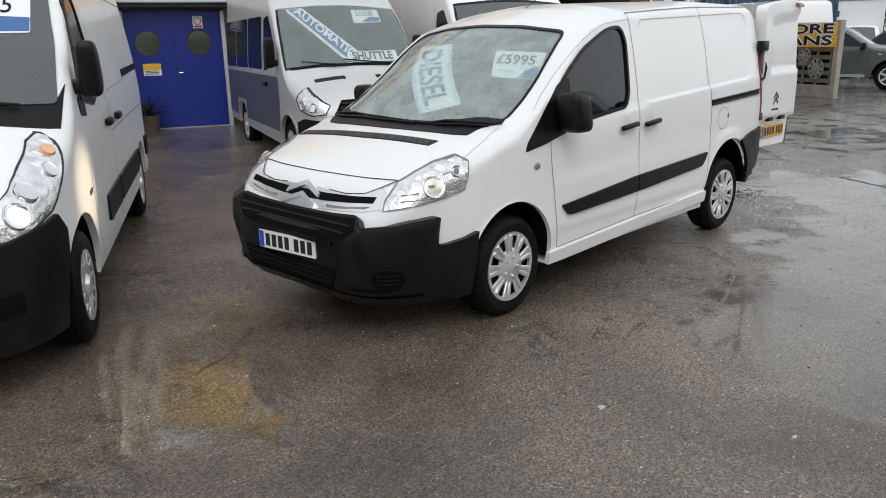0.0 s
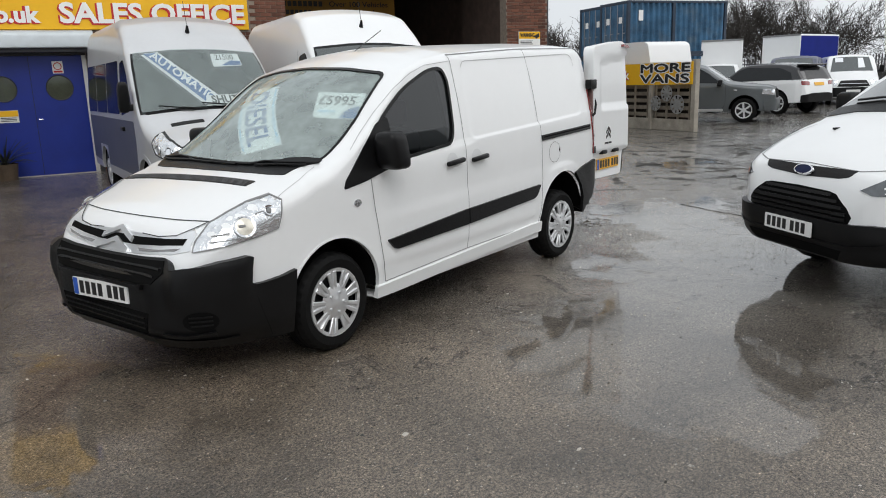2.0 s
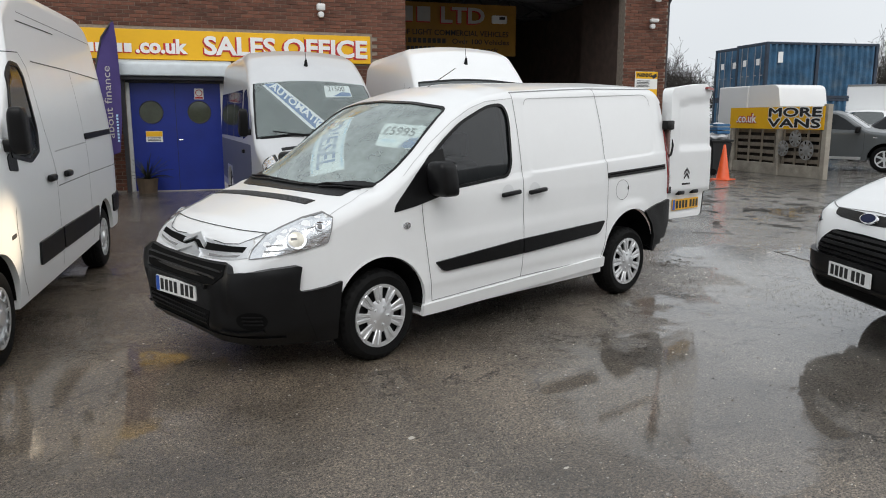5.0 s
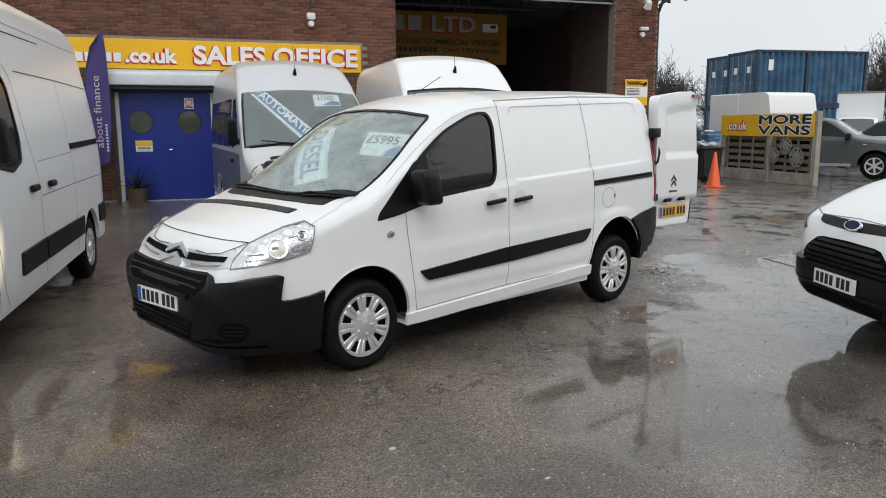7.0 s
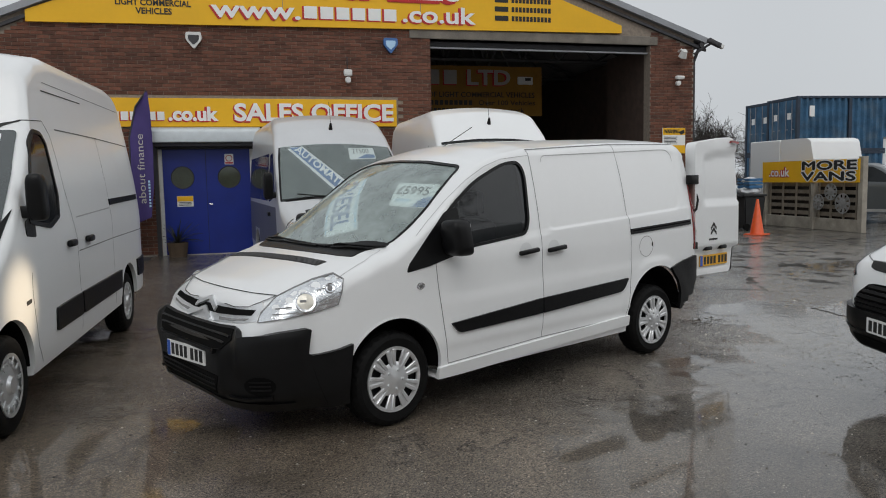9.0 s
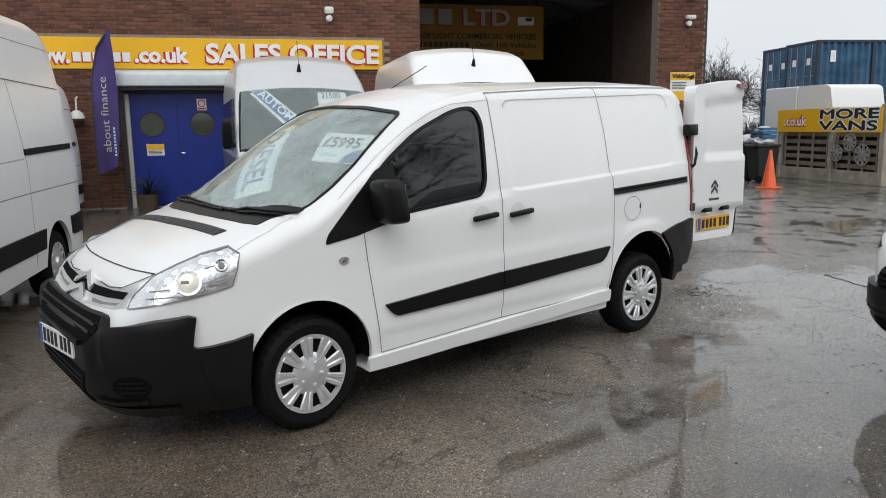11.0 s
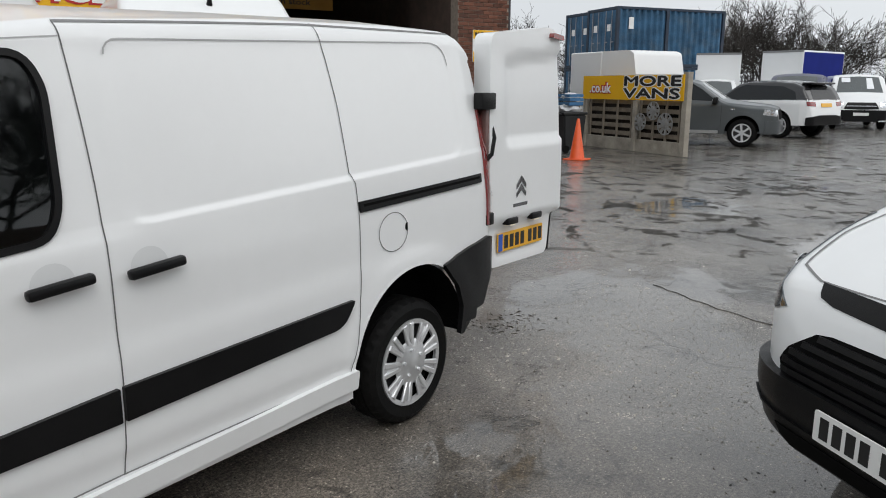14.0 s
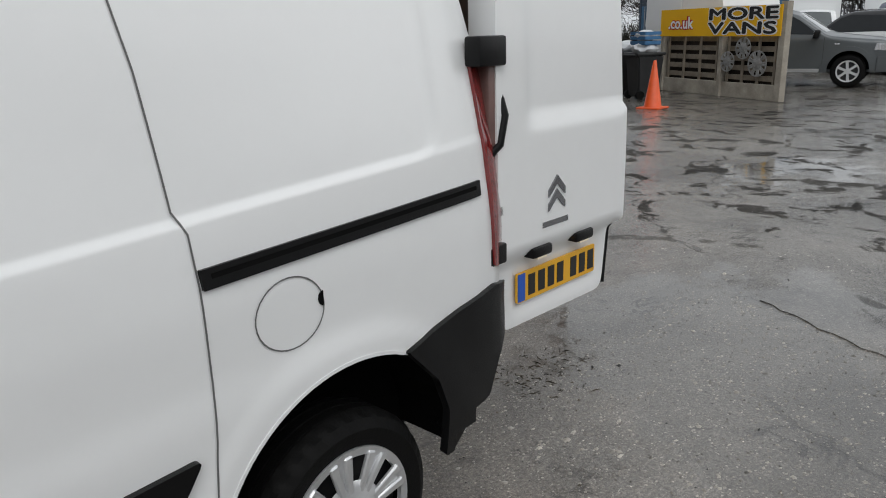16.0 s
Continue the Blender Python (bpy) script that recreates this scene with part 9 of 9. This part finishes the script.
def build_tree(x, y, h, seed, spread=0.5, label="bare winter tree beyond the yard"):
    """Tapered trunk, limbs and fine twigs, all bare."""
    random.seed(seed)
    t = thing("tree", Matrix.Translation((x, y, 0)), label, "tree", "bare trees")
    limbs, twigs_v, twigs_f = bmesh.new(), [], []

    def grow(p, d, ln, r, level):
        pts, q, dd = [p], p, d
        for k in range(3):
            dd = (dd + Vector((random.uniform(-1, 1), random.uniform(-1, 1), random.uniform(-0.3, 0.6))) * 0.16).normalized()
            q = q + dd * ln / 3
            pts.append(q)
        if level <= 2:
            tube(pts, r, 6 if level < 2 else 4, limbs, r * 0.6)
        else:
            o = len(twigs_v)
            for k, s in enumerate(pts):
                w = max(r * (1 - 0.7 * k / 3), 0.011)
                sd = dd.orthogonal().normalized() * w
                up = dd.cross(sd).normalized() * w
                twigs_v.extend([tuple(s + sd), tuple(s - sd * 0.5 + up * 0.87), tuple(s - sd * 0.5 - up * 0.87)])
            for k in range(3):
                for j in range(3):
                    twigs_f.append((o + k * 3 + j, o + k * 3 + (j + 1) % 3, o + k * 3 + 3 + (j + 1) % 3, o + k * 3 + 3 + j))
        if level < 5:
            for k in range((4, 4, 4, 4, 3)[level]):
                a = random.uniform(0, 2 * math.pi)
                side = dd.orthogonal().normalized()
                side.rotate(Matrix.Rotation(a, 3, dd))
                nd = (dd * random.uniform(0.5, 1.0) + side * random.uniform(spread, spread + 0.5) + Vector((0, 0, 0.15))).normalized()
                grow(pts[1 + k % 3] if level else pts[2 + k % 2], nd, ln * random.uniform(0.55, 0.8), r * 0.5, level + 1)
    for k in range(3):
        grow(Vector((0.3 * k, 0.2 * k, 0)), Vector((0.3 * (k - 1), 0.2 * (k - 1), 1)).normalized(), h * 0.36, h * 0.011, 0)
    part("trunk", limbs, BARK, t, "bare trunk and limbs", 50)
    me = bpy.data.meshes.new("crown")
    me.from_pydata(twigs_v, [], twigs_f)
    part_mesh("crown", me, BARK, t, "fine bare twigs")
    return t


for tx, ty, th, sd in ((47.5, 25.5, 7.0, 1), (51, 28.0, 8.0, 2), (52, 12.8, 8.5, 3), (54, 9.5, 8.0, 4), (52, 17.0, 6.5, 5), (53, 6.5, 7.0, 6), (56, 2.0, 7.0, 7), (50, 22.5, 6.5, 8), (56, 12.0, 9.0, 10), (58, -3.0, 7.5, 11), (-2.0, -18.5, 12.0, 12), (2.5, -19.0, 13.0, 13), (7.0, -18.0, 12.0, 14), (12.0, -19.0, 12.5, 15)):
    build_tree(tx, ty, th, sd)


def build_hedge():
    random.seed(9)
    verts, faces = [], []
    for k in range(14000):
        u = random.random()
        bx, by = 49 + 14 * u + random.uniform(-1.5, 1.5), 30 - 46 * u + random.uniform(-1, 1)
        h = random.uniform(0.4, 3.6) * (0.7 + 0.5 * noise.noise(Vector((u * 9, 3, 0))))
        z0 = h * random.uniform(0.0, 0.6)
        a, ln = random.uniform(0, 2 * math.pi), random.uniform(0.4, 1.1)
        dx, dy = math.cos(a) * ln * 0.5, math.sin(a) * ln * 0.5
        o, w = len(verts), 0.022
        verts += [(bx, by, z0), (bx + w, by - w, z0), (bx + dx, by + dy, z0 + ln), (bx + w, by + w, z0)]
        faces += [(o, o + 1, o + 2), (o + 1, o + 3, o + 2), (o + 3, o, o + 2)]
    me = bpy.data.meshes.new("hedge")
    me.from_pydata(verts, [], faces)
    ob = part_mesh("hedge", me, HEDGE)
    tagged(ob, "bare winter hedge beyond the boundary fence", "hedge", kind="stuff")


build_hedge()


def build_rear_wall():
    """Unseen plain brick wall, added behind the camera's side to darken reflections and close the yard."""
    w = part("wall_south", box(-40, 60, -15.3, -15.0, 0.0, 2.3), material("dull_brick", (0.16, 0.10, 0.08), 0.9, var=0.3, scale=3, bump=0.2))
    tagged(w, "plain dull brick wall, unseen, added behind the camera", "wall", kind="structure")


build_rear_wall()
# bricks of the front wall ----------------------------------------------------


def build_bricks():
    random.seed(11)
    L, Hh, J = 0.215, 0.065, 0.0105

    def free(s0, s1, z0, z1):
        for a, b, c, d in ((DOOR_S0 - 0.02, DOOR_S1 + 0.02, 0.0, DOOR_TOP + 0.06), (OPEN0, OPEN1, 0.0, OPEN_TOP + 0.3), (-4.36, 2.38, 2.82, 3.42)):
            if s0 < b and s1 > a and z0 < d and z1 > c:
                return False
        return True

    def brick_at(s0, s1, z0, z1, y):
        e = 0.004
        v = [(s0, 0.02, z0), (s1, 0.02, z0), (s1, 0.02, z1), (s0, 0.02, z1), (s0 + e, y, z0 + e), (s1 - e, y, z0 + e), (s1 - e, y, z1 - e), (s0 + e, y, z1 - e), (s0, y + e, z0), (s1, y + e, z0), (s1, y + e, z1), (s0, y + e, z1)]
        f = [(4, 5, 6, 7), (8, 9, 5, 4), (9, 10, 6, 5), (10, 11, 7, 6), (11, 8, 4, 7), (0, 1, 9, 8), (1, 2, 10, 9), (2, 3, 11, 10), (3, 0, 8, 11)]
        return v, f
    verts, faces, singles = [], [], []
    row, z = 0, 0.16
    while z < 5.05:
        off = 0.0 if row % 2 else (L + J) / 2
        s = SL + off - (L + J)
        while s < SR - 0.02:
            s0, s1 = max(s, SL), min(s + L, SR)
            if s1 - s0 > 0.05:
                if not free(s0, s1, z, z + Hh):
                    for lim in (OPEN0, DOOR_S0 - 0.02):
                        if s0 < lim < s1:
                            s1 = lim
                    for lim in (OPEN1, DOOR_S1 + 0.02):
                        if s0 < lim < s1:
                            s0 = lim
                if s1 - s0 > 0.04 and free(s0, s1, z, z + Hh) and z + Hh < roof_z((s0 + s1) / 2) - 0.2:
                    y = random.uniform(-0.004, 0.003)
                    if len(singles) < 300 and (2.42 < s0 and s1 < OPEN0 and 1.6 < z < 4.6 or 0.6 < s0 < 2.4 and 3.42 < z < 4.2):
                        singles.append((s0, s1, z, y))
                    else:
                        v, f = brick_at(s0, s1, z, z + Hh, y)
                        o = len(verts)
                        verts += v
                        faces += [tuple(q + o for q in g) for g in f]
            s += L + J
        row += 1
        z += Hh + J
    me = bpy.data.meshes.new("brickwork")
    me.from_pydata(verts, [], faces)
    me.materials.append(BRICK)
    bw = part_mesh("brickwork", me, BRICK, HALL, "red-brown weathered brickwork")
    tagged(bw, kind="stuff")
    v, f = brick_at(0, L, 0, Hh, 0)
    one = bpy.data.meshes.new("brick")
    one.from_pydata(v, [], f)
    one.materials.append(BRICK)
    wall = next(c for c in HALL.children if c.name.startswith("wall_front"))
    for s0, s1, z0, y in singles[:300]:
        ob = new("brick", one)
        ob.parent = wall
        ob.matrix_basis = Matrix.Translation((s0, y, z0)) @ Matrix.Diagonal(((s1 - s0) / L, 1, 1, 1))


build_bricks()
